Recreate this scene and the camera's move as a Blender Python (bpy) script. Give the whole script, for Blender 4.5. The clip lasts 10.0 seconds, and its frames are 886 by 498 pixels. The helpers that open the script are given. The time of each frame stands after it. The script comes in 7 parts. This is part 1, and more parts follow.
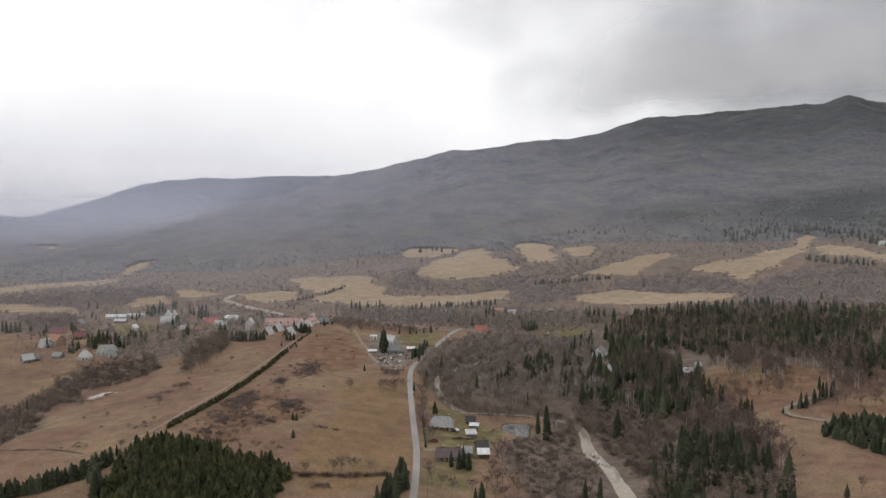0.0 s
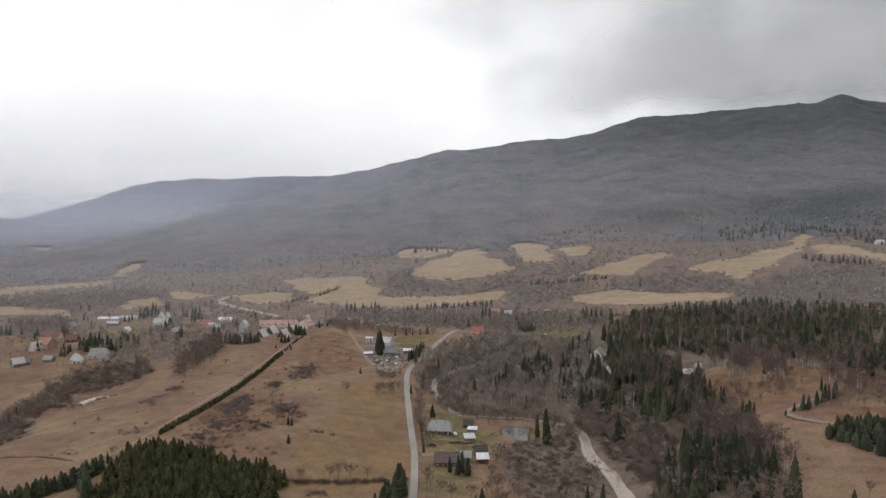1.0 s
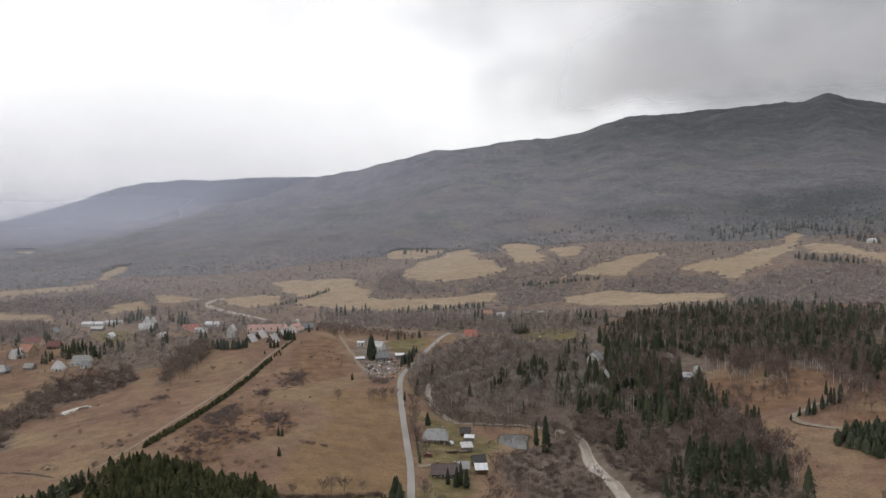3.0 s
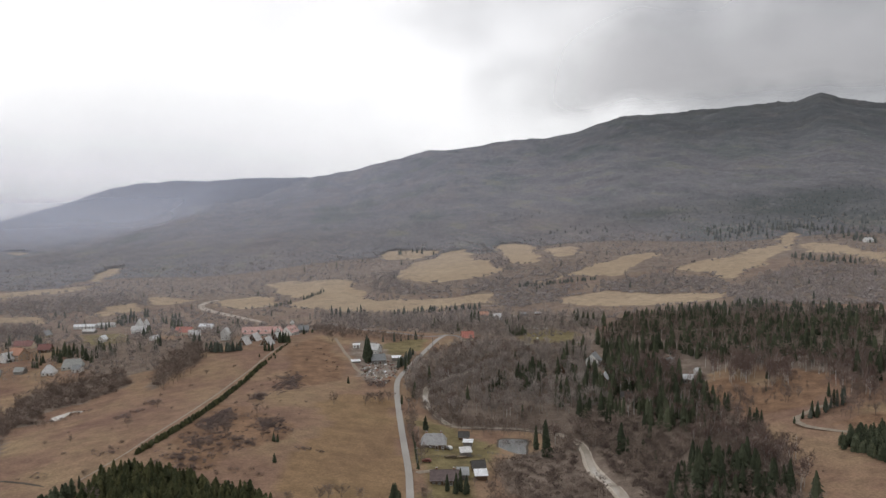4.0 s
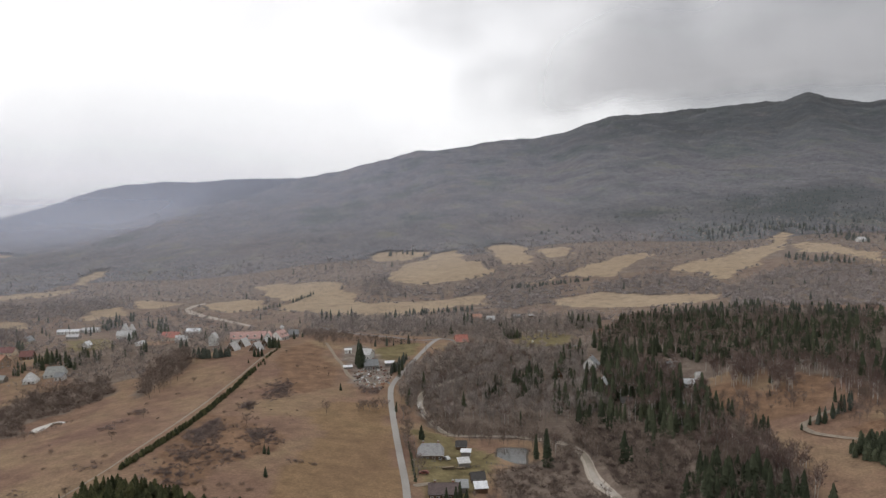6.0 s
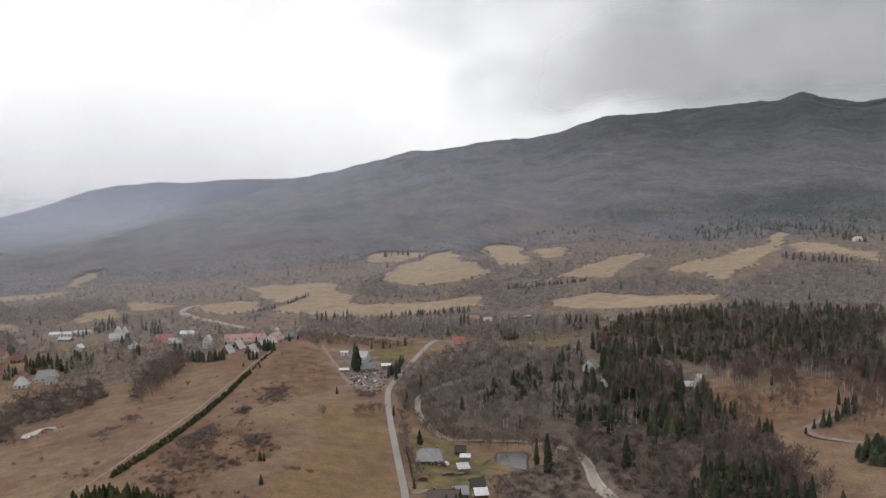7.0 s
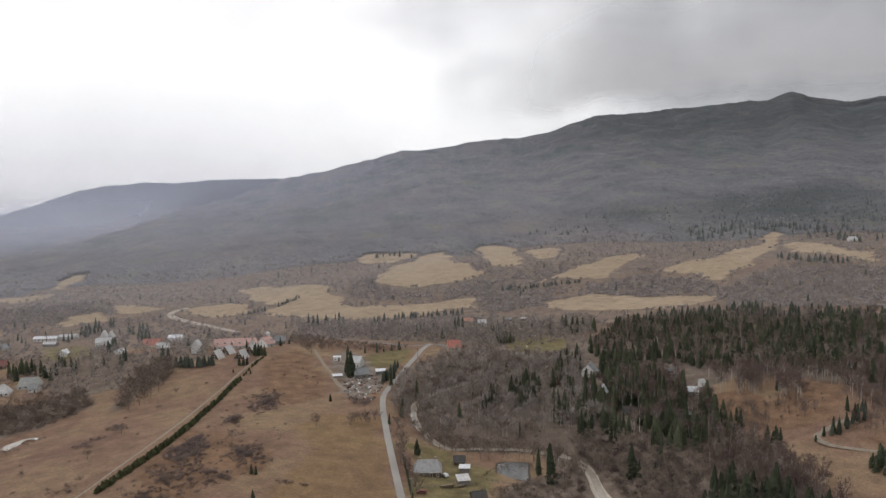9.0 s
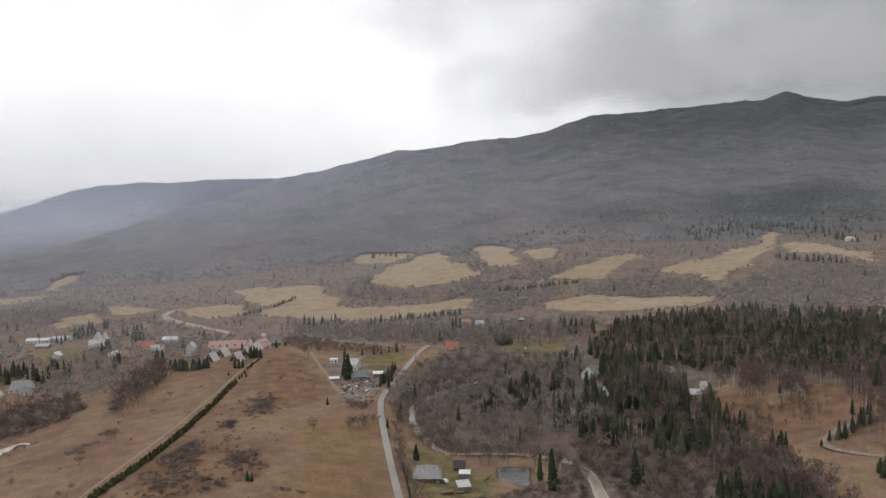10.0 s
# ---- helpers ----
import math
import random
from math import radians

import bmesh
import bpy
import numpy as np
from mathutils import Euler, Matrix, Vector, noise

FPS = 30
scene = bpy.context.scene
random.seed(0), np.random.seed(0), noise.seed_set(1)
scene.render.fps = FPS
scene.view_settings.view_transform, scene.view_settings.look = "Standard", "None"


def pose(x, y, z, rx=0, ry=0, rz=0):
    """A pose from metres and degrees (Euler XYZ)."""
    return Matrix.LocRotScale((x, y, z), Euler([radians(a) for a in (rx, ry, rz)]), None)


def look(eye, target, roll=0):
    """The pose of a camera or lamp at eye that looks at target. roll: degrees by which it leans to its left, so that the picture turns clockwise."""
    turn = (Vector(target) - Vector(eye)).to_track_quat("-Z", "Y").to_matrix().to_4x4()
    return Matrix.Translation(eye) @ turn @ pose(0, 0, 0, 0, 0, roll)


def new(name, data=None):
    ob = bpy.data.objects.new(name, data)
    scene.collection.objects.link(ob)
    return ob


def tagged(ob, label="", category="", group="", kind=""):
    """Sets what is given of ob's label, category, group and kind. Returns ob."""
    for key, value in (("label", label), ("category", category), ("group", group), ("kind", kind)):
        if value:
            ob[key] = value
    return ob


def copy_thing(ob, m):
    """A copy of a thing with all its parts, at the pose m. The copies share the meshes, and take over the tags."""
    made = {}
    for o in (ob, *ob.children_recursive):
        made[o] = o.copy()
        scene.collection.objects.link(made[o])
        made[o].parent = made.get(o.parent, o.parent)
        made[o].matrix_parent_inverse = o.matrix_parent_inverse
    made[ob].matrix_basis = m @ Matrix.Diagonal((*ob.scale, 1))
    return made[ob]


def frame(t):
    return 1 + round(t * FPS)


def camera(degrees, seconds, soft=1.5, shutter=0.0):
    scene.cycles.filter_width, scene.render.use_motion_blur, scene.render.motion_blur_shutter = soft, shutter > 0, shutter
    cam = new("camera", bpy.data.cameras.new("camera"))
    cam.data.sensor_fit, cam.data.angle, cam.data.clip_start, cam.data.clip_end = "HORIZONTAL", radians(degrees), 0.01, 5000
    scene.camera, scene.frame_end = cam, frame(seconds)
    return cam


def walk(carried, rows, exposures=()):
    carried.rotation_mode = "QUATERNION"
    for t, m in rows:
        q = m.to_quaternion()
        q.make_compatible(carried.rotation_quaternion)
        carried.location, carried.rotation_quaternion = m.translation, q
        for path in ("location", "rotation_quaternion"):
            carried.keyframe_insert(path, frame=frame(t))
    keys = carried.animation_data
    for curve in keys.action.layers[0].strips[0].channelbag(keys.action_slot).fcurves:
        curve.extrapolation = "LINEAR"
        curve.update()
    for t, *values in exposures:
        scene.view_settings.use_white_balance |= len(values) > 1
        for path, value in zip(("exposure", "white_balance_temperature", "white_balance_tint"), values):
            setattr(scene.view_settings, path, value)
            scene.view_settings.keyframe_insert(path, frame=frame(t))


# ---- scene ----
cam = camera(60.0, 10.0, soft=1.4)
PATH = [
    (0, (-4.42, 4.23, 114.19), (-2.50, 104.03, 108.06), 0.22),
    (1, (-5.83, 10.54, 114.33), (-3.16, 110.31, 108.20), 0.06),
    (2, (-7.27, 16.86, 114.51), (-3.83, 116.62, 108.38), -0.09),
    (3, (-8.72, 23.21, 114.72), (-4.50, 122.93, 108.62), -0.24),
    (4, (-10.17, 29.56, 114.97), (-5.19, 129.25, 108.89), -0.37),
    (5, (-11.61, 35.92, 115.26), (-5.88, 135.58, 109.19), -0.48),
    (6, (-13.04, 42.29, 115.58), (-6.57, 141.90, 109.53), -0.58),
    (7, (-14.45, 48.65, 115.93), (-7.26, 148.21, 109.88), -0.67),
    (8, (-15.82, 55.01, 116.31), (-7.95, 154.52, 110.26), -0.73),
    (9, (-17.15, 61.35, 116.73), (-8.64, 160.81, 110.65), -0.77),
    (10, (-18.42, 67.68, 117.18), (-9.31, 167.08, 111.05), -0.79),
]
walk(cam, [(t, look(eye, target, roll)) for t, eye, target, roll in PATH])

# ---- light: an overcast day, the sun a pale glow behind cloud, ahead and to the west ----
SUN_AZ, SUN_EL = radians(-25.0), radians(38.0)
world = bpy.data.worlds.new("overcast_sky")
scene.world = world
world.use_nodes = True


def sky_nodes(tree):
    n, l = tree.nodes, tree.links
    n.clear()
    out, bg = n.new("ShaderNodeOutputWorld"), n.new("ShaderNodeBackground")
    sky = n.new("ShaderNodeTexSky")
    sky.sky_type, sky.sun_disc = "NISHITA", False
    sky.sun_elevation, sky.sun_rotation = SUN_EL, SUN_AZ
    clear = n.new("ShaderNodeVectorMath")
    clear.operation = "SCALE"
    clear.inputs["Scale"].default_value = 0.1
    l.new(sky.outputs[0], clear.inputs[0])
    co = n.new("ShaderNodeTexCoord")

    def math_node(op, a, b=None, c=None, clamp=False):
        m = n.new("ShaderNodeMath")
        m.operation, m.use_clamp = op, clamp
        for k, v in enumerate((a, b, c)):
            if v is None:
                continue
            if isinstance(v, (int, float)):
                m.inputs[k].default_value = v
            else:
                l.new(v, m.inputs[k])
        return m.outputs[0]

    def noise_at(scale, detail, stretch, rough=0.5, distortion=0.0):
        mp, t = n.new("ShaderNodeMapping"), n.new("ShaderNodeTexNoise")
        mp.inputs["Scale"].default_value = stretch
        l.new(co.outputs["Generated"], mp.inputs["Vector"])
        l.new(mp.outputs[0], t.inputs["Vector"])
        t.inputs["Scale"].default_value, t.inputs["Detail"].default_value = scale, detail
        t.inputs["Roughness"].default_value, t.inputs["Distortion"].default_value = rough, distortion
        return t.outputs[0]

    def step(v, a, b):
        r = n.new("ShaderNodeMapRange")
        r.interpolation_type = "SMOOTHSTEP"
        l.new(v, r.inputs[0])
        r.inputs[1].default_value, r.inputs[2].default_value = a, b
        return r.outputs[0]

    sep = n.new("ShaderNodeSeparateXYZ")
    l.new(co.outputs["Generated"], sep.inputs[0])
    x, z = sep.outputs[0], sep.outputs[2]
    big = noise_at(2.2, 3, (1, 1, 1.8), 0.5, 0.25)
    fine = noise_at(6.0, 4, (1, 1, 1.6), 0.5, 0.2)
    # a grey bank of cloud fills the eastern half of the sky, with torn edges
    edge = math_node("ADD", x, math_node("MULTIPLY", math_node("SUBTRACT", big, 0.5), 0.4))
    edge = math_node("ADD", edge, math_node("MULTIPLY", math_node("SUBTRACT", fine, 0.5), 0.5))
    edge = math_node("ADD", edge, math_node("MULTIPLY", z, 0.25))
    bank = step(edge, -0.06, 0.62)
    streak = step(math_node("ADD", fine, math_node("MULTIPLY", big, 0.5)), 0.55, 0.95)
    grey = math_node("ADD", math_node("MULTIPLY", bank, 0.78), math_node("MULTIPLY", streak, 0.1), clamp=True)
    mix = n.new("ShaderNodeMix")
    mix.data_type = "RGBA"
    l.new(grey, mix.inputs["Factor"])
    mix.inputs["A"].default_value, mix.inputs["B"].default_value = (1.05, 1.04, 1.05, 1), (0.2, 0.2, 0.215, 1)
    cover = n.new("ShaderNodeMix")
    cover.data_type = "RGBA"
    cover.inputs["Factor"].default_value = 0.93
    l.new(clear.outputs[0], cover.inputs["A"])
    l.new(mix.outputs["Result"], cover.inputs["B"])
    l.new(cover.outputs["Result"], bg.inputs[0])
    bg.inputs[1].default_value = 1.0
    l.new(bg.outputs[0], out.inputs[0])


sky_nodes(world.node_tree)
sun = new("sun", bpy.data.lights.new("sun", "SUN"))
sun.data.energy, sun.data.angle, sun.data.color = 0.7, radians(25), (1.0, 0.96, 0.9)
sun.matrix_world = look((0, 0, 400), (-math.sin(SUN_AZ) * -100, -math.cos(SUN_AZ) * 100, 400 - 100 * math.tan(SUN_EL)))
scene.view_settings.exposure = 0.1


# ---- materials ----
def material(name, rough=0.9):
    m = bpy.data.materials.new(name)
    m.use_nodes = True
    b = m.node_tree.nodes["Principled BSDF"]
    b.inputs["Roughness"].default_value = rough
    b.inputs["Specular IOR Level"].default_value = 0.2
    return m, m.node_tree.nodes, m.node_tree.links, b


def ramp(n, l, source, stops):
    r = n.new("ShaderNodeValToRGB")
    el = r.color_ramp.elements
    while len(el) < len(stops):
        el.new(0.5)
    for e, (p, c) in zip(el, stops):
        e.position, e.color = p, (*c, 1)
    l.new(source, r.inputs[0])
    return r.outputs[0]


def place_noise(n, l, scale, detail=4, rough=0.55, stretch=(1, 1, 1)):
    g, mp, t = n.new("ShaderNodeNewGeometry"), n.new("ShaderNodeMapping"), n.new("ShaderNodeTexNoise")
    mp.inputs["Scale"].default_value = stretch
    l.new(g.outputs["Position"], mp.inputs["Vector"])
    l.new(mp.outputs[0], t.inputs["Vector"])
    t.inputs["Scale"].default_value, t.inputs["Detail"].default_value, t.inputs["Roughness"].default_value = scale, detail, rough
    return t.outputs[0]


def mixed(n, l, fac, a, b, blend="MIX"):
    m = n.new("ShaderNodeMix")
    m.data_type, m.blend_type = "RGBA", blend
    for key, v in (("Factor", fac), ("A", a), ("B", b)):
        if isinstance(v, (int, float)):
            m.inputs[key].default_value = v
        elif isinstance(v, tuple):
            m.inputs[key].default_value = (*v, 1)
        else:
            l.new(v, m.inputs[key])
    return m.outputs["Result"]


def bumped(n, l, b, source, strength, distance):
    p = n.new("ShaderNodeBump")
    p.inputs["Strength"].default_value, p.inputs["Distance"].default_value = strength, distance
    l.new(source, p.inputs["Height"])
    l.new(p.outputs[0], b.inputs["Normal"])


def plain(name, colour, rough=0.8, scale=1.5, spread=0.18, metal=0.0, bump=0.0):
    """A surface of one colour with blotches and grain in it."""
    m, n, l, b = material(name, rough)
    dark = tuple(c * (1 - spread) for c in colour)
    light = tuple(min(1, c * (1 + spread)) for c in colour)
    a = ramp(n, l, place_noise(n, l, scale, 5, 0.65), [(0.3, dark), (0.7, light)])
    oi = n.new("ShaderNodeObjectInfo")
    v = n.new("ShaderNodeMapRange")
    l.new(oi.outputs["Random"], v.inputs[0])
    v.inputs[3].default_value, v.inputs[4].default_value = 0.85, 1.12
    h = n.new("ShaderNodeHueSaturation")
    l.new(a, h.inputs["Color"])
    l.new(v.outputs[0], h.inputs["Value"])
    l.new(h.outputs[0], b.inputs["Base Color"])
    b.inputs["Metallic"].default_value = metal
    if bump:
        bumped(n, l, b, place_noise(n, l, scale * 6, 3), bump, 0.05)
    return m


def tinted(name, low, high, rough=0.9):
    """Foliage or twigs: each plant takes its own shade between two colours."""
    m, n, l, b = material(name, rough)
    at = n.new("ShaderNodeAttribute")
    at.attribute_name = "tint"
    c = ramp(n, l, at.outputs["Fac"], [(0.0, low), (1.0, high)])
    fine = ramp(n, l, place_noise(n, l, 0.9, 3), [(0.3, (0.75, 0.75, 0.75)), (0.7, (1.2, 1.2, 1.2))])
    l.new(mixed(n, l, 1.0, c, fine, "MULTIPLY"), b.inputs["Base Color"])
    return m


# Spruce needles paled for far trees: distance haze put into the colour.
FARNEEDLES = tinted("hazed_far_needles", (0.058, 0.068, 0.054), (0.105, 0.114, 0.09))
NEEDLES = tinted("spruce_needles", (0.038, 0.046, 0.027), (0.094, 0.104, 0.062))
YOUNG = tinted("young_spruce_needles", (0.034, 0.041, 0.018), (0.094, 0.094, 0.04))
BARK = plain("spruce_bark", (0.09, 0.07, 0.055), 0.95, 3.0, 0.3)
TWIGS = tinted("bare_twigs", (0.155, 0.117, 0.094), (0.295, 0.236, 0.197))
# Paler copy of bare_twigs: farther trees get their added brightness from the colour.
FARTWIGS = tinted("paled_far_twigs", (0.22, 0.188, 0.166), (0.40, 0.348, 0.312))
DARKTWIGS = tinted("dark_brush", (0.095, 0.07, 0.06), (0.18, 0.138, 0.118))
DRIFTTWIGS = tinted("purple_brown_brush", (0.165, 0.128, 0.114), (0.27, 0.218, 0.196))
REDTWIGS = tinted("brown_twigs", (0.142, 0.104, 0.085), (0.25, 0.19, 0.16))
BIRCH = tinted("birch_bark", (0.42, 0.39, 0.36), (0.66, 0.63, 0.59))
BIRCHTWIGS = tinted("birch_twigs", (0.13, 0.09, 0.075), (0.23, 0.17, 0.145))


def hill_material():
    """Leafless canopy of the slopes: grey-violet, browner, olive or darker in wide patches, grained by the single
    crowns; its blue cast paints in haze.
    """
    m, n, l, b = material("hillside_canopy", 1.0)
    at = n.new("ShaderNodeAttribute")
    at.attribute_name = "tint"
    pine_and_shade = n.new("ShaderNodeAttribute")
    pine_and_shade.attribute_name = "pine_and_shade"
    # Base greys leaned to blue, as haze put into the colour.
    c = ramp(n, l, at.outputs["Fac"], [(0.0, (0.106, 0.105, 0.115)), (1.0, (0.158, 0.155, 0.166))])
    slope = place_noise(n, l, 0.0055, 5, 0.55, (1, 0.4, 1))
    c = mixed(n, l, ramp(n, l, slope, [(0.52, (0, 0, 0)), (0.66, (0.4, 0.4, 0.4))]), c, (0.18, 0.148, 0.135))
    c = mixed(n, l, ramp(n, l, slope, [(0.36, (0.8, 0.8, 0.8)), (0.47, (0, 0, 0))]), c, (0.092, 0.104, 0.100))
    stand = place_noise(n, l, 0.016, 5, 0.6, (1, 0.4, 1))
    c = mixed(n, l, ramp(n, l, stand, [(0.56, (0, 0, 0)), (0.66, (0.55, 0.55, 0.55))]), c, (0.165, 0.16, 0.125))
    c = mixed(n, l, 1.0, c, ramp(n, l, stand, [(0.3, (0.78, 0.79, 0.82)), (0.55, (1.08, 1.07, 1.06))]), "MULTIPLY")
    c = mixed(n, l, 1.0, c, ramp(n, l, place_noise(n, l, 0.09, 4, 0.65, (1, 0.45, 1)), [(0.32, (0.84, 0.84, 0.86)), (0.66, (1.14, 1.13, 1.12))]), "MULTIPLY")
    # Conifer colour, which also carries cloud shade on the upper east slopes.
    c = mixed(n, l, pine_and_shade.outputs["Fac"], c, (0.05, 0.06, 0.06))
    l.new(c, b.inputs["Base Color"])
    return m


HILLWOOD = hill_material()
THICKETHEART = tinted("thicket_heart", (0.225, 0.192, 0.176), (0.29, 0.25, 0.23))
THICKETTWIGS = tinted("thicket_twigs", (0.255, 0.218, 0.202), (0.345, 0.3, 0.282))
HILLTWIGS = tinted("hillside_twigs", (0.185, 0.172, 0.168), (0.29, 0.272, 0.265))
# Needles greyed and paled further, so the slopes' haze sits in the colour.
HILLSPRUCE = tinted("hazed_hillside_conifers", (0.088, 0.098, 0.094), (0.108, 0.118, 0.112))


def ground_material():
    m, n, l, b = material("valley_ground", 1.0)
    at = n.new("ShaderNodeAttribute")
    at.attribute_name = "cover"
    sep = n.new("ShaderNodeSeparateColor")
    l.new(at.outputs["Color"], sep.inputs[0])
    at2 = n.new("ShaderNodeAttribute")
    at2.attribute_name = "cover_b"
    sep2 = n.new("ShaderNodeSeparateColor")
    l.new(at2.outputs["Color"], sep2.inputs[0])
    broad, fine, grain = place_noise(n, l, 0.022, 5, 0.6), place_noise(n, l, 0.12, 5, 0.65), place_noise(n, l, 0.9, 4, 0.7)
    base = ramp(n, l, broad, [(0.34, (0.2, 0.122, 0.09)), (0.48, (0.24, 0.155, 0.106)), (0.66, (0.285, 0.205, 0.125))])
    hay = ramp(n, l, broad, [(0.3, (0.33, 0.25, 0.165)), (0.7, (0.405, 0.315, 0.212))])
    field = ramp(n, l, broad, [(0.3, (0.215, 0.138, 0.08)), (0.55, (0.25, 0.165, 0.092)), (0.75, (0.225, 0.156, 0.084))])
    litter = ramp(n, l, fine, [(0.3, (0.145, 0.112, 0.09)), (0.7, (0.22, 0.176, 0.143))])
    lawn = ramp(n, l, fine, [(0.3, (0.15, 0.125, 0.06)), (0.7, (0.215, 0.175, 0.088))])
    rust = ramp(n, l, fine, [(0.3, (0.165, 0.098, 0.062)), (0.7, (0.25, 0.155, 0.095))])
    canopy = ramp(n, l, place_noise(n, l, 0.035, 6, 0.7), [(0.3, (0.115, 0.112, 0.117)), (0.7, (0.15, 0.146, 0.15))])
    dirt = ramp(n, l, fine, [(0.3, (0.17, 0.135, 0.11)), (0.7, (0.29, 0.245, 0.21))])
    c = mixed(n, l, sep.outputs[0], base, hay)
    c = mixed(n, l, sep.outputs[1], c, field)
    c = mixed(n, l, sep2.outputs[0], c, rust)
    c = mixed(n, l, sep2.outputs[1], c, lawn)
    c = mixed(n, l, sep.outputs[2], c, litter)
    c = mixed(n, l, sep2.outputs[2], c, dirt)
    # Distance haze painted into the far woods as a blue-grey colour.
    hazed_canopy = ramp(n, l, place_noise(n, l, 0.012, 6, 0.7), [(0.3, (0.078, 0.087, 0.11)), (0.7, (0.112, 0.122, 0.145))])
    slope = place_noise(n, l, 0.0055, 5, 0.55, (1, 0.4, 1))
    canopy = mixed(n, l, ramp(n, l, slope, [(0.53, (0, 0, 0)), (0.64, (0.5, 0.5, 0.5))]), canopy, (0.185, 0.145, 0.128))
    canopy = mixed(n, l, ramp(n, l, slope, [(0.36, (0.8, 0.8, 0.8)), (0.47, (0, 0, 0))]), canopy, (0.096, 0.106, 0.104))
    canopy = mixed(n, l, at2.outputs["Alpha"], canopy, hazed_canopy)
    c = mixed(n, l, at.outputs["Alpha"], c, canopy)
    heath = ramp(n, l, place_noise(n, l, 0.055, 6, 0.68), [(0.5, (0, 0, 0)), (0.66, (0.45, 0.45, 0.45))])
    c = mixed(n, l, heath, c, mixed(n, l, 0.45, c, (0.10, 0.062, 0.042)))
    tuft = ramp(n, l, fine, [(0.3, (0.76, 0.745, 0.73)), (0.6, (1.1, 1.09, 1.08))])
    c = mixed(n, l, 1.0, c, tuft, "MULTIPLY")
    c = mixed(n, l, 1.0, c, ramp(n, l, grain, [(0.28, (0.68, 0.68, 0.68)), (0.7, (1.22, 1.22, 1.22))]), "MULTIPLY")
    l.new(c, b.inputs["Base Color"])
    bumped(n, l, b, grain, 0.6, 0.4)
    return m


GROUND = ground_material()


# ---- terrain: the valley, a spur west of the road, and the mountains round it ----
HILLS = [(-143, 390, 91, 12.1), (-78, 377, 78, 7.2), (-98, 585, 91, 10), (-52, 533, 91, 0.5), (0, 351, 91, -1.8),
         (52, 390, 91, -14.3), (143, 299, 104, -4.7), (182, 377, 104, 6), (143, 481, 117, -7.5), (0, 559, 104, -8.3),
         (78, 650, 104, 4.8), (104, 780, 143, -24.8), (351, 741, 156, 0.9), (169, 988, 143, -5.3), (260, 1079, 143, 7.7),
         (390, 936, 156, -14.6), (559, 1066, 195, 10.5), (-143, 1027, 156, -14.7), (-286, 780, 156, -9.5),
         (-286, 585, 143, 4.3), (-208, 442, 104, -16.8), (-455, 910, 195, -9.4), (-520, 1170, 208, -3.4)]
# azimuth in degrees from north, distance of the crest, its height
CREST = [(-180, 4160, 338), (-100, 3380, 286), (-60, 1950, 78), (-31, 1235, 5), (-25.7, 1495, 9), (-22, 1755, 17), (-19, 2080, 36),
         (-13.9, 2730, 83), (-9.9, 3380, 147), (-6.6, 3900, 233), (-4.1, 4225, 281), (-2.4, 4225, 321), (0.1, 4225, 351),
         (1.7, 4225, 387), (4.7, 4225, 408), (10, 4225, 452), (12.5, 4225, 485), (16, 4225, 559), (21, 4225, 568), (23.5, 4225, 592),
         (27, 4225, 601), (28.6, 4225, 622), (30.2, 4225, 590), (32.4, 4225, 562), (33.5, 4225, 574), (36, 4225, 565), (60, 3900, 494), (100, 3380, 338), (180, 4160, 338)]
FAR_CREST = [(-180, 184), (-60, 83), (-40, 60), (-28.9, 37), (-27.5, 8), (-27, 14), (-25.6, 57), (-23.9, 102), (-22.2, 151), (-20.4, 201), (-18.5, 246), (-14.7, 245), (-10.7, 270), (-6.8, 266), (-2.4, 209), (10, 184), (60, 184), (180, 184)]


def waves(x, y):
    """Gentle rises and hollows of the land, from a few metres to hundreds of metres long."""
    return (np.sin(x / 79 + 1.3 * np.sin(y / 108)) * np.cos(y / 74 + 0.7)
            + 0.5 * np.sin(x / 35 + y / 43 + 2 * np.sin(x / 92)) * np.cos(y / 31 - x / 58))


def height(x, y):
    x, y = np.asarray(x, float), np.asarray(y, float)
    xl, yl = np.clip(x, -650, 730), np.clip(y, 156, 1300)
    z = 5.85 + 0.0423 * xl + 0.0182 * yl
    for a, b, s, k in HILLS:
        z = z + k * np.exp(-((x - a) ** 2 + (y - b) ** 2) / (2 * s * s))
    r, az = np.hypot(x, y), np.degrees(np.arctan2(x, y))
    table = np.array(CREST, float)
    d, top = np.interp(az, table[:, 0], table[:, 1]), np.interp(az, table[:, 0], table[:, 2])
    start = np.minimum(1170, d * 0.7)
    s = np.clip((r - start) / (d - start), 0, 1)
    rise = s ** 1.35
    spur = np.sin(az / 2.1 + 0.6 * np.sin(r / 546)) * 0.6 + 0.4 * np.sin(az / 0.83 + r / 793)
    up = z + (top - z) * rise + (top * 0.055) * spur * np.sin(np.pi * s) ** 1.0 * s
    back = np.clip((r - d) / 1100, 0, 1)
    up = up - (up + 52) * back * back * (3 - 2 * back)
    far = np.array(FAR_CREST, float)
    ft = np.interp(az, far[:, 0], far[:, 1])
    q = np.clip((r - 3300) / 1500, 0, 1)
    q = np.where(r > 4800, 1 - np.clip((r - 4800) / 900, 0, 1) ** 2, q ** 1.3)
    other = -52 + (ft + 52) * q
    big = np.where(r > start, np.maximum(up, np.where(r > d * 0.98, other, up)), z)
    calm = np.clip((r - 195) / 390, 0.25, 1)
    return big + waves(x, y) * (0.6 * calm + 8 * np.clip((r - 1300) / 1900, 0, 1))
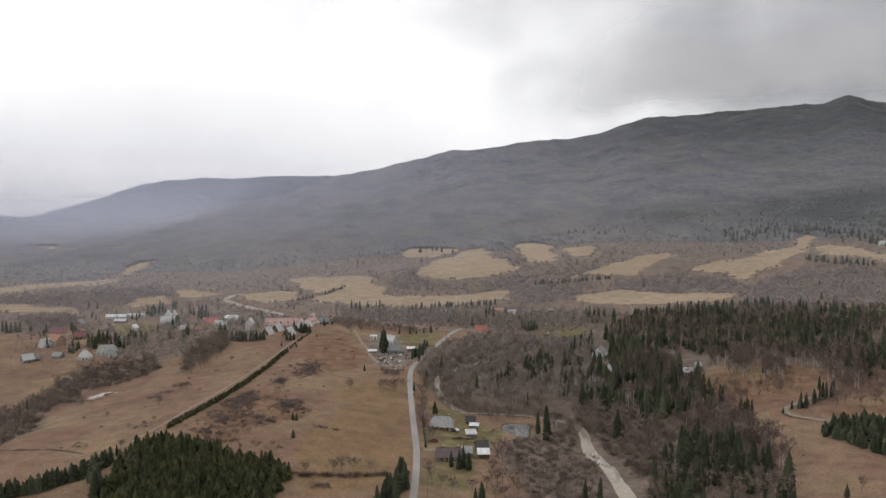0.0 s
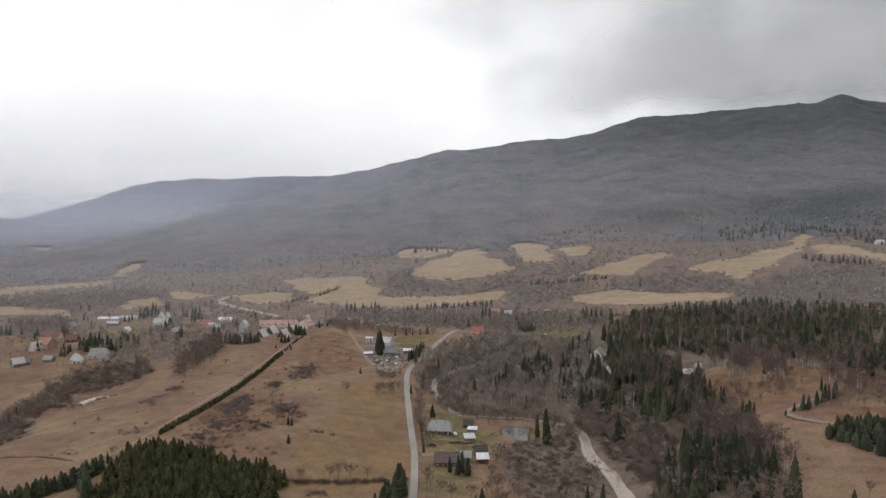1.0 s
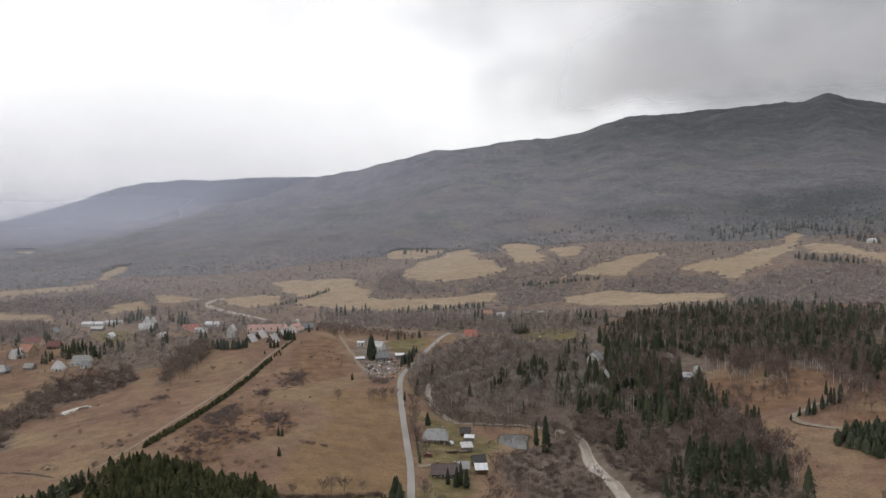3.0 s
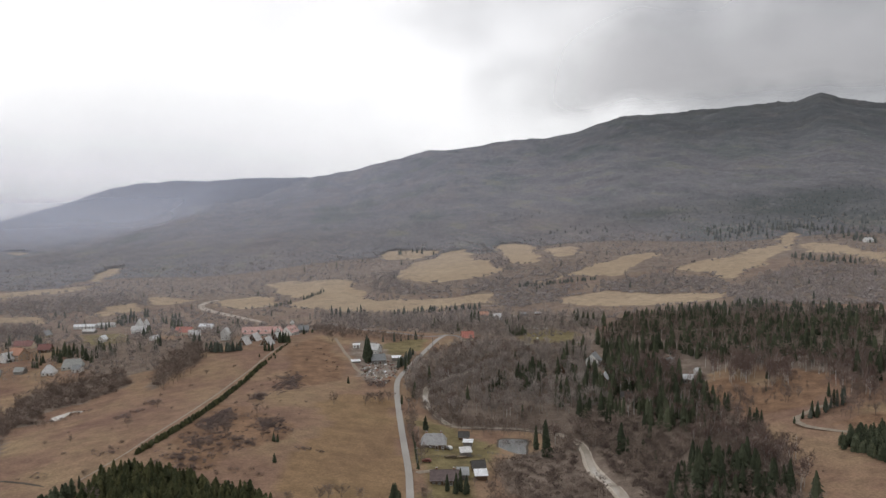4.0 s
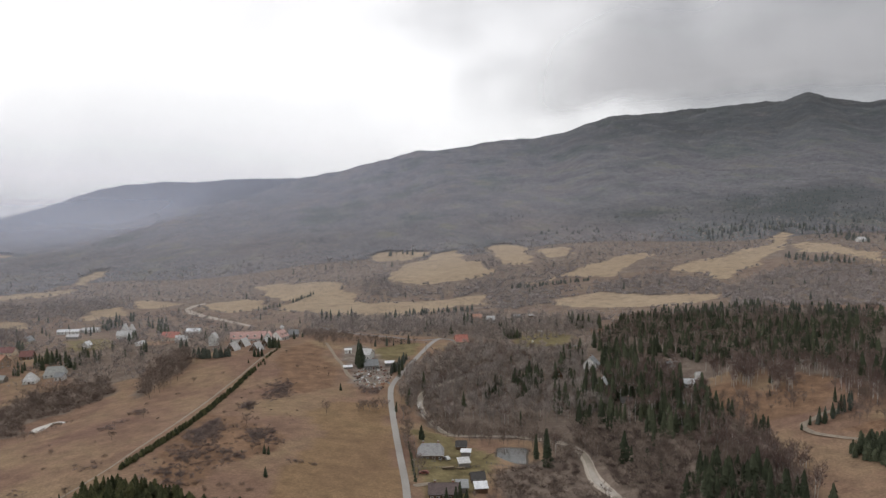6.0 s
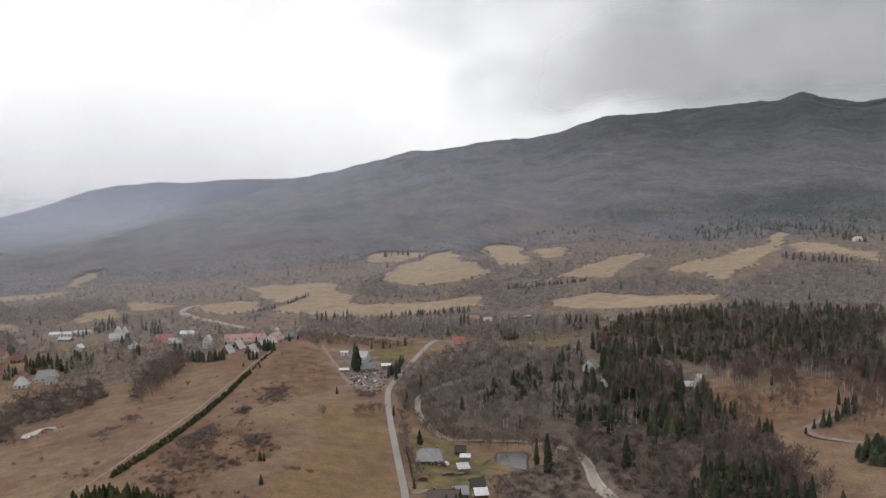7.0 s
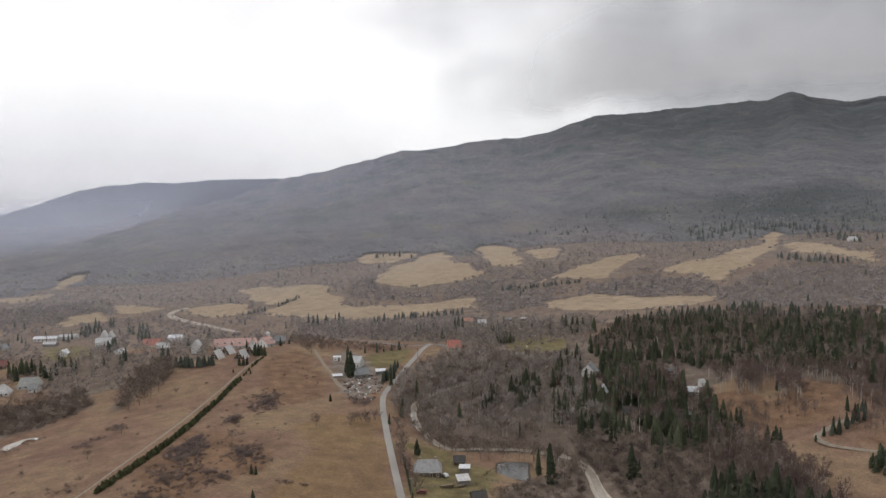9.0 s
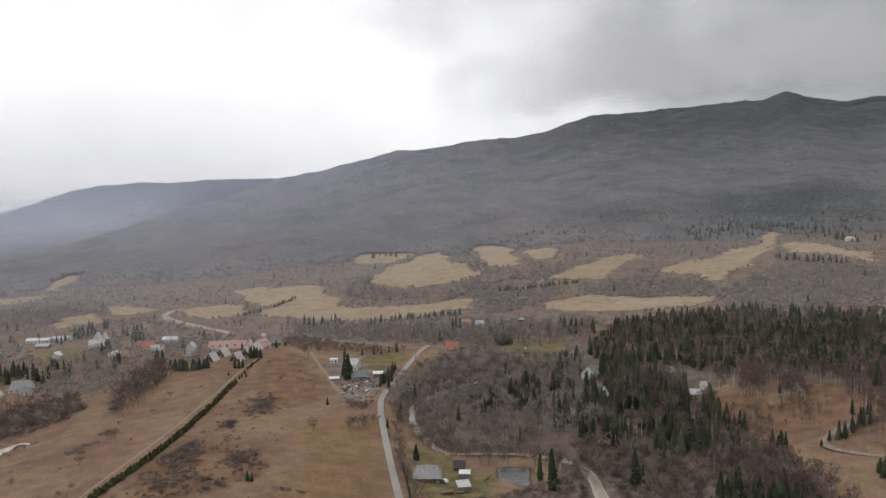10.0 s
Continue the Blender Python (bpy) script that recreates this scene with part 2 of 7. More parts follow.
# end of terrain


def inside(px, py, poly):
    """Which of the points lie in the polygon."""
    hit = np.zeros(px.shape, bool)
    for (x0, y0), (x1, y1) in zip(poly, poly[1:] + poly[:1]):
        if y0 == y1:
            continue
        cross = ((y0 > py) != (y1 > py)) & (px < (x1 - x0) * (py - y0) / (y1 - y0) + x0)
        hit ^= cross
    return hit


def off_line(px, py, line):
    """Distance of the points from a line of several stretches."""
    best = np.full(np.shape(px), 1e9)
    for (x0, y0), (x1, y1) in zip(line, line[1:]):
        dx, dy = x1 - x0, y1 - y0
        t = np.clip(((px - x0) * dx + (py - y0) * dy) / (dx * dx + dy * dy + 1e-9), 0, 1)
        best = np.minimum(best, np.hypot(px - x0 - t * dx, py - y0 - t * dy))
    return best


def curve_through(line, step=3.0):
    """A smooth line through the given places (Catmull-Rom)."""
    p = [np.array(q, float) for q in line]
    p = [2 * p[0] - p[1]] + p + [2 * p[-1] - p[-2]]
    out = []
    for a, b, c, d in zip(p, p[1:], p[2:], p[3:]):
        for t in np.arange(0, 1, step / max(step, np.linalg.norm(c - b))):
            out.append(0.5 * (2 * b + (c - a) * t + (2 * a - 5 * b + 4 * c - d) * t * t + (3 * b - a - 3 * c + d) * t ** 3))
    return [tuple(q) for q in out + [p[-2]]]


# lines on the plan
ROAD = curve_through([(-20, 156)] + [(-11.1, 259.9), (-9.5, 287.5), (-9.1, 314.4), (-9.5, 342.2), (-11.5, 382.9), (-14.4, 444.7), (-15.8, 490.2), (-13.7, 515.3), (-4.6, 552.4), (6.9, 599.9), (17.5, 651.7), (24.7, 674.7)])
CROSS_ROAD = curve_through([(-82.9, 766.2), (-67.1, 735.4), (-45.1, 705.5), (-15.4, 683.1), (5.7, 664.7), (29.5, 671.0), (43.7, 644.5), (72.8, 624.3), (97.4, 613.6), (131.9, 611.1)])
RIVER = curve_through([(70.2, 257.8), (72.4, 285.4), (74.2, 307.5), (74.9, 335.1), (72.3, 358.0), (75.8, 388.2), (74.7, 408.5), (66.4, 418.6), (50.5, 428.5), (31.5, 430.1), (14.0, 430.8), (4.9, 453.1), (0.8, 476.2), (3.2, 500.7), (12.0, 520.0), (28.4, 537.7), (54.4, 558.2)])
FAR_RIVER = curve_through([(-152.8, 815.2), (-195.1, 881.1), (-227.0, 925.2), (-249.3, 955.2), (-260.9, 979.6), (-259.2, 1002.3), (-249.7, 1020.7)])
BROOK = curve_through([(-200.0, 444.4), (-199.0, 448.2), (-198.1, 453.6), (-196.5, 459.4), (-193.4, 460.8), (-189.4, 459.2)])
TRACK = curve_through([(-133.8, 318.7), (-126.4, 347.6), (-123.0, 370.1), (-119.3, 399.0), (-116.7, 434.9), (-113.6, 486.0), (-108.6, 528.2), (-104.5, 567.2), (-98.9, 607.3)])
LANE = curve_through([(-65.1, 627.0), (-55.0, 579.0), (-48.5, 554.6), (-41.9, 525.6), (-32.3, 511.3), (-20.0, 514.1)])
FARM_TRACK = curve_through([(191.3, 343.9), (179.1, 356.8), (173.4, 364.8), (172.0, 373.0), (175.0, 379.4), (180.8, 383.2), (188.9, 387.7), (206.1, 393.2)])
HOUSE_DRIVE = [(-9.1, 340.9), (0.9, 344.7)]


def carve(x, y, z):
    for line, width, depth in ((RIVER, 5.5, 2.2), (FAR_RIVER, 8, 1.8), (BROOK, 5, 1.4)):
        near = off_line(x, y, line[::3] + line[-1:])
        z = z - depth * np.clip(1.6 - near / width, 0, 1)
    return z


def on_ground(x, y):
    return float(carve(np.array([x]), np.array([y]), height(np.array([x]), np.array([y])))[0])


def graded(knots):
    """Grid lines, close together in the middle and ever wider outside: (from, to, first step, last step)."""
    out = []
    for a, b, s0, s1 in knots:
        v = a
        while v < b - 0.5 * s1:
            out.append(v)
            v += s0 + (s1 - s0) * (v - a) / (b - a)
    return np.array(out + [knots[-1][1]])


GX = graded([(-5400, -780, 220, 18), (-780, -290, 10, 5), (-290, 340, 4.4, 4.4), (340, 910, 5, 11), (910, 5400, 18, 220)])
GY = graded([(-5400, 130, 450, 26), (130, 235, 6, 3.2), (235, 730, 3.4, 3.4), (730, 1300, 3.6, 6), (1300, 4400, 12, 50), (4400, 5500, 50, 90)])

# what grows where
HAY = [
    [(-26.6, 1083.6), (-6.8, 1155.3), (10.9, 1218.9), (33.4, 1220.0), (63.3, 1276.4), (91.8, 1280.8), (93.6, 1186.7), (115.5, 1145.2), (114.2, 1093.6), (127.6, 1070.7), (113.7, 1052.4), (88.8, 1034.9), (65.2, 1024.4), (27.6, 1029.0), (-2.7, 1052.1)],
    [(-55.2, 1306.9), (-22.1, 1342.6), (36.1, 1309.2), (49.0, 1271.0), (24.9, 1239.9), (-2.5, 1235.6), (-38.9, 1237.9)],
    [(134.1, 1278.6), (162.0, 1313.4), (195.6, 1279.8), (202.0, 1232.9), (185.0, 1183.6), (192.5, 1150.2), (172.2, 1102.9), (150.8, 1095.3), (137.9, 1121.4), (142.1, 1189.5)],
    [(209.5, 1213.3), (241.0, 1222.8), (262.0, 1203.0), (248.2, 1151.9), (223.4, 1113.8), (204.1, 1143.6)],
    [(130.2, 973.7), (171.7, 984.3), (224.1, 1023.7), (273.1, 1066.7), (314.6, 1100.9), (344.4, 1104.6), (336.7, 1067.3), (303.3, 1034.7), (263.9, 974.7), (234.9, 974.3), (194.5, 989.4), (170.1, 975.3)],
    [(331.4, 992.4), (361.6, 1004.4), (404.1, 1017.4), (460.9, 1060.8), (509.6, 1080.2), (540.3, 1127.4), (571.9, 1157.3), (574.7, 1137.3), (535.7, 1075.8), (506.8, 1041.2), (474.8, 1006.3), (443.3, 962.5), (404.1, 930.2), (365.0, 885.9), (356.7, 915.3), (357.8, 936.0), (339.7, 963.8)],
    [(534.8, 1066.1), (576.3, 1054.5), (575.9, 964.1), (578.3, 930.8), (542.4, 873.0), (539.5, 903.2), (535.7, 980.3), (513.7, 1009.0)],
    [(161.3, 888.2), (182.8, 896.6), (223.9, 901.5), (264.7, 860.2), (301.4, 820.9), (318.1, 801.7), (311.6, 778.3), (275.3, 765.9), (227.6, 798.1), (183.6, 840.2), (163.6, 866.0)],
    [(-203.1, 1114.9), (-168.3, 1128.5), (-100.7, 1112.4), (-79.1, 1094.5), (-80.2, 1053.2), (-53.9, 992.6), (-59.4, 960.3), (-44.5, 942.9), (-9.7, 927.2), (45.4, 933.7), (97.7, 938.9), (86.2, 894.0), (56.1, 888.8), (22.8, 870.5), (-21.8, 852.4), (-53.6, 860.3), (-93.8, 882.8), (-137.9, 918.3), (-156.1, 970.6), (-125.6, 982.8), (-177.3, 1033.2)],
    [(-580.4, 1016.1), (-554.1, 1064.7), (-517.2, 1101.2), (-461.4, 1151.8), (-443.7, 1121.3), (-479.7, 1088.2), (-509.9, 1052.7), (-530.7, 1005.0), (-555.1, 971.2)],
    [(-483.1, 1206.7), (-502.3, 1315.9), (-479.8, 1327.6), (-459.3, 1275.6), (-459.1, 1212.9), (-456.9, 1161.7)],
    [(-1395.8, 2696.1), (-1284.0, 2686.3), (-1247.1, 2600.2), (-1351.6, 2617.3)],
    [(-517.0, 903.7), (-480.6, 921.5), (-417.0, 913.5), (-398.2, 868.9), (-458.4, 878.2), (-494.6, 864.0)],
    [(-368.3, 921.1), (-373.7, 974.4), (-341.5, 1005.4), (-321.3, 944.9), (-341.5, 924.9), (-348.5, 907.7)],
    [(-350.1, 1042.5), (-299.8, 1039.1), (-279.2, 1005.5), (-297.7, 981.2), (-335.3, 1009.1)],
    [(-249.7, 989.8), (-234.4, 1018.5), (-198.6, 1026.1), (-171.0, 995.8), (-156.3, 949.0), (-195.5, 937.0), (-217.4, 943.0)],
]
FIELDS = [
    [(-54.1, 306.2), (-62.3, 332.0), (-52.7, 361.3), (-49.2, 398.2), (-56.5, 442.6), (-46.8, 471.7), (-17.7, 462.5), (-13.0, 385.7), (-10.8, 318.5), (-10.8, 292.5), (-49.6, 276.2)],
    [(-38.6, 569.9), (-15.1, 615.8), (12.0, 647.2), (3.7, 595.9), (-18.8, 560.4)],
]
RUST = [
    [(-108.6, 339.9), (-111.8, 387.6), (-107.8, 429.7), (-93.6, 422.0), (-75.2, 405.0), (-64.1, 391.0), (-62.4, 370.9), (-76.1, 351.3), (-84.5, 343.2), (-89.1, 322.5), (-101.8, 325.5)],
    [(158.0, 455.5), (179.3, 467.0), (184.1, 435.2), (205.7, 446.5), (214.5, 463.2), (227.8, 445.5), (211.6, 414.8), (190.2, 395.1), (171.8, 392.5), (154.9, 404.8), (149.0, 425.5)],
    [(-95.6, 585.1), (-76.8, 634.7), (-53.0, 553.6), (-48.7, 496.9), (-67.0, 479.8), (-85.8, 518.9)],
    [(184.0, 365.2), (209.3, 368.5), (232.6, 352.6), (218.6, 334.2), (196.6, 349.1)],
    [(29.6, 531.8), (45.2, 538.4), (41.0, 501.7), (29.4, 489.8)],
]
LAWN = [
    [(90.5, 684.4), (122.2, 705.5), (133.4, 659.0), (122.1, 613.3), (100.5, 609.5), (77.1, 620.6)],
    [(-321.0, 775.1), (-278.8, 770.8), (-242.9, 677.9), (-274.1, 673.5)],
    [(-3.3, 427.6), (14.4, 420.6), (25.2, 399.6), (31.1, 391.4), (27.3, 364.4), (14.3, 324.9), (11.5, 294.8), (-4.6, 293.2), (-3.4, 356.0)],
    [(-39.6, 591.8), (-6.2, 639.9), (9.8, 650.4), (-0.6, 589.0), (-22.6, 559.8)],
]
LITTER = [
    [(33.0, 372.0), (58.0, 385.0), (69.0, 393.0), (68.0, 346.0), (68.0, 322.0), (58.0, 277.0), (36.0, 279.0), (30.0, 330.0)],
    [(-9.2, 539.7), (9.7, 590.8), (55.4, 627.0), (116.5, 600.9), (144.7, 626.4), (202.7, 743.6), (287.6, 701.8), (395.8, 567.6), (281.1, 416.6), (227.0, 438.5), (199.9, 482.3), (173.7, 486.1), (146.6, 427.3), (151.9, 391.8), (150.8, 356.1), (134.9, 299.2), (121.7, 261.9), (52.7, 277.9), (55.2, 340.7), (60.5, 418.3), (14.7, 425.6), (3.7, 442.4), (-8.0, 482.4)],
    [(-103.1, 853.5), (-16.0, 837.2), (82.4, 863.6), (182.5, 791.2), (144.4, 642.7), (68.8, 662.1), (47.3, 684.4), (-15.4, 702.6), (-89.1, 749.5)],
    [(-246.2, 425.0), (-234.1, 437.2), (-238.2, 467.9), (-244.5, 502.6), (-239.7, 528.8), (-224.6, 539.0), (-199.5, 545.9), (-181.2, 510.2), (-189.9, 488.7), (-198.6, 475.1), (-211.3, 472.6), (-212.0, 458.8), (-202.0, 436.7), (-213.6, 434.4), (-207.8, 410.0), (-191.9, 367.1), (-196.7, 346.8), (-200.4, 344.5)],
    [(-166.9, 504.0), (-173.0, 544.1), (-174.4, 590.2), (-162.3, 601.6), (-148.0, 566.0), (-155.8, 546.3), (-161.0, 523.8), (-158.8, 492.3)],
    [(-300.7, 666.5), (-285.3, 687.9), (-256.2, 664.1), (-242.7, 710.5), (-213.4, 666.6), (-182.6, 678.9), (-170.6, 760.5), (-134.5, 611.7), (-158.3, 594.8), (-173.9, 588.7), (-174.4, 542.0), (-195.4, 534.3), (-221.2, 545.5), (-257.7, 626.0)],
    [(24.0, 614.8), (39.0, 671.4), (69.2, 699.0), (89.8, 679.9), (84.5, 624.2), (111.9, 598.2), (123.9, 636.2), (171.1, 672.2), (165.6, 615.9), (99.1, 531.9), (44.6, 540.8)],
    [(222.9, 949.0), (297.5, 964.2), (354.4, 912.3), (347.1, 849.3), (456.9, 926.1), (525.4, 851.3), (552.7, 774.3), (411.3, 588.1), (295.0, 718.3), (328.0, 819.6), (261.3, 854.9), (218.7, 906.5)],
    [(-62.8, 1080.2), (-16.9, 1167.1), (-1.7, 1048.5), (49.3, 1024.0), (51.8, 955.9), (-16.4, 962.7), (-52.2, 1005.3)],
    [(69.3, 1091.8), (113.7, 1069.1), (132.3, 987.6), (188.3, 948.6), (173.8, 882.4), (107.5, 865.5), (53.7, 892.4)],
    [(-613.9, 969.8), (-477.4, 1037.9), (-398.7, 1093.3), (-324.8, 981.2), (-378.3, 947.5), (-521.7, 920.2)],
]
DIRT = [
    [(-42.3, 532.8), (-18.8, 560.4), (-14.8, 524.7), (-28.3, 495.4), (-35.3, 500.0)],
    [(-52.8, 606.0), (-41.3, 628.3), (-14.9, 561.1), (-18.5, 538.0), (-40.1, 526.1)],
]


def cover_masks(x, y):
    rng = np.random.default_rng(4)
    wx = x + 3.5 * np.sin(y / 11 + np.sin(x / 17)) + 2 * np.sin(x / 5.3 + y / 7)
    wy = y + 4.5 * np.sin(x / 13 + np.sin(y / 19)) + 2.5 * np.sin(y / 6.1 - x / 8)
    far = np.clip((y - 520) / 390, 0.5, 1.1)
    wx, wy = x + (wx - x) * far, y + (wy - y) * far

    def any_of(polys):
        m = np.zeros(x.shape, bool)
        for p in polys:
            m |= inside(wx, wy, p)
        return m.astype(float)

    hay, fields, rust, lawn, litter, dirt = (any_of(p) for p in (HAY, FIELDS, RUST, LAWN, LITTER, DIRT))
    r = np.hypot(x, y)
    litter = np.maximum(litter * np.where(y > 560, 0.9, 1.0), np.where(y > 980, 0.9, 0.6) * (y + 15 * np.sin(x / 27) > 695))
    wood = (r + 25 * np.sin(x / 60) > 1255).astype(float) * (1 - hay)
    wood = np.maximum(wood, ((y > 1090) & (x < -495)).astype(float) * (1 - hay))
    # Share of haze colour put into the far woods, growing with distance.
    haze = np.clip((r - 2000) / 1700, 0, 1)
    return hay, fields, litter * (1 - hay) * (1 - fields) * (1 - lawn), wood, rust, lawn, dirt, haze


def grid_mesh(name, gx, gy):
    X, Y = np.meshgrid(gx, gy)
    x, y = X.ravel(), Y.ravel()
    z = carve(x, y, height(x, y))
    nx, ny = len(gx), len(gy)
    i = (np.arange(ny - 1)[:, None] * nx + np.arange(nx - 1)[None]).ravel()
    quads = np.stack([i, i + 1, i + nx + 1, i + nx], 1)
    me = raw_mesh(name, np.stack([x, y, z], 1), quads)
    return me, x, y, z


def raw_mesh(name, verts, faces, smooth=True):
    me = bpy.data.meshes.new(name)
    k = faces.shape[1]
    me.vertices.add(len(verts))
    me.vertices.foreach_set("co", np.ascontiguousarray(verts, np.float32).ravel())
    me.loops.add(faces.size)
    me.loops.foreach_set("vertex_index", np.ascontiguousarray(faces, np.int32).ravel())
    me.polygons.add(len(faces))
    me.polygons.foreach_set("loop_start", np.arange(0, faces.size, k, dtype=np.int32))
    me.polygons.foreach_set("loop_total", np.full(len(faces), k, np.int32))
    me.polygons.foreach_set("use_smooth", np.full(len(faces), smooth))
    me.update(calc_edges=True)
    return me


def build_ground():
    me, x, y, z = grid_mesh("ground", GX, GY)
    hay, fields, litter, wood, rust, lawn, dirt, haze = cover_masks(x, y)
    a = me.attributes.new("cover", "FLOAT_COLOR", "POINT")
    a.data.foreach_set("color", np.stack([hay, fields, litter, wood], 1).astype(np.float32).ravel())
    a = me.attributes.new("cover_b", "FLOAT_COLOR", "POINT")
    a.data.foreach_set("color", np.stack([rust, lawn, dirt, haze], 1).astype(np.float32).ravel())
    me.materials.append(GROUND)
    return tagged(new("ground", me), "brown valley ground with dry meadows, wooded slopes behind", "ground", kind="structure")


build_ground()


# ---- mist sheets that imitate the valley's haze, and cloud on the ridge ----
def veil_material(name, density, low, high, grain, torn, tone=(0.78, 0.83, 0.97), sides=(-900, 900, 2.5, 0.32)):
    """Thin mist layer that imitates haze by scattering the sky's light: densest below low, gone above high."""
    m = bpy.data.materials.new(name)
    m.use_nodes = True
    n, l = m.node_tree.nodes, m.node_tree.links
    n.clear()
    out, add, mix = n.new("ShaderNodeOutputMaterial"), n.new("ShaderNodeMixShader"), n.new("ShaderNodeMixShader")
    dif, tra, clear = n.new("ShaderNodeBsdfDiffuse"), n.new("ShaderNodeBsdfTranslucent"), n.new("ShaderNodeBsdfTransparent")
    for b in (dif, tra):
        b.inputs[0].default_value = (*tone, 1)
    add.inputs[0].default_value = 0.5
    l.new(dif.outputs[0], add.inputs[1])
    l.new(tra.outputs[0], add.inputs[2])
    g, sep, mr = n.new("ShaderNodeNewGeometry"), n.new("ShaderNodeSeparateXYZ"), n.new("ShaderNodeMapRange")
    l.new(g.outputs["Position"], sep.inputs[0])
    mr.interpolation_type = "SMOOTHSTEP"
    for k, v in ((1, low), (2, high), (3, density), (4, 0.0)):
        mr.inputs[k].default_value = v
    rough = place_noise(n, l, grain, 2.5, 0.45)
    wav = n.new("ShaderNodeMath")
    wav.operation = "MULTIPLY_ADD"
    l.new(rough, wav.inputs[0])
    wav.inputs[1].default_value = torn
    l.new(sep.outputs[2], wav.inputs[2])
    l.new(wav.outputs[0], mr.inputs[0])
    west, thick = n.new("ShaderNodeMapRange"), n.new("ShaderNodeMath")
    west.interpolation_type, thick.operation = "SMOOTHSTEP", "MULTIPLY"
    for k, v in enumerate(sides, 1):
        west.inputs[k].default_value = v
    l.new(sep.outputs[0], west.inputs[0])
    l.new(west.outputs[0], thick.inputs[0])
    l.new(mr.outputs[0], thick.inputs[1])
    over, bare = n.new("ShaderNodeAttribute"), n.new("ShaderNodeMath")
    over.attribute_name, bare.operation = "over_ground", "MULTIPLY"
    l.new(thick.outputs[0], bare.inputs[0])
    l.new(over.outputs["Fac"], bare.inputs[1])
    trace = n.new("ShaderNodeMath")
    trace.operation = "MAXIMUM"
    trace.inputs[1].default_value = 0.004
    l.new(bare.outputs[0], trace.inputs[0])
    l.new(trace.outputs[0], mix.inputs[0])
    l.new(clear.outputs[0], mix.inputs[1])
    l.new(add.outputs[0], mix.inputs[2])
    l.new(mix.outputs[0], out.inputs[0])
    return m


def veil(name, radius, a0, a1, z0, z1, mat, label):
    """A thin curved sheet of haze round the valley's head, which thins out towards the slope that it meets."""
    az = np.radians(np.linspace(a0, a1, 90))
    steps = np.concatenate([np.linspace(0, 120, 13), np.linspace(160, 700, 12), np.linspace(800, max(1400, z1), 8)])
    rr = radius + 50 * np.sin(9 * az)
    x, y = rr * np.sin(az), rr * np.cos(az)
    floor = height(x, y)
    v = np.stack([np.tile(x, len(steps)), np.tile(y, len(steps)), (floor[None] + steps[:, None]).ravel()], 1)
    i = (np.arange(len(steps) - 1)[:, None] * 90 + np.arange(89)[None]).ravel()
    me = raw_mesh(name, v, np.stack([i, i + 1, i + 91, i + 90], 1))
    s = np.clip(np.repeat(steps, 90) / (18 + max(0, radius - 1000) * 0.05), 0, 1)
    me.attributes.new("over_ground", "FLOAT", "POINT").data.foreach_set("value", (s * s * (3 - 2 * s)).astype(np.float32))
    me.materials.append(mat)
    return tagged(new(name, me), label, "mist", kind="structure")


# See-through sheets added to give the slopes the haze of distance.
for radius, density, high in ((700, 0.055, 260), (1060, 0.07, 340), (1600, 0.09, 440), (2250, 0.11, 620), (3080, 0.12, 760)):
    veil("mist", radius, -60, 60, -60, 0.62 * radius, veil_material("haze_sheet", density, 80, high * 0.95, 0.003, 80, (0.82, 0.84, 0.92) if radius < 1500 else (0.73, 0.8, 1.0)), "thin grey see-through sheet imitating valley haze")


# One more haze sheet, added to pale the far ridge.
veil("mist", 3300, -60, 60, -60, 2100, veil_material("far_haze_sheet", 1.0, 60, 265, 0.002, 60, (0.8, 0.82, 0.9), (-1150, -260, 0.42, 0.0)), "pale see-through sheet imitating haze before the far ridge")


def cloud_material():
    """Torn cloud that hides the summits: nothing below, thick above, fading into the sky."""
    m = veil_material("ridge_cloud", 0.82, 780, 1500, 0.003, 260, (0.86, 0.86, 0.88), (-900, 900, 1, 1))
    n, l = m.node_tree.nodes, m.node_tree.links
    mix = [q for q in n if q.type == "MIX_SHADER" and q.inputs[0].is_linked][0]
    top = mix.inputs[0].links[0].from_socket
    height_in = [q for q in n if q.type == "MATH" and q.operation == "MULTIPLY_ADD"][0].outputs[0]
    rise, times = n.new("ShaderNodeMapRange"), n.new("ShaderNodeMath")
    rise.interpolation_type, times.operation = "SMOOTHSTEP", "MULTIPLY"
    rise.inputs[1].default_value, rise.inputs[2].default_value = 650, 800
    l.new(height_in, rise.inputs[0])
    l.new(rise.outputs[0], times.inputs[0])
    l.new(top, times.inputs[1])
    sep = [q for q in n if q.type == "SEPXYZ"][0]
    west, both = n.new("ShaderNodeMapRange"), n.new("ShaderNodeMath")
    west.interpolation_type, both.operation = "SMOOTHSTEP", "MULTIPLY"
    west.inputs[1].default_value, west.inputs[2].default_value = 500, 1200
    l.new(sep.outputs[0], west.inputs[0])
    l.new(west.outputs[0], both.inputs[0])
    l.new(times.outputs[0], both.inputs[1])
    trace = n.new("ShaderNodeMath")
    trace.operation = "MAXIMUM"
    trace.inputs[1].default_value = 0.004
    l.new(both.outputs[0], trace.inputs[0])
    l.new(trace.outputs[0], mix.inputs[0])
    return m


veil("cloud_bank", 4080, -60, 60, -60, 2600, cloud_material(), "grey cloud lying on the mountain ridge")


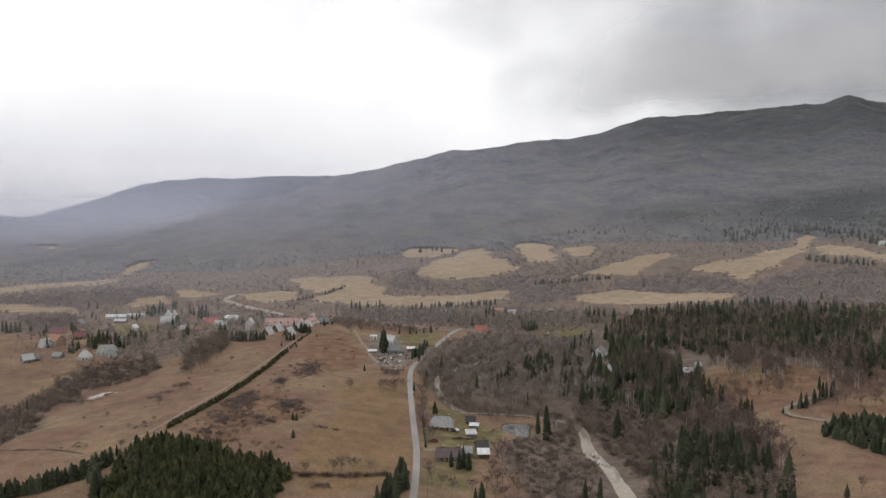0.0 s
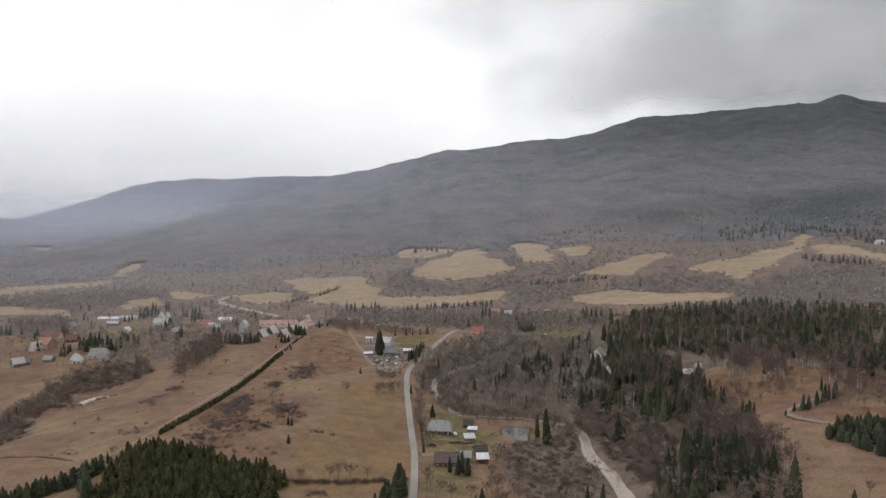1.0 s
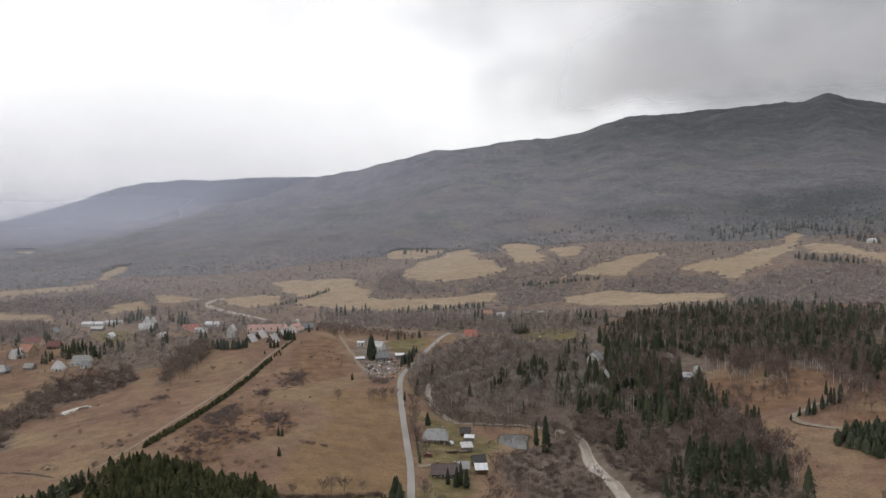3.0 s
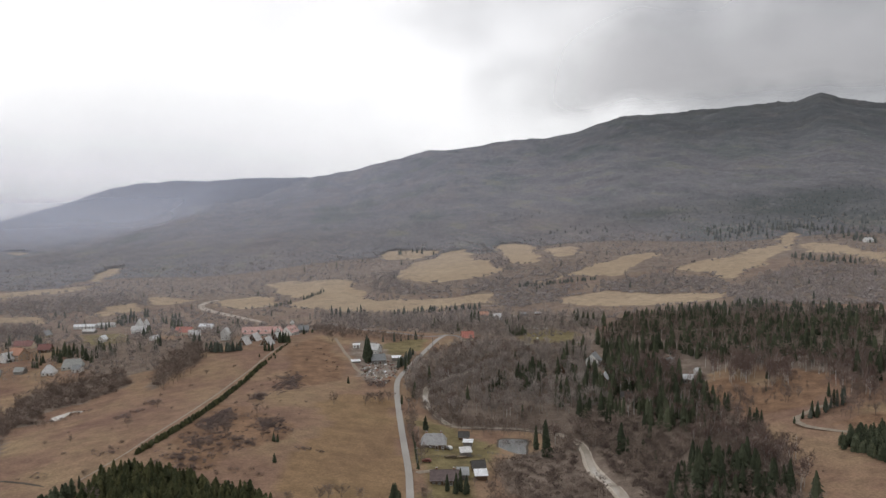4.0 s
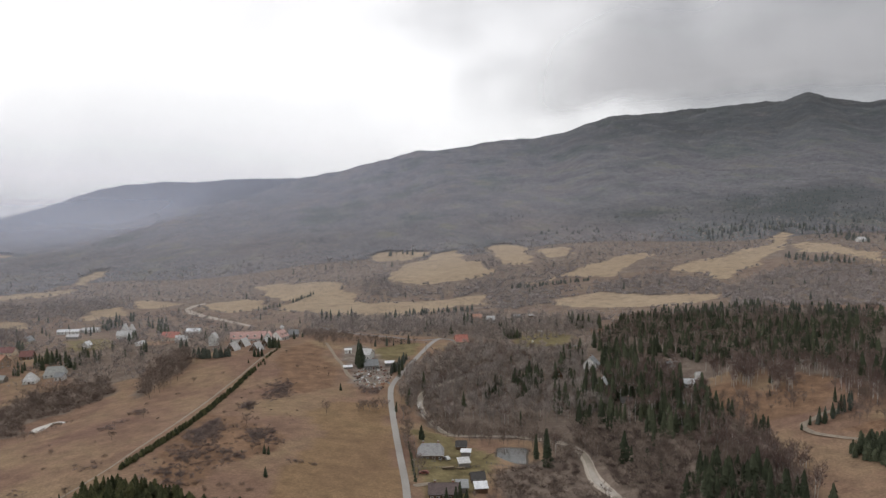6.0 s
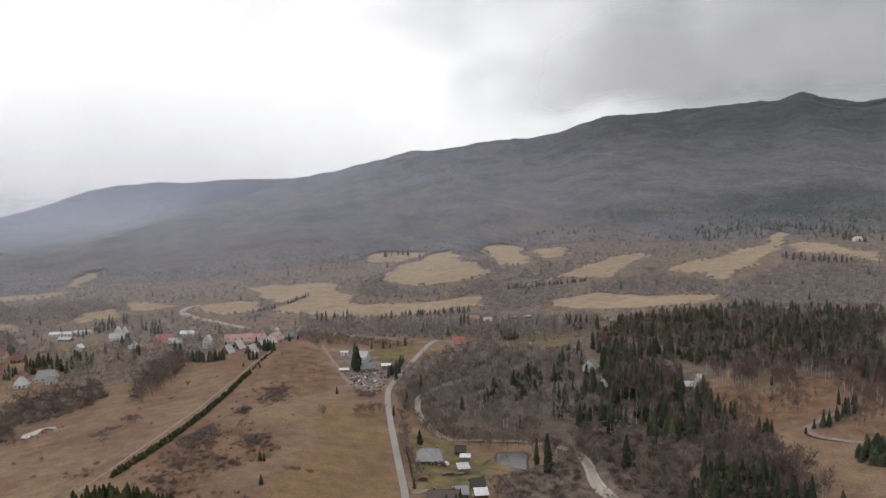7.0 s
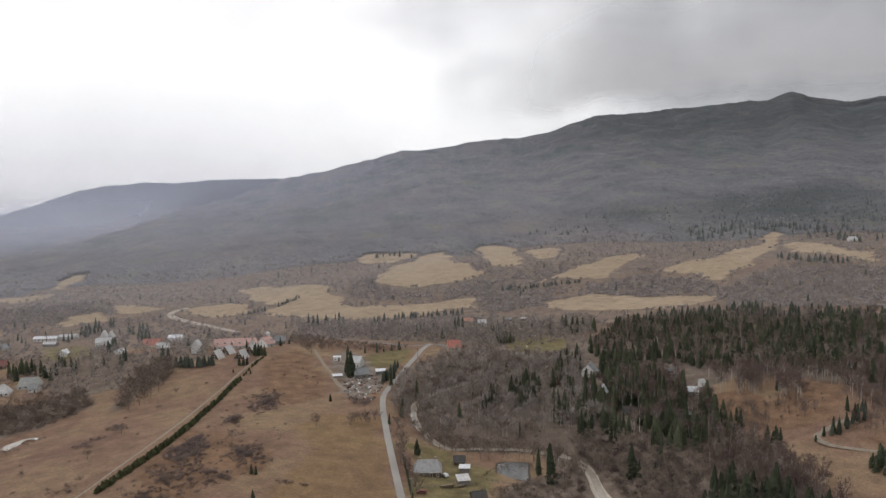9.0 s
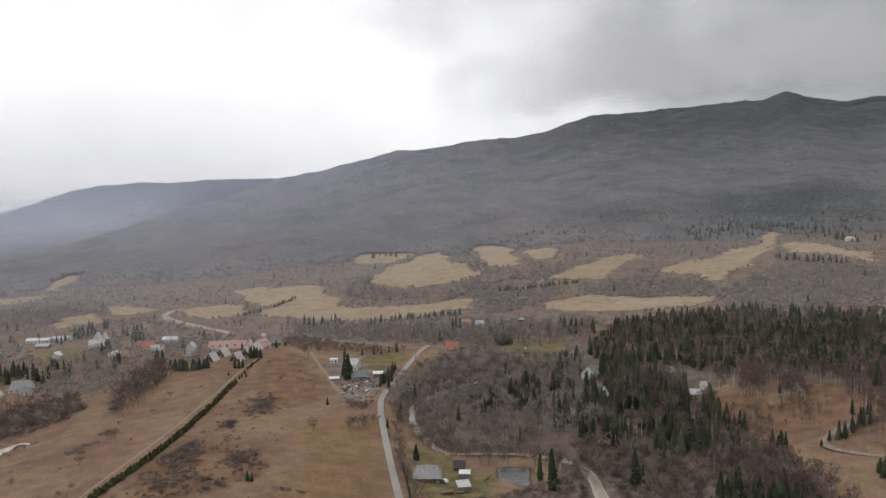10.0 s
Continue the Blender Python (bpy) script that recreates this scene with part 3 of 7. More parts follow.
# ---- roads and water ----
def ribbon(name, line, widths, mat, lift, label, category, wobble=0.0, level=None, seed=1):
    """A strip laid along a line on the ground, its edge uneven by wobble."""
    rng = random.Random(seed)
    p = np.array(line)
    d = np.gradient(p, axis=0)
    d /= np.linalg.norm(d, axis=1)[:, None] + 1e-9
    side = np.stack([-d[:, 1], d[:, 0]], 1)
    w = np.interp(np.linspace(0, 1, len(p)), np.linspace(0, 1, len(widths)), widths)
    cols = (-0.5, -0.25, 0, 0.25, 0.5)
    verts = []
    for i in range(len(p)):
        jit = [1 + rng.uniform(-wobble, wobble) for _ in (0, 1)]
        row = []
        for c in cols:
            q = p[i] + side[i] * c * w[i] * (jit[0] if c < 0 else jit[1])
            row.append((q[0], q[1]))
        zs = [on_ground(*q) if level is None else 0 for q in row]
        for (qx, qy), zz, c in zip(row, zs, cols):
            zc = zz + lift * (1 - 0.35 * abs(c) * 2) if level is None else level(i)
            verts.append((qx, qy, zc))
    k = len(cols)
    vz = np.array(verts)
    zz = vz[:, 2].reshape(-1, k)
    zz = np.repeat(zz.mean(1, keepdims=True), k, 1) if level is None and lift > 0.3 else zz
    pad = np.concatenate([zz[:1]] * 6 + [zz] + [zz[-1:]] * 6)
    vz[:, 2] = (sum(pad[j:j + len(zz)] for j in range(13)) / 13).ravel()
    verts = vz
    faces = [(i * k + j, i * k + j + 1, (i + 1) * k + j + 1, (i + 1) * k + j) for i in range(len(p) - 1) for j in range(k - 1)]
    me = raw_mesh(name, np.array(verts), np.array(faces))
    me.materials.append(mat)
    return tagged(new(name, me), label, category, kind="structure")


def asphalt_material():
    m, n, l, b = material("worn_asphalt", 0.85)
    c = ramp(n, l, place_noise(n, l, 0.05, 3, 0.5), [(0.3, (0.30, 0.28, 0.256)), (0.7, (0.37, 0.35, 0.322))])
    c = mixed(n, l, 1.0, c, ramp(n, l, place_noise(n, l, 2.5, 4), [(0.3, (0.85, 0.85, 0.85)), (0.7, (1.1, 1.1, 1.1))]), "MULTIPLY")
    l.new(c, b.inputs["Base Color"])
    return m


def water_material(name, tone, mud):
    m, n, l, b = material(name, 0.08)
    c = ramp(n, l, place_noise(n, l, 0.25, 4), [(0.35, tone), (0.65, mud)])
    l.new(c, b.inputs["Base Color"])
    b.inputs["Specular IOR Level"].default_value = 0.5
    bumped(n, l, b, place_noise(n, l, 1.2, 3), 0.15, 0.05)
    return m


ASPHALT = asphalt_material()
MUD = plain("wet_mud", (0.07, 0.055, 0.04), 0.7, 1.2, 0.3)
GRAVEL = plain("river_gravel", (0.43, 0.375, 0.31), 0.9, 0.5, 0.2, bump=0.4)
SAND = plain("pale_track", (0.27, 0.225, 0.175), 0.95, 0.6, 0.25)
WATER = water_material("river_water", (0.34, 0.295, 0.24), (0.42, 0.37, 0.305))
ribbon("road", ROAD, (3.0, 3.0, 3.4, 3.8), ASPHALT, 0.5, "pale grey worn asphalt lane through the valley", "road", 0.03)
ribbon("road", CROSS_ROAD, (3.6, 4.2), plain("darker_asphalt", (0.2, 0.19, 0.185), 0.8, 0.6, 0.2), 0.35, "grey asphalt cross road behind bare trees", "road", 0.04)
ribbon("river_bed", RIVER, (8.5, 8, 7, 5.4, 3.2, 3.2, 4.6, 5.5, 2.6), GRAVEL, 0.31, "pale gravel bed of a shallow river", "river bed", 0.04, seed=3)
ribbon("river_water", RIVER, (4.6, 4.2, 3.6, 2.8, 1.8, 1.8, 2.4, 3, 1.6), WATER, 0.45, "shallow muddy river in its gravel bed", "river", 0.03, seed=5)
ribbon("river_bed", FAR_RIVER, (6, 8, 10, 7), GRAVEL, 0.3, "pale gravel river bend at the village", "river bed", 0.2, seed=6)
ribbon("brook", BROOK, (5.5, 7.5, 7, 3.0, 2.4, 3.6, 2.0), WATER, 0.6, "silvery brook between bare bushes", "brook", 0.3, seed=7)
ribbon("track", TRACK, (1.0, 1.4, 1.4, 1.2), SAND, 0.15, "pale grassy track beside a spruce hedge", "track", 0.25, seed=8)
ribbon("track", LANE, (2.2, 2.6, 3), SAND, 0.2, "pale dirt lane into a farmyard", "track", 0.15, seed=9)
ribbon("track", FARM_TRACK, (2.6, 3.2, 3), SAND, 0.2, "pale farm track across the meadow", "track", 0.15, seed=10)
ribbon("track", curve_through([(-205.0, 343.9), (-182.5, 334.5), (-168.0, 329.7), (-155.5, 323.5), (-141.1, 314.8)]), (1.4, 1.6, 1.4), MUD, 0.2, "dark rutted field track across the meadow", "track", 0.3, seed=12)
ribbon("track", curve_through(HOUSE_DRIVE), (3.2, 3.2), SAND, 0.25, "short pale drive from the road to a house", "track", 0.1, seed=11)


# ---- buildings ----
def part(name, bm, mat, parent, label=""):
    """One mesh under a thing or under a part."""
    me = bpy.data.meshes.new(name)
    bmesh.ops.recalc_face_normals(bm, faces=bm.faces)
    bm.to_mesh(me)
    bm.free()
    me.materials.append(mat)
    ob = new(name, me)
    ob.parent = parent
    if label:
        ob["label"] = label
    return ob


def box(bm, x0, x1, y0, y1, z0, z1, bevel=0.0):
    m = Matrix.Translation(((x0 + x1) / 2, (y0 + y1) / 2, (z0 + z1) / 2)) @ Matrix.Diagonal((x1 - x0, y1 - y0, z1 - z0, 1))
    v = bmesh.ops.create_cube(bm, size=1.0, matrix=m)["verts"]
    if bevel:
        e = {e for q in v for e in q.link_edges}
        bmesh.ops.bevel(bm, geom=list(e), offset=bevel, segments=1, affect="EDGES")
    return bm


def prism(bm, profile, x0, x1):
    """A profile in y and z, drawn out along x."""
    a = [bm.verts.new((x0, y, z)) for y, z in profile]
    b = [bm.verts.new((x1, y, z)) for y, z in profile]
    bm.faces.new(a)
    bm.faces.new(list(reversed(b)))
    for i in range(len(a)):
        j = (i + 1) % len(a)
        bm.faces.new((a[j], a[i], b[i], b[j]))
    return bm


def slab(bm, pts, thick):
    """A flat piece through the points, with thickness downwards."""
    a = [bm.verts.new(p) for p in pts]
    b = [bm.verts.new((p[0], p[1], p[2] - thick)) for p in pts]
    bm.faces.new(a)
    bm.faces.new(list(reversed(b)))
    for i in range(len(a)):
        j = (i + 1) % len(a)
        bm.faces.new((a[j], a[i], b[i], b[j]))
    return bm


def roofing(name, colour, rough=0.6, metal=0.0, rib=2.4):
    """Sheet or tile roofing: ribs, weathering streaks."""
    m, n, l, b = material(name, rough)
    c = ramp(n, l, place_noise(n, l, 0.8, 5, 0.7), [(0.3, tuple(v * 0.72 for v in colour)), (0.7, tuple(min(1, v * 1.15) for v in colour))])
    tc, w = n.new("ShaderNodeTexCoord"), n.new("ShaderNodeTexWave")
    w.bands_direction = "X"
    w.inputs["Scale"].default_value, w.inputs["Distortion"].default_value = rib, 0.2
    l.new(tc.outputs["Object"], w.inputs["Vector"])
    c = mixed(n, l, 1.0, c, ramp(n, l, w.outputs["Fac"], [(0.0, (0.82, 0.82, 0.82)), (0.5, (1.05, 1.05, 1.05))]), "MULTIPLY")
    l.new(c, b.inputs["Base Color"])
    b.inputs["Metallic"].default_value = metal
    bumped(n, l, b, w.outputs["Fac"], 0.5, 0.06)
    return m


R_RED = roofing("red_tiles", (0.5, 0.21, 0.165))
R_PINK = roofing("faded_red_tiles", (0.62, 0.40, 0.35))
R_ORANGE = roofing("orange_tiles", (0.5, 0.275, 0.19))
R_DARKRED = roofing("dark_red_sheet", (0.27, 0.135, 0.12))
R_GREY = roofing("grey_sheet", (0.30, 0.31, 0.31))
R_SLATE = roofing("weathered_grey_sheet", (0.40, 0.395, 0.39))
R_PALE = roofing("pale_grey_sheet", (0.64, 0.635, 0.62))
R_WHITE = roofing("white_sheet", (0.84, 0.86, 0.89))
R_BROWN = roofing("brown_felt", (0.155, 0.12, 0.115), 0.9)
R_DARK = roofing("dark_felt", (0.10, 0.095, 0.09), 0.9)
R_GREEN = roofing("mossy_grey_sheet", (0.40, 0.405, 0.38))
W_WHITE = plain("white_render", (0.72, 0.71, 0.68), 0.9, 0.6, 0.1)
W_CREAM = plain("cream_render", (0.62, 0.52, 0.38), 0.9, 0.6, 0.12)
W_ORANGE = plain("ochre_render", (0.54, 0.41, 0.3), 0.9, 0.6, 0.1)
W_WOOD = plain("brown_boards", (0.13, 0.085, 0.055), 0.9, 1.5, 0.3)
W_GREY = plain("grey_boards", (0.24, 0.22, 0.20), 0.9, 1.5, 0.25)
FRAME = plain("white_frames", (0.74, 0.73, 0.70), 0.6, 2, 0.06)
BRICK = plain("chimney_brick", (0.33, 0.16, 0.11), 0.95, 3, 0.25)
CONCRETE = plain("concrete", (0.38, 0.36, 0.33), 0.9, 1.0, 0.2)
DOORS = plain("dark_door", (0.10, 0.06, 0.04), 0.7, 2, 0.2)


def glass_material():
    m, n, l, b = material("window_glass", 0.05)
    b.inputs["Base Color"].default_value = (0.02, 0.024, 0.028, 1)
    b.inputs["Specular IOR Level"].default_value = 0.6
    return m


GLASS = glass_material()
HOUSE_SITES = []


def window(parent, x, y, z, w, h, facing):
    """A framed window in a wall; facing: the way out of the wall, (0, -1) and so on."""
    fx, fy = facing
    rot = Matrix.Rotation(math.atan2(fx, -fy), 4, "Z")
    m = Matrix.Translation((x, y, z)) @ rot
    bm = bmesh.new()
    t = 0.11
    for x0, x1, z0, z1 in ((-w / 2, w / 2, h - t, h), (-w / 2, w / 2, 0, t), (-w / 2, -w / 2 + t, t, h - t), (w / 2 - t, w / 2, t, h - t), (-0.04, 0.04, t, h - t)):
        box(bm, x0, x1, -0.07, 0.02, z0, z1)
    box(bm, -w / 2 - 0.06, w / 2 + 0.06, -0.14, 0.0, -0.07, 0.0)
    bm.transform(m)
    fr = part("window", bm, FRAME, parent)
    bm = box(bmesh.new(), -w / 2 + t, w / 2 - t, -0.03, 0.0, t, h - t)
    bm.transform(m)
    part("pane", bm, GLASS, fr)


def house(name, at, w, d, wall, rise, turn, wall_mat, roof_mat, label, kind="gable", storeys=1, windows=3, chimneys=1, category="house", eave=0.45,
          site=None, group="", porch=False, dormers=0):
    """A building, its long side w along its own x, its front facing its own -y."""
    x, y = at
    z = min(on_ground(x + a * w * 0.4, y + b * d * 0.4) for a in (-1, 1) for b in (-1, 1))
    root = new(name)
    root.empty_display_size = 0.5
    root.matrix_world = pose(x, y, z, 0, 0, turn)
    tagged(root, label, category, group)
    HOUSE_SITES.append((x, y, site or max(w, d) * 0.62 + 1.2))
    hw, hd = w / 2, d / 2
    for near in (0.98, 0.962) if y < 560 else (0.986,):
        HOUSE_SITES.append((x * near, y * near, max(w, d) * (0.55 if y < 560 else 0.4) + 1))
    bm = bmesh.new()
    if kind == "hip":
        box(bm, -hw, hw, -hd, hd, -0.8, wall)
    elif kind == "aframe":
        prism(bm, [(-hd, -0.5), (hd, -0.5), (hd, 0.3), (0, wall + rise - 0.25), (-hd, 0.3)], -hw, hw)
    elif kind == "shed":
        prism(bm, [(-hd, -0.8), (hd, -0.8), (hd, wall + rise), (-hd, wall)], -hw, hw)
    else:
        prism(bm, [(-hd, -0.8), (hd, -0.8), (hd, wall), (0, wall + rise - 0.12), (-hd, wall)], -hw, hw)
    part("wall", bm, wall_mat, root)
    bm = box(bmesh.new(), -hw - 0.08, hw + 0.08, -hd - 0.08, hd + 0.08, -1.2, 0.25)
    part("plinth", bm, CONCRETE, root)
    o, t = eave, 0.16
    top, s = wall + rise, rise / hd if kind != "shed" else rise / d
    bm = bmesh.new()
    if kind == "hip":
        r = max(0.4, hw - hd * (0.75 if w < 10 else 0.35))
        ze = wall - o * s * 0.9
        c = [(-hw - o, -hd - o, ze), (hw + o, -hd - o, ze), (hw + o, hd + o, ze), (-hw - o, hd + o, ze)]
        a, b = (-r, 0, top), (r, 0, top)
        for pts in ((c[0], c[1], b, a), (c[1], c[2], b), (c[2], c[3], a, b), (c[3], c[0], a)):
            slab(bm, pts, t)
    elif kind == "shed":
        slab(bm, [(-hw - o, -hd - o, wall - o * s + t), (hw + o, -hd - o, wall - o * s + t), (hw + o, hd + o, top + o * s + t), (-hw - o, hd + o, top + o * s + t)], t)
    elif kind == "aframe":
        for g in (-1, 1):
            slab(bm, [(-hw - o, g * (hd + 0.25), 0.05), (hw + o, g * (hd + 0.25), 0.05), (hw + o, 0, top), (-hw - o, 0, top)][::g], t)
    else:
        for g in (-1, 1):
            slab(bm, [(-hw - o, g * (hd + o), wall - o * s), (hw + o, g * (hd + o), wall - o * s), (hw + o, 0, top), (-hw - o, 0, top)][::g], t)
    part("roof", bm, roof_mat, root)
    if kind in ("gable", "hip"):
        bm = box(bmesh.new(), -hw * 0.9 if kind == "gable" else -0.6, hw * 0.9 if kind == "gable" else 0.6, -0.14, 0.14, top - 0.06, top + 0.09)
        part("ridge_cap", bm, roof_mat, root)
    if kind == "gable":
        for g in (-1, 1):
            bm = bmesh.new()
            slab(bm, [(-hw - o, g * (hd + o) + 0.04 * g, wall - o * s - 0.05), (hw + o, g * (hd + o) + 0.04 * g, wall - o * s - 0.05),
                      (hw + o, g * (hd + o) + 0.16 * g, wall - o * s - 0.05), (-hw - o, g * (hd + o) + 0.16 * g, wall - o * s - 0.05)], 0.12)
            part("gutter", bm, R_GREY, root)
    for k in range(chimneys):
        cx = (-0.3 + 0.6 * k) * w if chimneys > 1 else 0.18 * w
        bm = box(bmesh.new(), cx - 0.35, cx + 0.35, 0.2, 0.9, top - 1.3, top + 0.7, 0.03)
        ch = part("chimney", bm, BRICK, root)
        part("cap", box(bmesh.new(), cx - 0.45, cx + 0.45, 0.1, 1.0, top + 0.7, top + 0.82), CONCRETE, ch)
    if windows:
        gap = w / windows
        for st in range(storeys):
            zz = 0.85 + st * 2.6
            if zz + 1.1 > wall and kind != "aframe":
                break
            for k in range(windows):
                wx = -hw + (k + 0.5) * gap
                if st == 0 and k == windows // 2:
                    dm = box(bmesh.new(), wx - 0.5, wx + 0.5, -hd - 0.06, -hd + 0.02, 0.25, 2.25)
                    if kind != "aframe":
                        dr = part("door", dm, DOORS, root)
                        part("door_frame", box(bmesh.new(), wx - 0.62, wx + 0.62, -hd - 0.04, -hd + 0.02, 0.2, 2.38), FRAME, dr)
                    else:
                        dm.free()
                    continue
                if kind != "aframe":
                    window(root, wx, -hd, zz, min(1.2, gap * 0.55), 1.15, (0, -1))
            if kind != "aframe":
                for g in (-1, 1):
                    for q in (-0.25, 0.25):
                        window(root, g * hw, q * d, zz, 1.0, 1.15, (g, 0))
        if kind == "gable" and rise > 1.8:
            for g in (-1, 1):
                window(root, g * hw, 0, wall + 0.2, 0.9, 1.0, (g, 0))
        if kind == "aframe":
            for g in (-1, 1):
                window(root, g * hw, 0, 0.6, 1.6, 1.6, (g, 0))
                window(root, g * hw, 0, 0.55 * (wall + rise), 1.0, 0.9, (g, 0))
    for k in range(dormers):
        cx, y0 = -hw + (k + 0.5) * w / dormers, -hd * 0.78
        z0 = wall + rise * 0.18
        bm = bmesh.new()
        a = [bm.verts.new((cx + px, y0, z0 + pz)) for px, pz in ((-0.9, 0), (0.9, 0), (0.9, 1.2), (0, 2.0), (-0.9, 1.2))]
        b = [bm.verts.new((v.co.x, -0.1, v.co.z)) for v in a]
        bm.faces.new(a)
        bm.faces.new(list(reversed(b)))
        for i in range(5):
            bm.faces.new((a[(i + 1) % 5], a[i], b[i], b[(i + 1) % 5]))
        dm = part("dormer", bm, wall_mat, root)
        bm = bmesh.new()
        for g in (-1, 1):
            slab(bm, [(cx + g * 1.15, y0 - 0.25, z0 + 1.12), (cx, y0 - 0.25, z0 + 2.14), (cx, -0.1, z0 + 2.14), (cx + g * 1.15, -0.1, z0 + 1.12)][::g], 0.1)
        part("dormer_roof", bm, roof_mat, dm)
        part("pane", box(bmesh.new(), cx - 0.4, cx + 0.4, y0 - 0.04, y0 + 0.02, z0 + 0.3, z0 + 1.2), GLASS, dm)
    if porch:
        part("porch_roof", slab(bmesh.new(), [(-hw * 0.5, -hd - 1.9, wall - 0.35), (hw * 0.5, -hd - 1.9, wall - 0.35), (hw * 0.5, -hd, wall - 0.1), (-hw * 0.5, -hd, wall - 0.1)], 0.12), roof_mat, root)
        for g in (-1, 1):
            part("porch_post", box(bmesh.new(), g * hw * 0.46 - 0.07, g * hw * 0.46 + 0.07, -hd - 1.8, -hd - 1.66, 0, wall - 0.4), W_WOOD, root)
    return root


# the two houses by the road, with their sheds
near_house = house("house", (2.7, 385.1), 11.4, 9.4, 3.2, 3.6, -4, W_WOOD, R_SLATE, "low brown house under a steep grey hipped roof", "hip", windows=4, chimneys=2)
part("terrace", box(bmesh.new(), -5.4, 4.6, -7.6, -4.75, -0.7, 0.3, 0.04), CONCRETE, near_house, "grey concrete terrace")
for tx in (-5.3, 4.5):
    part("parapet", box(bmesh.new(), tx - 0.12, tx + 0.12, -7.6, -4.8, 0.3, 1.1, 0.03), W_GREY, near_house)
part("parapet", box(bmesh.new(), -5.4, 2.6, -7.72, -7.48, 0.3, 1.1, 0.03), W_GREY, near_house)
for tx0, tx1, ty in ((-6.1, 6.1, -5.32), (-6.1, 6.1, 5.32)):
    part("fascia", box(bmesh.new(), tx0, tx1, ty - 0.04, ty + 0.04, 2.62, 2.84), FRAME, near_house)
house("house", (5.4, 334.8), 11.7, 11.2, 3.1, 2.2, -3, W_WOOD, R_BROWN, "wide low house with a brown felt roof", "gable", windows=5, chimneys=2)
house("annex", (13.0, 340.4), 4.4, 6, 2.6, 1, -3, W_GREY, R_GREY, "small grey lean-to beside the brown-roofed house", "shed", windows=0, chimneys=0, category="shed", site=3.9)
house("shed", (18.1, 401.4), 4.9, 4.7, 2.6, 1.7, -6, W_WOOD, R_DARK, "dark wooden garden shed with a felt roof", windows=0, chimneys=0, category="shed", site=3.9)
house("shed", (19.3, 391.1), 4.2, 2.9, 2.3, 0.5, -10, W_GREY, R_WHITE, "small shed under a white sheet roof", "shed", windows=0, chimneys=0, category="shed", site=3.2)
house("shed", (16.8, 374.6), 4.7, 4.4, 2.4, 0.9, 6, W_GREY, R_PALE, "garden shed under a pale blue-grey sheet roof", "shed", windows=0, chimneys=0, category="shed", site=3.9)
house("shed", (20.5, 353.2), 5.5, 5.5, 2.8, 1.8, 4, W_WOOD, R_DARK, "dark shed with a felt roof", windows=0, chimneys=0, category="shed", site=3.9)
house("shed", (20.5, 340.5), 4.8, 4.4, 2.5, 1, 2, W_WOOD, R_WHITE, "wooden shed with a bright white sheet roof", "shed", windows=0, chimneys=0, category="shed", site=3.9)
# the farmyard at the bend
house("farmhouse", (-32.4, 575.4), 7.3, 9.1, 3.8, 3.4, -20, W_WHITE, R_PALE, "white farmhouse with a pale grey roof", windows=3)
house("farmhouse", (-29.1, 547.8), 9.2, 7.5, 3.2, 3.2, 12, W_GREY, R_GREY, "grey farmhouse with a worn grey roof", windows=4)
house("trailer", (-46.2, 589.4), 4.7, 3.1, 2.8, 0.2, 0, W_WHITE, R_WHITE, "white site trailer on the dirt lane", "shed", windows=2, chimneys=0, category="trailer", site=3.9)
house("shelter", (-16.5, 556.6), 6, 3.9, 2.4, 0.7, 5, W_GREY, R_WHITE, "open shelter with a flat white sheet roof", "shed", windows=0, chimneys=0, category="shed", site=3.9)
house("shelter", (-43.8, 544.4), 5.5, 3.1, 1.4, 0.5, 12, W_GREY, R_WHITE, "low store under white sheeting", "shed", windows=0, chimneys=0, category="shed", site=3.9)
# beyond the cross road
house("house", (40.0, 646.6), 9.6, 9, 3.2, 4.4, 3, W_CREAM, R_RED, "cream house with a steep bright red tiled roof", windows=4, porch=True)
house("house", (69.2, 794.4), 9.6, 9.1, 5.5, 3.4, -15, W_ORANGE, R_ORANGE, "ochre two-storey house with an orange roof", storeys=2, windows=4)
house("house", (82.6, 796.0), 7.8, 7.8, 3.6, 2.9, 8, W_WHITE, R_PALE, "small white house with a pale roof", windows=3)
house("shed", (112.0, 815.0), 7.5, 4.5, 2.5, 1.2, 4, W_GREY, R_GREY, "low grey shed among bare trees", windows=0, chimneys=0, category="shed")
house("shed", (126.5, 812.0), 6.0, 4.0, 2.3, 1.1, -6, W_WOOD, R_PALE, "small brown shed with a pale sheet roof", windows=0, chimneys=0, category="shed")
# houses in the eastern wood
house("house", (115.9, 534.7), 8.8, 8.3, 4.6, 4.4, 62, W_WHITE, R_GREY, "white two-storey house with a brown-grey roof", storeys=2, windows=4, porch=True)
house("cottage", (113.0, 496.0), 6.5, 5.2, 2.6, 3.4, 62, W_WOOD, R_WHITE, "wooden cottage with a steep white sheet roof", windows=3)
house("cottage", (158.5, 509.6), 5.7, 5.5, 3.1, 2.9, 40, W_WOOD, R_GREY, "dark wooden cottage with a grey roof", windows=3)
house("cottage", (156.3, 470.1), 5.7, 4.9, 2.9, 2.1, -8, W_GREY, R_WHITE, "small cottage with a white sheet roof", windows=3)
house("cottage", (166.0, 480.3), 2.9, 3.1, 3.1, 1.6, 10, W_WHITE, R_PALE, "tiny white hut among birches", windows=0, chimneys=0)
house("cottage", (115.7, 457.3), 6, 4.7, 2.6, 2.1, -12, W_WOOD, R_DARK, "dark log cabin in a clearing", windows=3)
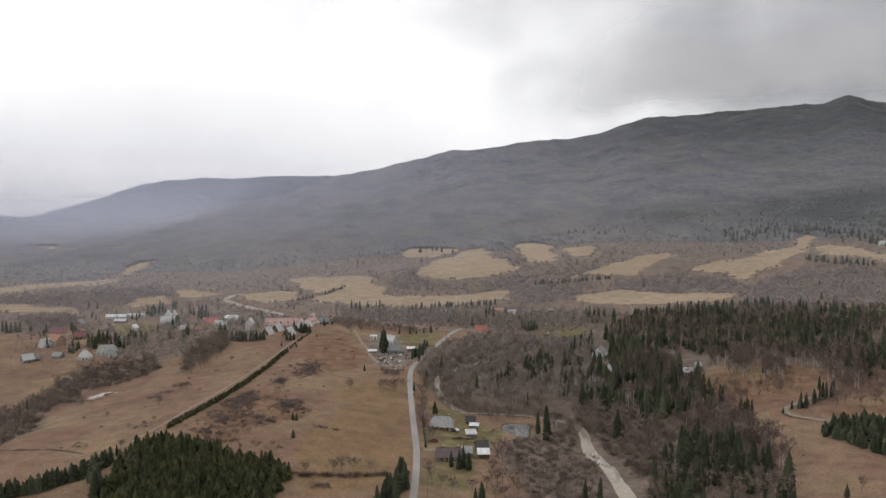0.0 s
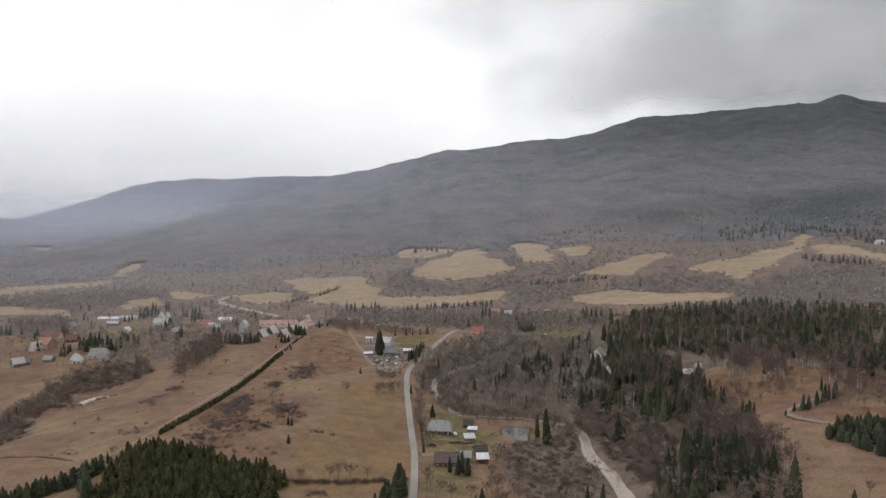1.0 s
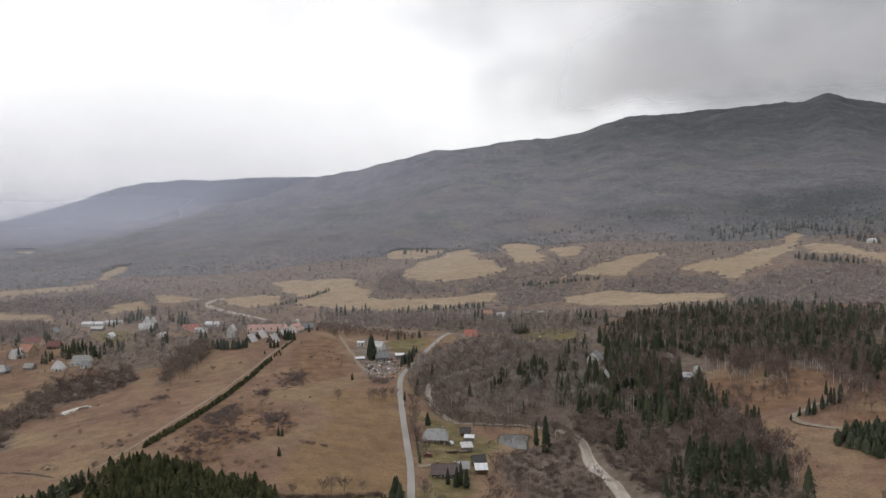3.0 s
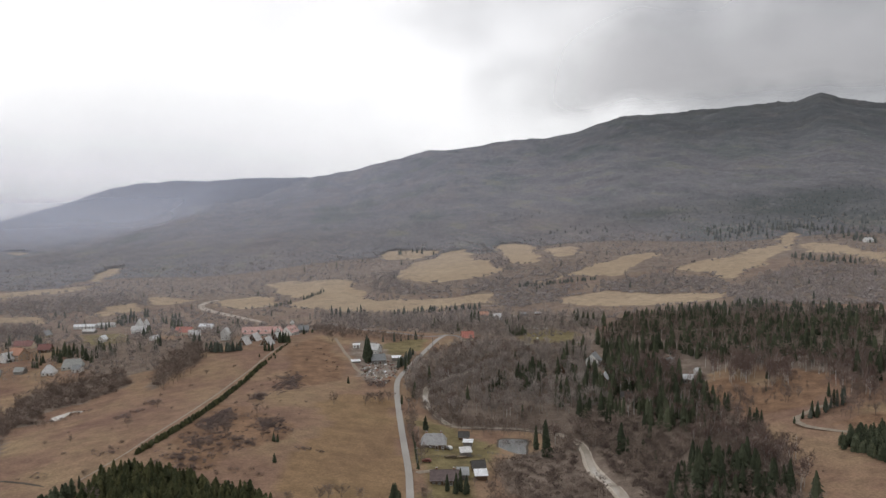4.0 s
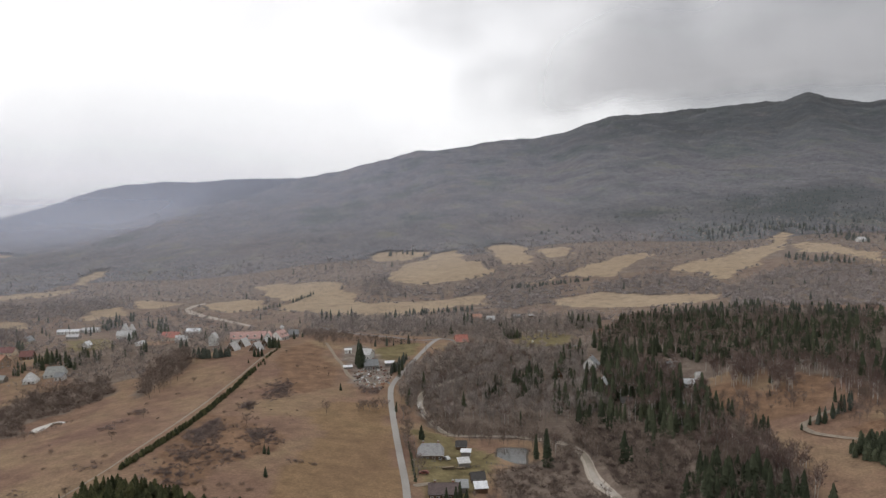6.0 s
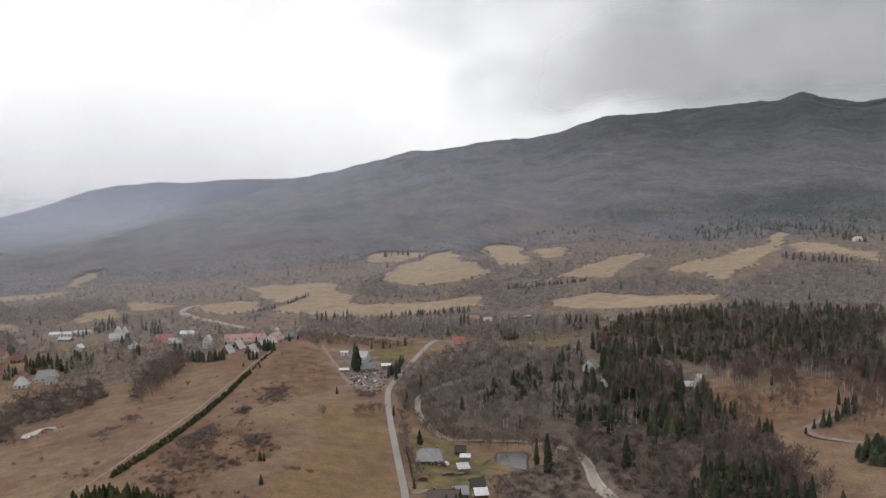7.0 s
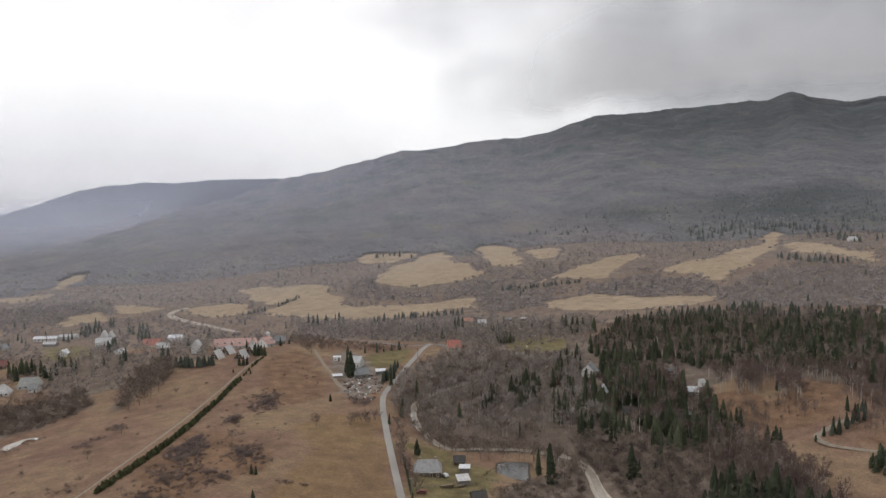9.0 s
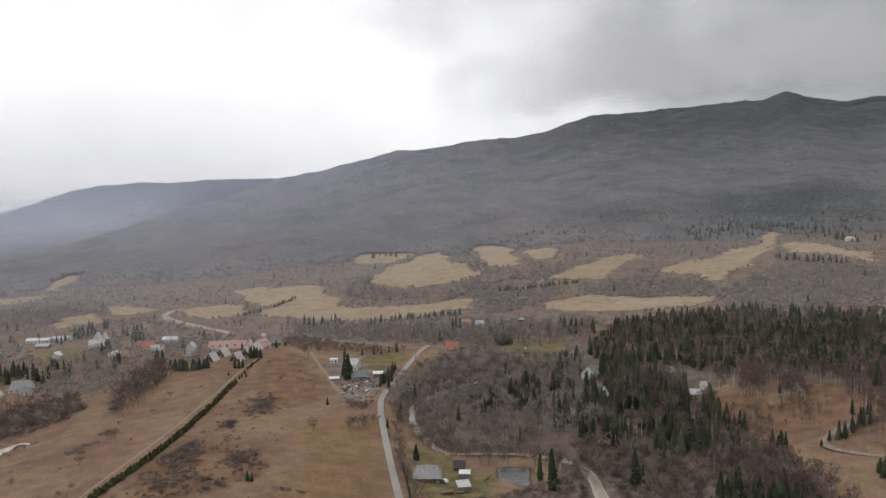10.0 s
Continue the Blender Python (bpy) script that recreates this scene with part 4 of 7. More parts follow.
house("cottage", (138.0, 434.6), 4.2, 3.9, 2.4, 1.6, 20, W_WOOD, R_GREY, "low cabin hidden among spruces", windows=2, chimneys=0)
house("cottage", (91.8, 524.9), 4.7, 4.7, 1.9, 3.6, 90, W_WOOD, R_DARKRED, "small dark red gabled cottage among spruces", windows=2, chimneys=0)
# the hotel on the spur
house("hotel", (-128.0, 652.0), 27, 11.7, 3.2, 4.6, 3, W_WHITE, R_PINK, "long white hotel with a faded red roof", storeys=1, windows=9, chimneys=2, category="hotel", dormers=5, site=13)
house("hotel_wing", (-103.0, 648.0), 10, 10.4, 3.4, 4.4, 62, W_WHITE, R_PINK, "white hotel wing with a red tiled roof and gable", storeys=1, windows=5, chimneys=1, category="hotel", dormers=2)
house("hotel_wing", (-111.5, 646.0), 7, 7, 3.2, 4.0, 88, W_WHITE, R_PINK, "white gabled middle wing of the hotel", storeys=1, windows=2, chimneys=0, category="hotel", site=3.9)
house("hotel_tower", (-103.5, 664.0), 2.8, 2.8, 9.0, 1.4, 10, W_WHITE, R_PALE, "slim white stair tower of the hotel", "hip", storeys=3, windows=2, chimneys=0, category="tower", site=3.9)
house("hotel_annex", (-95.0, 668.0), 8, 6, 3.4, 3.0, 10, W_GREY, R_GREY, "grey annex at the end of the hotel", windows=3, chimneys=0, category="hotel", site=3.9)
for k, (spot, tn) in enumerate((((-130.5, 605.0), -110), ((-126.0, 621.0), -110), ((-112.5, 599.0), -110), ((-108.0, 617.0), -110))):
    house("chalet", spot, 7.5, 8.0, 1.8, 4.4, tn, W_WOOD, R_PALE, "steep A-frame chalet with a pale grey roof", "aframe", chimneys=0, category="chalet", group="chalets below the hotel", eave=0.7)
# the western village
house("church", (-261.4, 763.2), 13.5, 8, 4, 3.4, 6, W_WHITE, R_PALE, "white church with a pale roof", storeys=1, windows=6, chimneys=0, category="church")
house("church_gable", (-266.0, 776.8), 7, 6, 7, 5.5, 92, W_WHITE, R_PALE, "tall steep white church gable", windows=2, chimneys=0, category="church", site=3.9)
house("church_gable", (-260.9, 780.1), 6, 5, 6.5, 5, 92, W_WHITE, R_PALE, "narrow steep white church gable", windows=2, chimneys=0, category="church", site=3.9)
house("house", (-202.6, 703.8), 14.3, 9.1, 4.1, 3.9, -6, W_CREAM, R_RED, "long cream house with a weathered red roof", windows=5)
house("house", (-186.0, 674.3), 9.1, 7.8, 3.4, 3.1, 8, W_WHITE, R_PALE, "white house with a pale grey roof", windows=4)
house("store", (-197.3, 756.9), 12.3, 7.8, 3.6, 2.1, -4, W_WHITE, R_WHITE, "long white store with a white sheet roof", windows=4, chimneys=0)
house("house", (-151.2, 635.5), 5.2, 6.5, 6.2, 3.9, 80, W_WHITE, R_PALE, "tall narrow white house with a steep gable", storeys=2, windows=2)
house("house", (-270.4, 698.4), 6, 5.2, 3.4, 2.9, 75, W_WHITE, R_WHITE, "small bright white house", windows=2)
house("store", (-338.5, 828.4), 20.8, 7.8, 3.1, 1.7, 3, W_WHITE, R_WHITE, "long low store with a white roof", windows=6, chimneys=0)
house("store", (-319.5, 835.1), 16.9, 6.5, 3.1, 1.7, 2, W_WHITE, R_PALE, "low white building beside the road", windows=5, chimneys=0)
house("store", (-316.7, 785.5), 11.7, 6.5, 3.1, 1.7, -8, W_GREY, R_PALE, "low grey outbuilding beside the store", windows=0, chimneys=0)
house("house", (-331.7, 688.6), 15.6, 9.1, 3.6, 3.6, -4, W_CREAM, R_DARKRED, "long house with a wide dark red roof", windows=5)
house("house", (-298.4, 653.4), 9.1, 7.8, 3.4, 3.4, 6, W_WOOD, R_DARKRED, "dark house with a deep red roof", windows=3)
house("house", (-303.5, 621.0), 10.9, 10.4, 5.3, 4.4, -20, W_ORANGE, R_ORANGE, "orange two-storey house with an orange roof", storeys=2, windows=4)
house("house", (-308.5, 614.8), 8.5, 7.8, 3.1, 4.4, 62, W_WHITE, R_PALE, "white house with a steep pale roof", windows=3)
house("house", (-253.0, 559.6), 8.0, 7.2, 2.6, 4.6, 4, W_WHITE, R_PALE, "white house with a tall pale hipped roof", "hip", windows=3)
house("house", (-243.5, 574.5), 13.5, 9.5, 2.4, 4.8, 14, W_WHITE, R_GREEN, "long house with a hipped mossy grey roof", "hip", windows=4)
house("house", (-234.8, 561.4), 5.7, 5.2, 2.9, 2.3, -12, W_WHITE, R_GREY, "small white annex house", windows=2, chimneys=0)
house("house", (-292.9, 556.5), 7.8, 6.5, 2.9, 3.6, 50, W_GREY, R_PALE, "grey farmhouse with a worn pale roof", windows=3)
house("barn", (-289.7, 561.3), 6.5, 5.2, 2.6, 2.3, 20, W_GREY, R_GREY, "small weathered grey wooden barn", windows=0, chimneys=0, category="barn")
house("barn", (-276.4, 568.1), 6.5, 5.2, 2.4, 2.3, -10, W_GREY, R_GREEN, "low weathered wooden outbuilding in the village", windows=0, chimneys=0, category="barn")
house("house", (-348.7, 763.6), 7.8, 7.8, 3.4, 3.9, 70, W_CREAM, R_GREY, "cream house with a grey roof", windows=3)
house("house", (-220.2, 678.8), 7.8, 4.2, 2.6, 1.6, 60, W_WHITE, R_WHITE, "narrow white shed by a lane", windows=0, chimneys=0, category="shed")
house("house", (614.9, 1034.4), 10.4, 7.8, 3.6, 3.1, 4, W_WHITE, R_PALE, "lone white house on the far slope", windows=3)


# ---- trees ----
def spruce_parts(seed, tiers, blades, tall=1.0, wide=0.2, full=0.62):
    """Crown of a spruce one metre tall: many small drooping boughs set unevenly round a dark core. Returns verts, triangles."""
    rng = np.random.default_rng(seed)
    v, f = [], []

    def tri(a, b, c):
        f.append((len(v), len(v) + 1, len(v) + 2))
        v.extend((a, b, c))

    count = int(tiers * blades * 0.8)
    lean = rng.uniform(-0.02, 0.02, 2)
    lobes = rng.uniform(0, 7, 3)
    for i in range(count):
        t = ((i + rng.uniform(0, 1)) / count) ** 1.25
        a = i * 2.399 + rng.uniform(-0.5, 0.5)
        h = 0.04 + 0.9 * t
        r = wide * min(1.0, 0.7 + 2.2 * t) * (1 - t) ** full
        r *= 1 + 0.22 * math.sin(a + lobes[0] + 5 * t) + 0.12 * math.sin(2 * a + lobes[1] - 9 * t)
        rr = r * rng.uniform(0.62, 1.2) + 0.014
        w = r * rng.uniform(0.26, 0.5) + 0.012
        ca, sa = math.cos(a), math.sin(a)
        ox, oy = lean[0] * h * 2, lean[1] * h * 2
        top = min(0.985, h + rng.uniform(0.05, 0.13))
        drop = rng.uniform(0.1, 0.42) * rr
        mid = rng.uniform(0.5, 0.8) * rr
        tip = (ox + ca * rr, oy + sa * rr, h - drop)
        left = (ox + ca * mid - sa * w, oy + sa * mid + ca * w, h - drop * rng.uniform(0.2, 1.0) - 0.01)
        right = (ox + ca * mid + sa * w, oy + sa * mid - ca * w, h - drop * rng.uniform(0.2, 1.0) - 0.01)
        root = (ox + ca * 0.012, oy + sa * 0.012, top)
        tri(root, left, tip)
        tri(root, tip, right)
    n = 6
    for k in range(n):
        a, b = k * 2 * math.pi / n, (k + 1) * 2 * math.pi / n
        q, p = wide * 0.74, wide * 0.52
        tri((0, 0, 1.0), (p * math.cos(a), p * math.sin(a), 0.5), (p * math.cos(b), p * math.sin(b), 0.5))
        tri((p * math.cos(a), p * math.sin(a), 0.5), (q * math.cos(a), q * math.sin(a), 0.06), (q * math.cos(b), q * math.sin(b), 0.06))
        tri((p * math.cos(a), p * math.sin(a), 0.5), (q * math.cos(b), q * math.sin(b), 0.06), (p * math.cos(b), p * math.sin(b), 0.5))
    return np.array(v), np.array(f)


def cone_between(v, f, a, b, r0, r1, sides=4):
    a, b = np.array(a, float), np.array(b, float)
    d = (b - a) / (np.linalg.norm(b - a) + 1e-9)
    s = np.cross(d, (0.3, 0.9, 0.2))
    s /= np.linalg.norm(s)
    u = np.cross(d, s)
    base = len(v)
    for p, r in ((a, r0), (b, r1)):
        for k in range(sides):
            t = 2 * math.pi * k / sides
            v.append(p + r * (math.cos(t) * s + math.sin(t) * u))
    for k in range(sides):
        i, j = base + k, base + (k + 1) % sides
        f.append((i, j, j + sides))
        f.append((i, j + sides, i + sides))


def bare_parts(seed, limbs, twigs, spread=0.3, trunk=0.016, low=0.2, twig_w=0.006, upright=0.6):
    """A leafless tree one metre tall: (wood verts, tris), (twig verts, tris)."""
    rng = np.random.default_rng(seed)
    v, f, tv, tf = [], [], [], []
    lean = rng.uniform(-0.05, 0.05, 2)
    top = np.array([lean[0], lean[1], 0.72])
    cone_between(v, f, (0, 0, -0.03), top * 0.5, trunk, trunk * 0.7)
    cone_between(v, f, top * 0.5, top, trunk * 0.7, trunk * 0.2, 3)
    ends = [(top, np.array([0, 0, 1.0]), 0.3)]
    for k in range(limbs):
        h = low + (0.62 - low) * (k + rng.uniform(0, 1)) / limbs
        a = k * 2.4 + rng.uniform(-0.5, 0.5)
        s = spread * (1.15 - h) * rng.uniform(0.7, 1.2)
        start = top * h / 0.72
        end = start + np.array([math.cos(a) * s, math.sin(a) * s, s * upright * 2 * rng.uniform(0.7, 1.3)])
        end[2] = min(end[2], 0.93)
        cone_between(v, f, start, end, trunk * 0.45 * (1.1 - h), trunk * 0.1, 3)
        ends.append(((start + end) / 2, end - start, np.linalg.norm(end - start)))
        ends.append((end, end - start, np.linalg.norm(end - start)))
    for k in range(twigs):
        c, d, n = ends[int(rng.integers(len(ends)))]
        d = d / (np.linalg.norm(d) + 1e-9)
        d = d * 0.7 + rng.normal(0, 0.55, 3) + np.array([0, 0, 0.25])
        d /= np.linalg.norm(d)
        n = rng.uniform(0.09, 0.2)
        p = c + rng.normal(0, 0.03, 3)
        s = np.cross(d, rng.normal(0, 1, 3))
        s = s / np.linalg.norm(s) * twig_w * rng.uniform(0.7, 1.3)
        e = p + d * n
        e[2] = min(e[2], 1.02)
        tf.append((len(tv), len(tv) + 1, len(tv) + 2))
        tv.extend((p - s, p + s, e))
    return (np.array(v), np.array(f)), (np.array(tv), np.array(tf))


def bush_parts(seed, twigs, wide=0.6, w=0.02):
    rng = np.random.default_rng(seed)
    v, f = [], []
    for k in range(twigs):
        a, r = rng.uniform(0, 7), rng.uniform(0, 1) ** 0.6
        p = np.array([math.cos(a) * r * wide * 0.55, math.sin(a) * r * wide * 0.55, rng.uniform(-0.05, 0.45) * (1 - r * 0.4)])
        e = p + np.array([math.cos(a) * r * wide * 0.5, math.sin(a) * r * wide * 0.5, rng.uniform(0.3, 0.55)]) + rng.normal(0, 0.1, 3)
        e[2] = max(0.05, e[2])
        s = np.cross(e - p, rng.normal(0, 1, 3))
        s = s / np.linalg.norm(s) * w * rng.uniform(0.6, 1.5)
        f.append((len(v), len(v) + 1, len(v) + 2))
        v.extend((p - s, p + s, e))
    return np.array(v), np.array(f)


def tri_mesh(name, verts, tris, mat, tint=0.5):
    me = raw_mesh(name, verts, tris, False)
    a = me.attributes.new("tint", "FLOAT", "POINT")
    a.data.foreach_set("value", np.full(len(verts), tint, np.float32))
    me.materials.append(mat)
    return me


def planted(name, templates, mats, spots, label, category, smooth=False):
    """All the plants of one wood in one mesh. templates: per kind, a list of (verts, tris) per material; spots: x, y, height, width factor."""
    rng = np.random.default_rng(len(spots) + 17)
    spots = np.asarray(spots, float)
    if not len(spots):
        return
    z = carve(spots[:, 0], spots[:, 1], height(spots[:, 0], spots[:, 1]))
    kind = rng.integers(len(templates), size=len(spots))
    V, T, M, A, base = [], [], [], [], 0
    for k, template in enumerate(templates):
        pick = np.nonzero(kind == k)[0]
        if not len(pick):
            continue
        a = rng.uniform(0, 2 * math.pi, len(pick))
        c, s = np.cos(a)[:, None], np.sin(a)[:, None]
        tint = rng.uniform(0, 1, len(pick))
        for mi, (v, t) in enumerate(template):
            if not len(v):
                continue
            w, h = (spots[pick, 2] * spots[pick, 3])[:, None], spots[pick, 2][:, None]
            x = (v[None, :, 0] * c - v[None, :, 1] * s) * w + spots[pick, 0][:, None]
            y = (v[None, :, 0] * s + v[None, :, 1] * c) * w + spots[pick, 1][:, None]
            zz = v[None, :, 2] * h + z[pick][:, None]
            V.append(np.stack([x, y, zz], 2).reshape(-1, 3))
            n = len(v)
            T.append((t[None] + (base + np.arange(len(pick)) * n)[:, None, None]).reshape(-1, 3))
            M.append(np.full(len(t) * len(pick), mi))
            A.append(np.repeat(tint, n))
            base += n * len(pick)
    me = raw_mesh(name, np.concatenate(V), np.concatenate(T), smooth)
    me.polygons.foreach_set("material_index", np.concatenate(M).astype(np.int32))
    a = me.attributes.new("tint", "FLOAT", "POINT")
    a.data.foreach_set("value", np.concatenate(A).astype(np.float32))
    for m in mats:
        me.materials.append(m)
    return tagged(new(name, me), label, category, kind="stuff")


def clear_of(x, y, gap=3.0):
    """Which spots are clear of roads, water and tracks."""
    ok = np.ones(len(x), bool)
    for line, w in ((ROAD, 3.0), (CROSS_ROAD, 2.5), (RIVER[:len(RIVER) // 3], 4.6), (RIVER[len(RIVER) // 3:], 1.6), (FAR_RIVER, 4.5), (BROOK, 2.5), (FARM_TRACK, 1.5), (LANE, 2), (TRACK, 1.0)):
        ok &= off_line(x, y, line[::3] + line[-1:]) > w + gap * 0.5
    for bx, by, br in HOUSE_SITES:
        ok &= np.hypot(x - bx, y - by) > br
    return ok


def scattered(poly, spacing, seed, tall=(8, 12), width=(0.85, 1.15), gap=3.0, clump=0.0):
    """Spots strewn over a polygon, about spacing metres apart."""
    rng = np.random.default_rng(seed)
    p = np.array(poly)
    lo, hi = p.min(0), p.max(0)
    nx, ny = int((hi[0] - lo[0]) / spacing) + 1, int((hi[1] - lo[1]) / spacing) + 1
    gx, gy = np.meshgrid(np.arange(nx), np.arange(ny))
    x = lo[0] + (gx.ravel() + rng.normal(0.5, 0.6, nx * ny)) * spacing
    y = lo[1] + (gy.ravel() + rng.normal(0.5, 0.6, nx * ny)) * spacing
    ok = inside(x, y, poly) & clear_of(x, y, gap)
    if clump:
        ok &= (np.sin(x / 17 + 2 * np.sin(y / 23)) + np.cos(y / 14 + x / 31)) * 0.5 + rng.uniform(-0.6, 0.6, len(x)) > clump
    x, y = x[ok], y[ok]
    return np.stack([x, y, rng.uniform(*tall, len(x)), rng.uniform(*width, len(x))], 1)


def along(line, spacing, seed, tall=(2, 3), width=(0.85, 1.15), jitter=0.4, skip=0.0):
    rng = np.random.default_rng(seed)
    p = np.array(curve_through(line, spacing))
    p = p[rng.uniform(0, 1, len(p)) >= skip]
    p = p + rng.uniform(-jitter, jitter, p.shape)
    return np.concatenate([p, rng.uniform(*tall, (len(p), 1)), rng.uniform(*width, (len(p), 1))], 1)


def banks(line, off, spacing, seed, tall):
    """Trees along both banks of a river."""
    rng = np.random.default_rng(seed)
    p = np.array(line)
    d = np.gradient(p, axis=0)
    d /= np.linalg.norm(d, axis=1)[:, None]
    side = np.stack([-d[:, 1], d[:, 0]], 1)
    n = int(3 * len(p) / spacing)
    k = rng.integers(len(p), size=2 * n)
    way = np.where(np.arange(2 * n) % 2, 1, -1) * rng.uniform(off * 0.75, off * 1.6, 2 * n)
    q = p[k] + side[k] * way[:, None] + rng.normal(0, 0.8, (2 * n, 2))
    return np.concatenate([q, rng.uniform(*tall, (2 * n, 1)), rng.uniform(0.8, 1.2, (2 * n, 1))], 1)


def off_meadows(sp):
    """Leaves out what would stand on a far meadow or hide it from the south."""
    ok = np.ones(len(sp), bool)
    for back in (0, 14, 28):
        ok &= cover_masks(sp[:, 0] * (1 + back / 1000), sp[:, 1] + back)[0] < 0.5
    return sp[ok]


def drift(at, wide, deep, count, tall, seed):
    """A loose drift of brush, thick in the middle and thinning out."""
    rng = np.random.default_rng(seed)
    x, y = at[0] + rng.normal(0, wide * 0.55, count), at[1] + rng.normal(0, deep * 0.55, count)
    return np.stack([x, y, rng.uniform(*tall, count), rng.uniform(0.9, 1.8, count)], 1)


SPRUCE_FAR = [[spruce_parts(20 + k, 8, 6, wide=0.16 + 0.03 * k)] for k in range(4)]
SPRUCE_MID = [[spruce_parts(30 + k, 11, 9, wide=0.125 + 0.018 * k)] for k in range(6)]
SPRUCE_YOUNG = [[spruce_parts(35 + k, 8, 9, wide=0.25 + 0.035 * k, full=0.42)] for k in range(5)]
SPRUCE_TINY = [[spruce_parts(40 + k, 4, 4, wide=0.24)] for k in range(3)]
BARE_MID = [bare_parts(50 + k, 8, 190, spread=0.42, twig_w=0.0085) for k in range(5)]
BARE_FAR = [bare_parts(60 + k, 4, 56, spread=0.42, twig_w=0.016) for k in range(5)]
SLIM_FAR = [bare_parts(65 + k, 4, 64, spread=0.2, trunk=0.014, low=0.3, twig_w=0.014, upright=0.9) for k in range(5)]
BIRCH_MID = [bare_parts(70 + k, 7, 120, spread=0.22, trunk=0.012, low=0.3, twig_w=0.008, upright=0.9) for k in range(4)]
BUSH_MID = [[bush_parts(80 + k, 84, 0.8, 0.016)] for k in range(4)]


def dome_parts(seed):
    """A rounded, ragged crown seen from far off."""
    rng = np.random.default_rng(seed)
    v = [(0, 0, rng.uniform(0.85, 1.05))]
    for ring, (h, r) in enumerate(((0.68, 0.3), (0.15, 0.42))):
        for k in range(5):
            a = (k + 0.5 * ring) * 2 * math.pi / 5 + rng.uniform(-0.25, 0.25)
            q = r * rng.uniform(0.75, 1.25)
            v.append((q * math.cos(a), q * math.sin(a), h + rng.uniform(-0.14, 0.12)))
    f = [(0, 1 + k, 1 + (k + 1) % 5) for k in range(5)]
    for k in range(5):
        a, b, c, d = 1 + k, 1 + (k + 1) % 5, 6 + k, 6 + (k + 1) % 5
        f += [(a, c, b), (b, c, d)]
    return np.array(v), np.array(f)




def thicket_parts(seed):
    """A rounded leafless thicket: a dense heart of twigs with loose ends standing out of it."""
    v, f = dome_parts(seed)
    bv, bf = bush_parts(seed + 7, 24, 0.6, 0.045)
    return [(v * np.array([1.0, 1.0, 0.42]), f), (bv, bf)]


THICKET = [thicket_parts(130 + k) for k in range(6)]
HILL_TWIGGY = [[bush_parts(110 + k, 18, 0.75, 0.05)] for k in range(5)]

# conifers
BELT = [(-10.4, 521.6), (8.7, 564.6), (53.1, 606.9), (123.1, 575.8), (104.4, 486.8), (105.5, 421.4), (115.7, 369.4), (89.3, 311.0), (78.5, 317.6), (81.2, 385.6), (76.5, 438.0), (21.5, 436.9), (8.2, 441.7), (-0.1, 467.7), (-10.7, 470.3)]
BELT_NORTH = [(-10.4, 521.6), (8.7, 564.6), (53.1, 606.9), (123.1, 575.8), (104.4, 486.8), (104.1, 437.2), (77.1, 440.8), (21.7, 438.9), (8.3, 443.8), (-0.1, 467.7), (-10.7, 476.0)]
BELT_SOUTH = [(75.1, 431.7), (106.8, 425.7), (116.7, 368.8), (88.1, 304.8), (77.5, 314.4), (80.6, 381.3)]
FOREST = [(129.7, 602.2), (189.8, 700.9), (228.7, 710.0), (277.5, 679.4), (307.9, 641.5), (352.1, 586.6), (392.3, 531.5), (295.4, 411.3), (254.0, 436.7), (233.4, 449.6), (220.7, 475.2), (202.8, 488.4), (181.1, 504.4), (173.6, 533.0), (141.2, 553.0)]
CLUMP = [(57.0, 502.4), (65.8, 523.3), (80.8, 520.8), (77.8, 494.1), (68.1, 484.6), (57.4, 488.1)]
HOUSES_WOOD = [(113.0, 535.3), (140.8, 538.6), (158.0, 455.5), (141.7, 404.1), (120.4, 389.2), (114.2, 411.8), (104.1, 437.2), (97.9, 461.2)]
EAST_WOOD = [(102.5, 334.7), (115.4, 340.2), (123.7, 317.4), (131.4, 294.7), (124.0, 265.8), (112.8, 243.6), (68.1, 252.8), (88.1, 304.8)]
PLANTATION_EAST = [(170.5, 338.1), (175.1, 314.8), (178.8, 302.0), (191.4, 271.0), (217.0, 294.4), (220.6, 318.7), (201.1, 339.1), (189.8, 350.1)]
PLANTATION_WEST = [(-125.9, 303.5), (-125.7, 316.4), (-122.6, 325.0), (-106.1, 323.8), (-86.4, 311.9), (-75.3, 303.5), (-60.3, 301.0), (-56.4, 290.2), (-59.5, 269.7), (-63.3, 252.0), (-68.2, 229.5), (-110.9, 231.0), (-119.6, 274.1)]
NORTH_EDGE = [(207.6, 405.5), (221.3, 408.6), (238.5, 399.0), (257.8, 427.3), (230.1, 444.0)]
COTTAGE_WOOD = [(78.7, 492.7), (99.8, 556.9), (118.8, 578.2), (110.9, 513.7), (136.8, 572.7), (151.9, 565.8), (121.4, 442.5), (139.2, 408.2), (128.1, 372.2), (111.5, 396.5), (85.8, 429.4), (74.0, 453.8)]
spots = [scattered(COTTAGE_WOOD, 7.5, 37, (8, 14)), scattered(FOREST, 5.8, 1, (6.5, 13.5), (0.9, 1.35), clump=-0.5), scattered(HOUSES_WOOD, 5.2, 3, (8, 16), clump=-0.3), scattered(BELT, 34, 35, (6, 12)), scattered([(154.0, 445.7), (154.9, 404.8), (152.7, 381.7), (129.9, 378.7), (121.8, 393.0)], 7, 36, (7, 12))]
planted("spruce_forest", SPRUCE_MID, [NEEDLES], np.concatenate(spots), "dark green spruce forest on the valley floor", "forest")
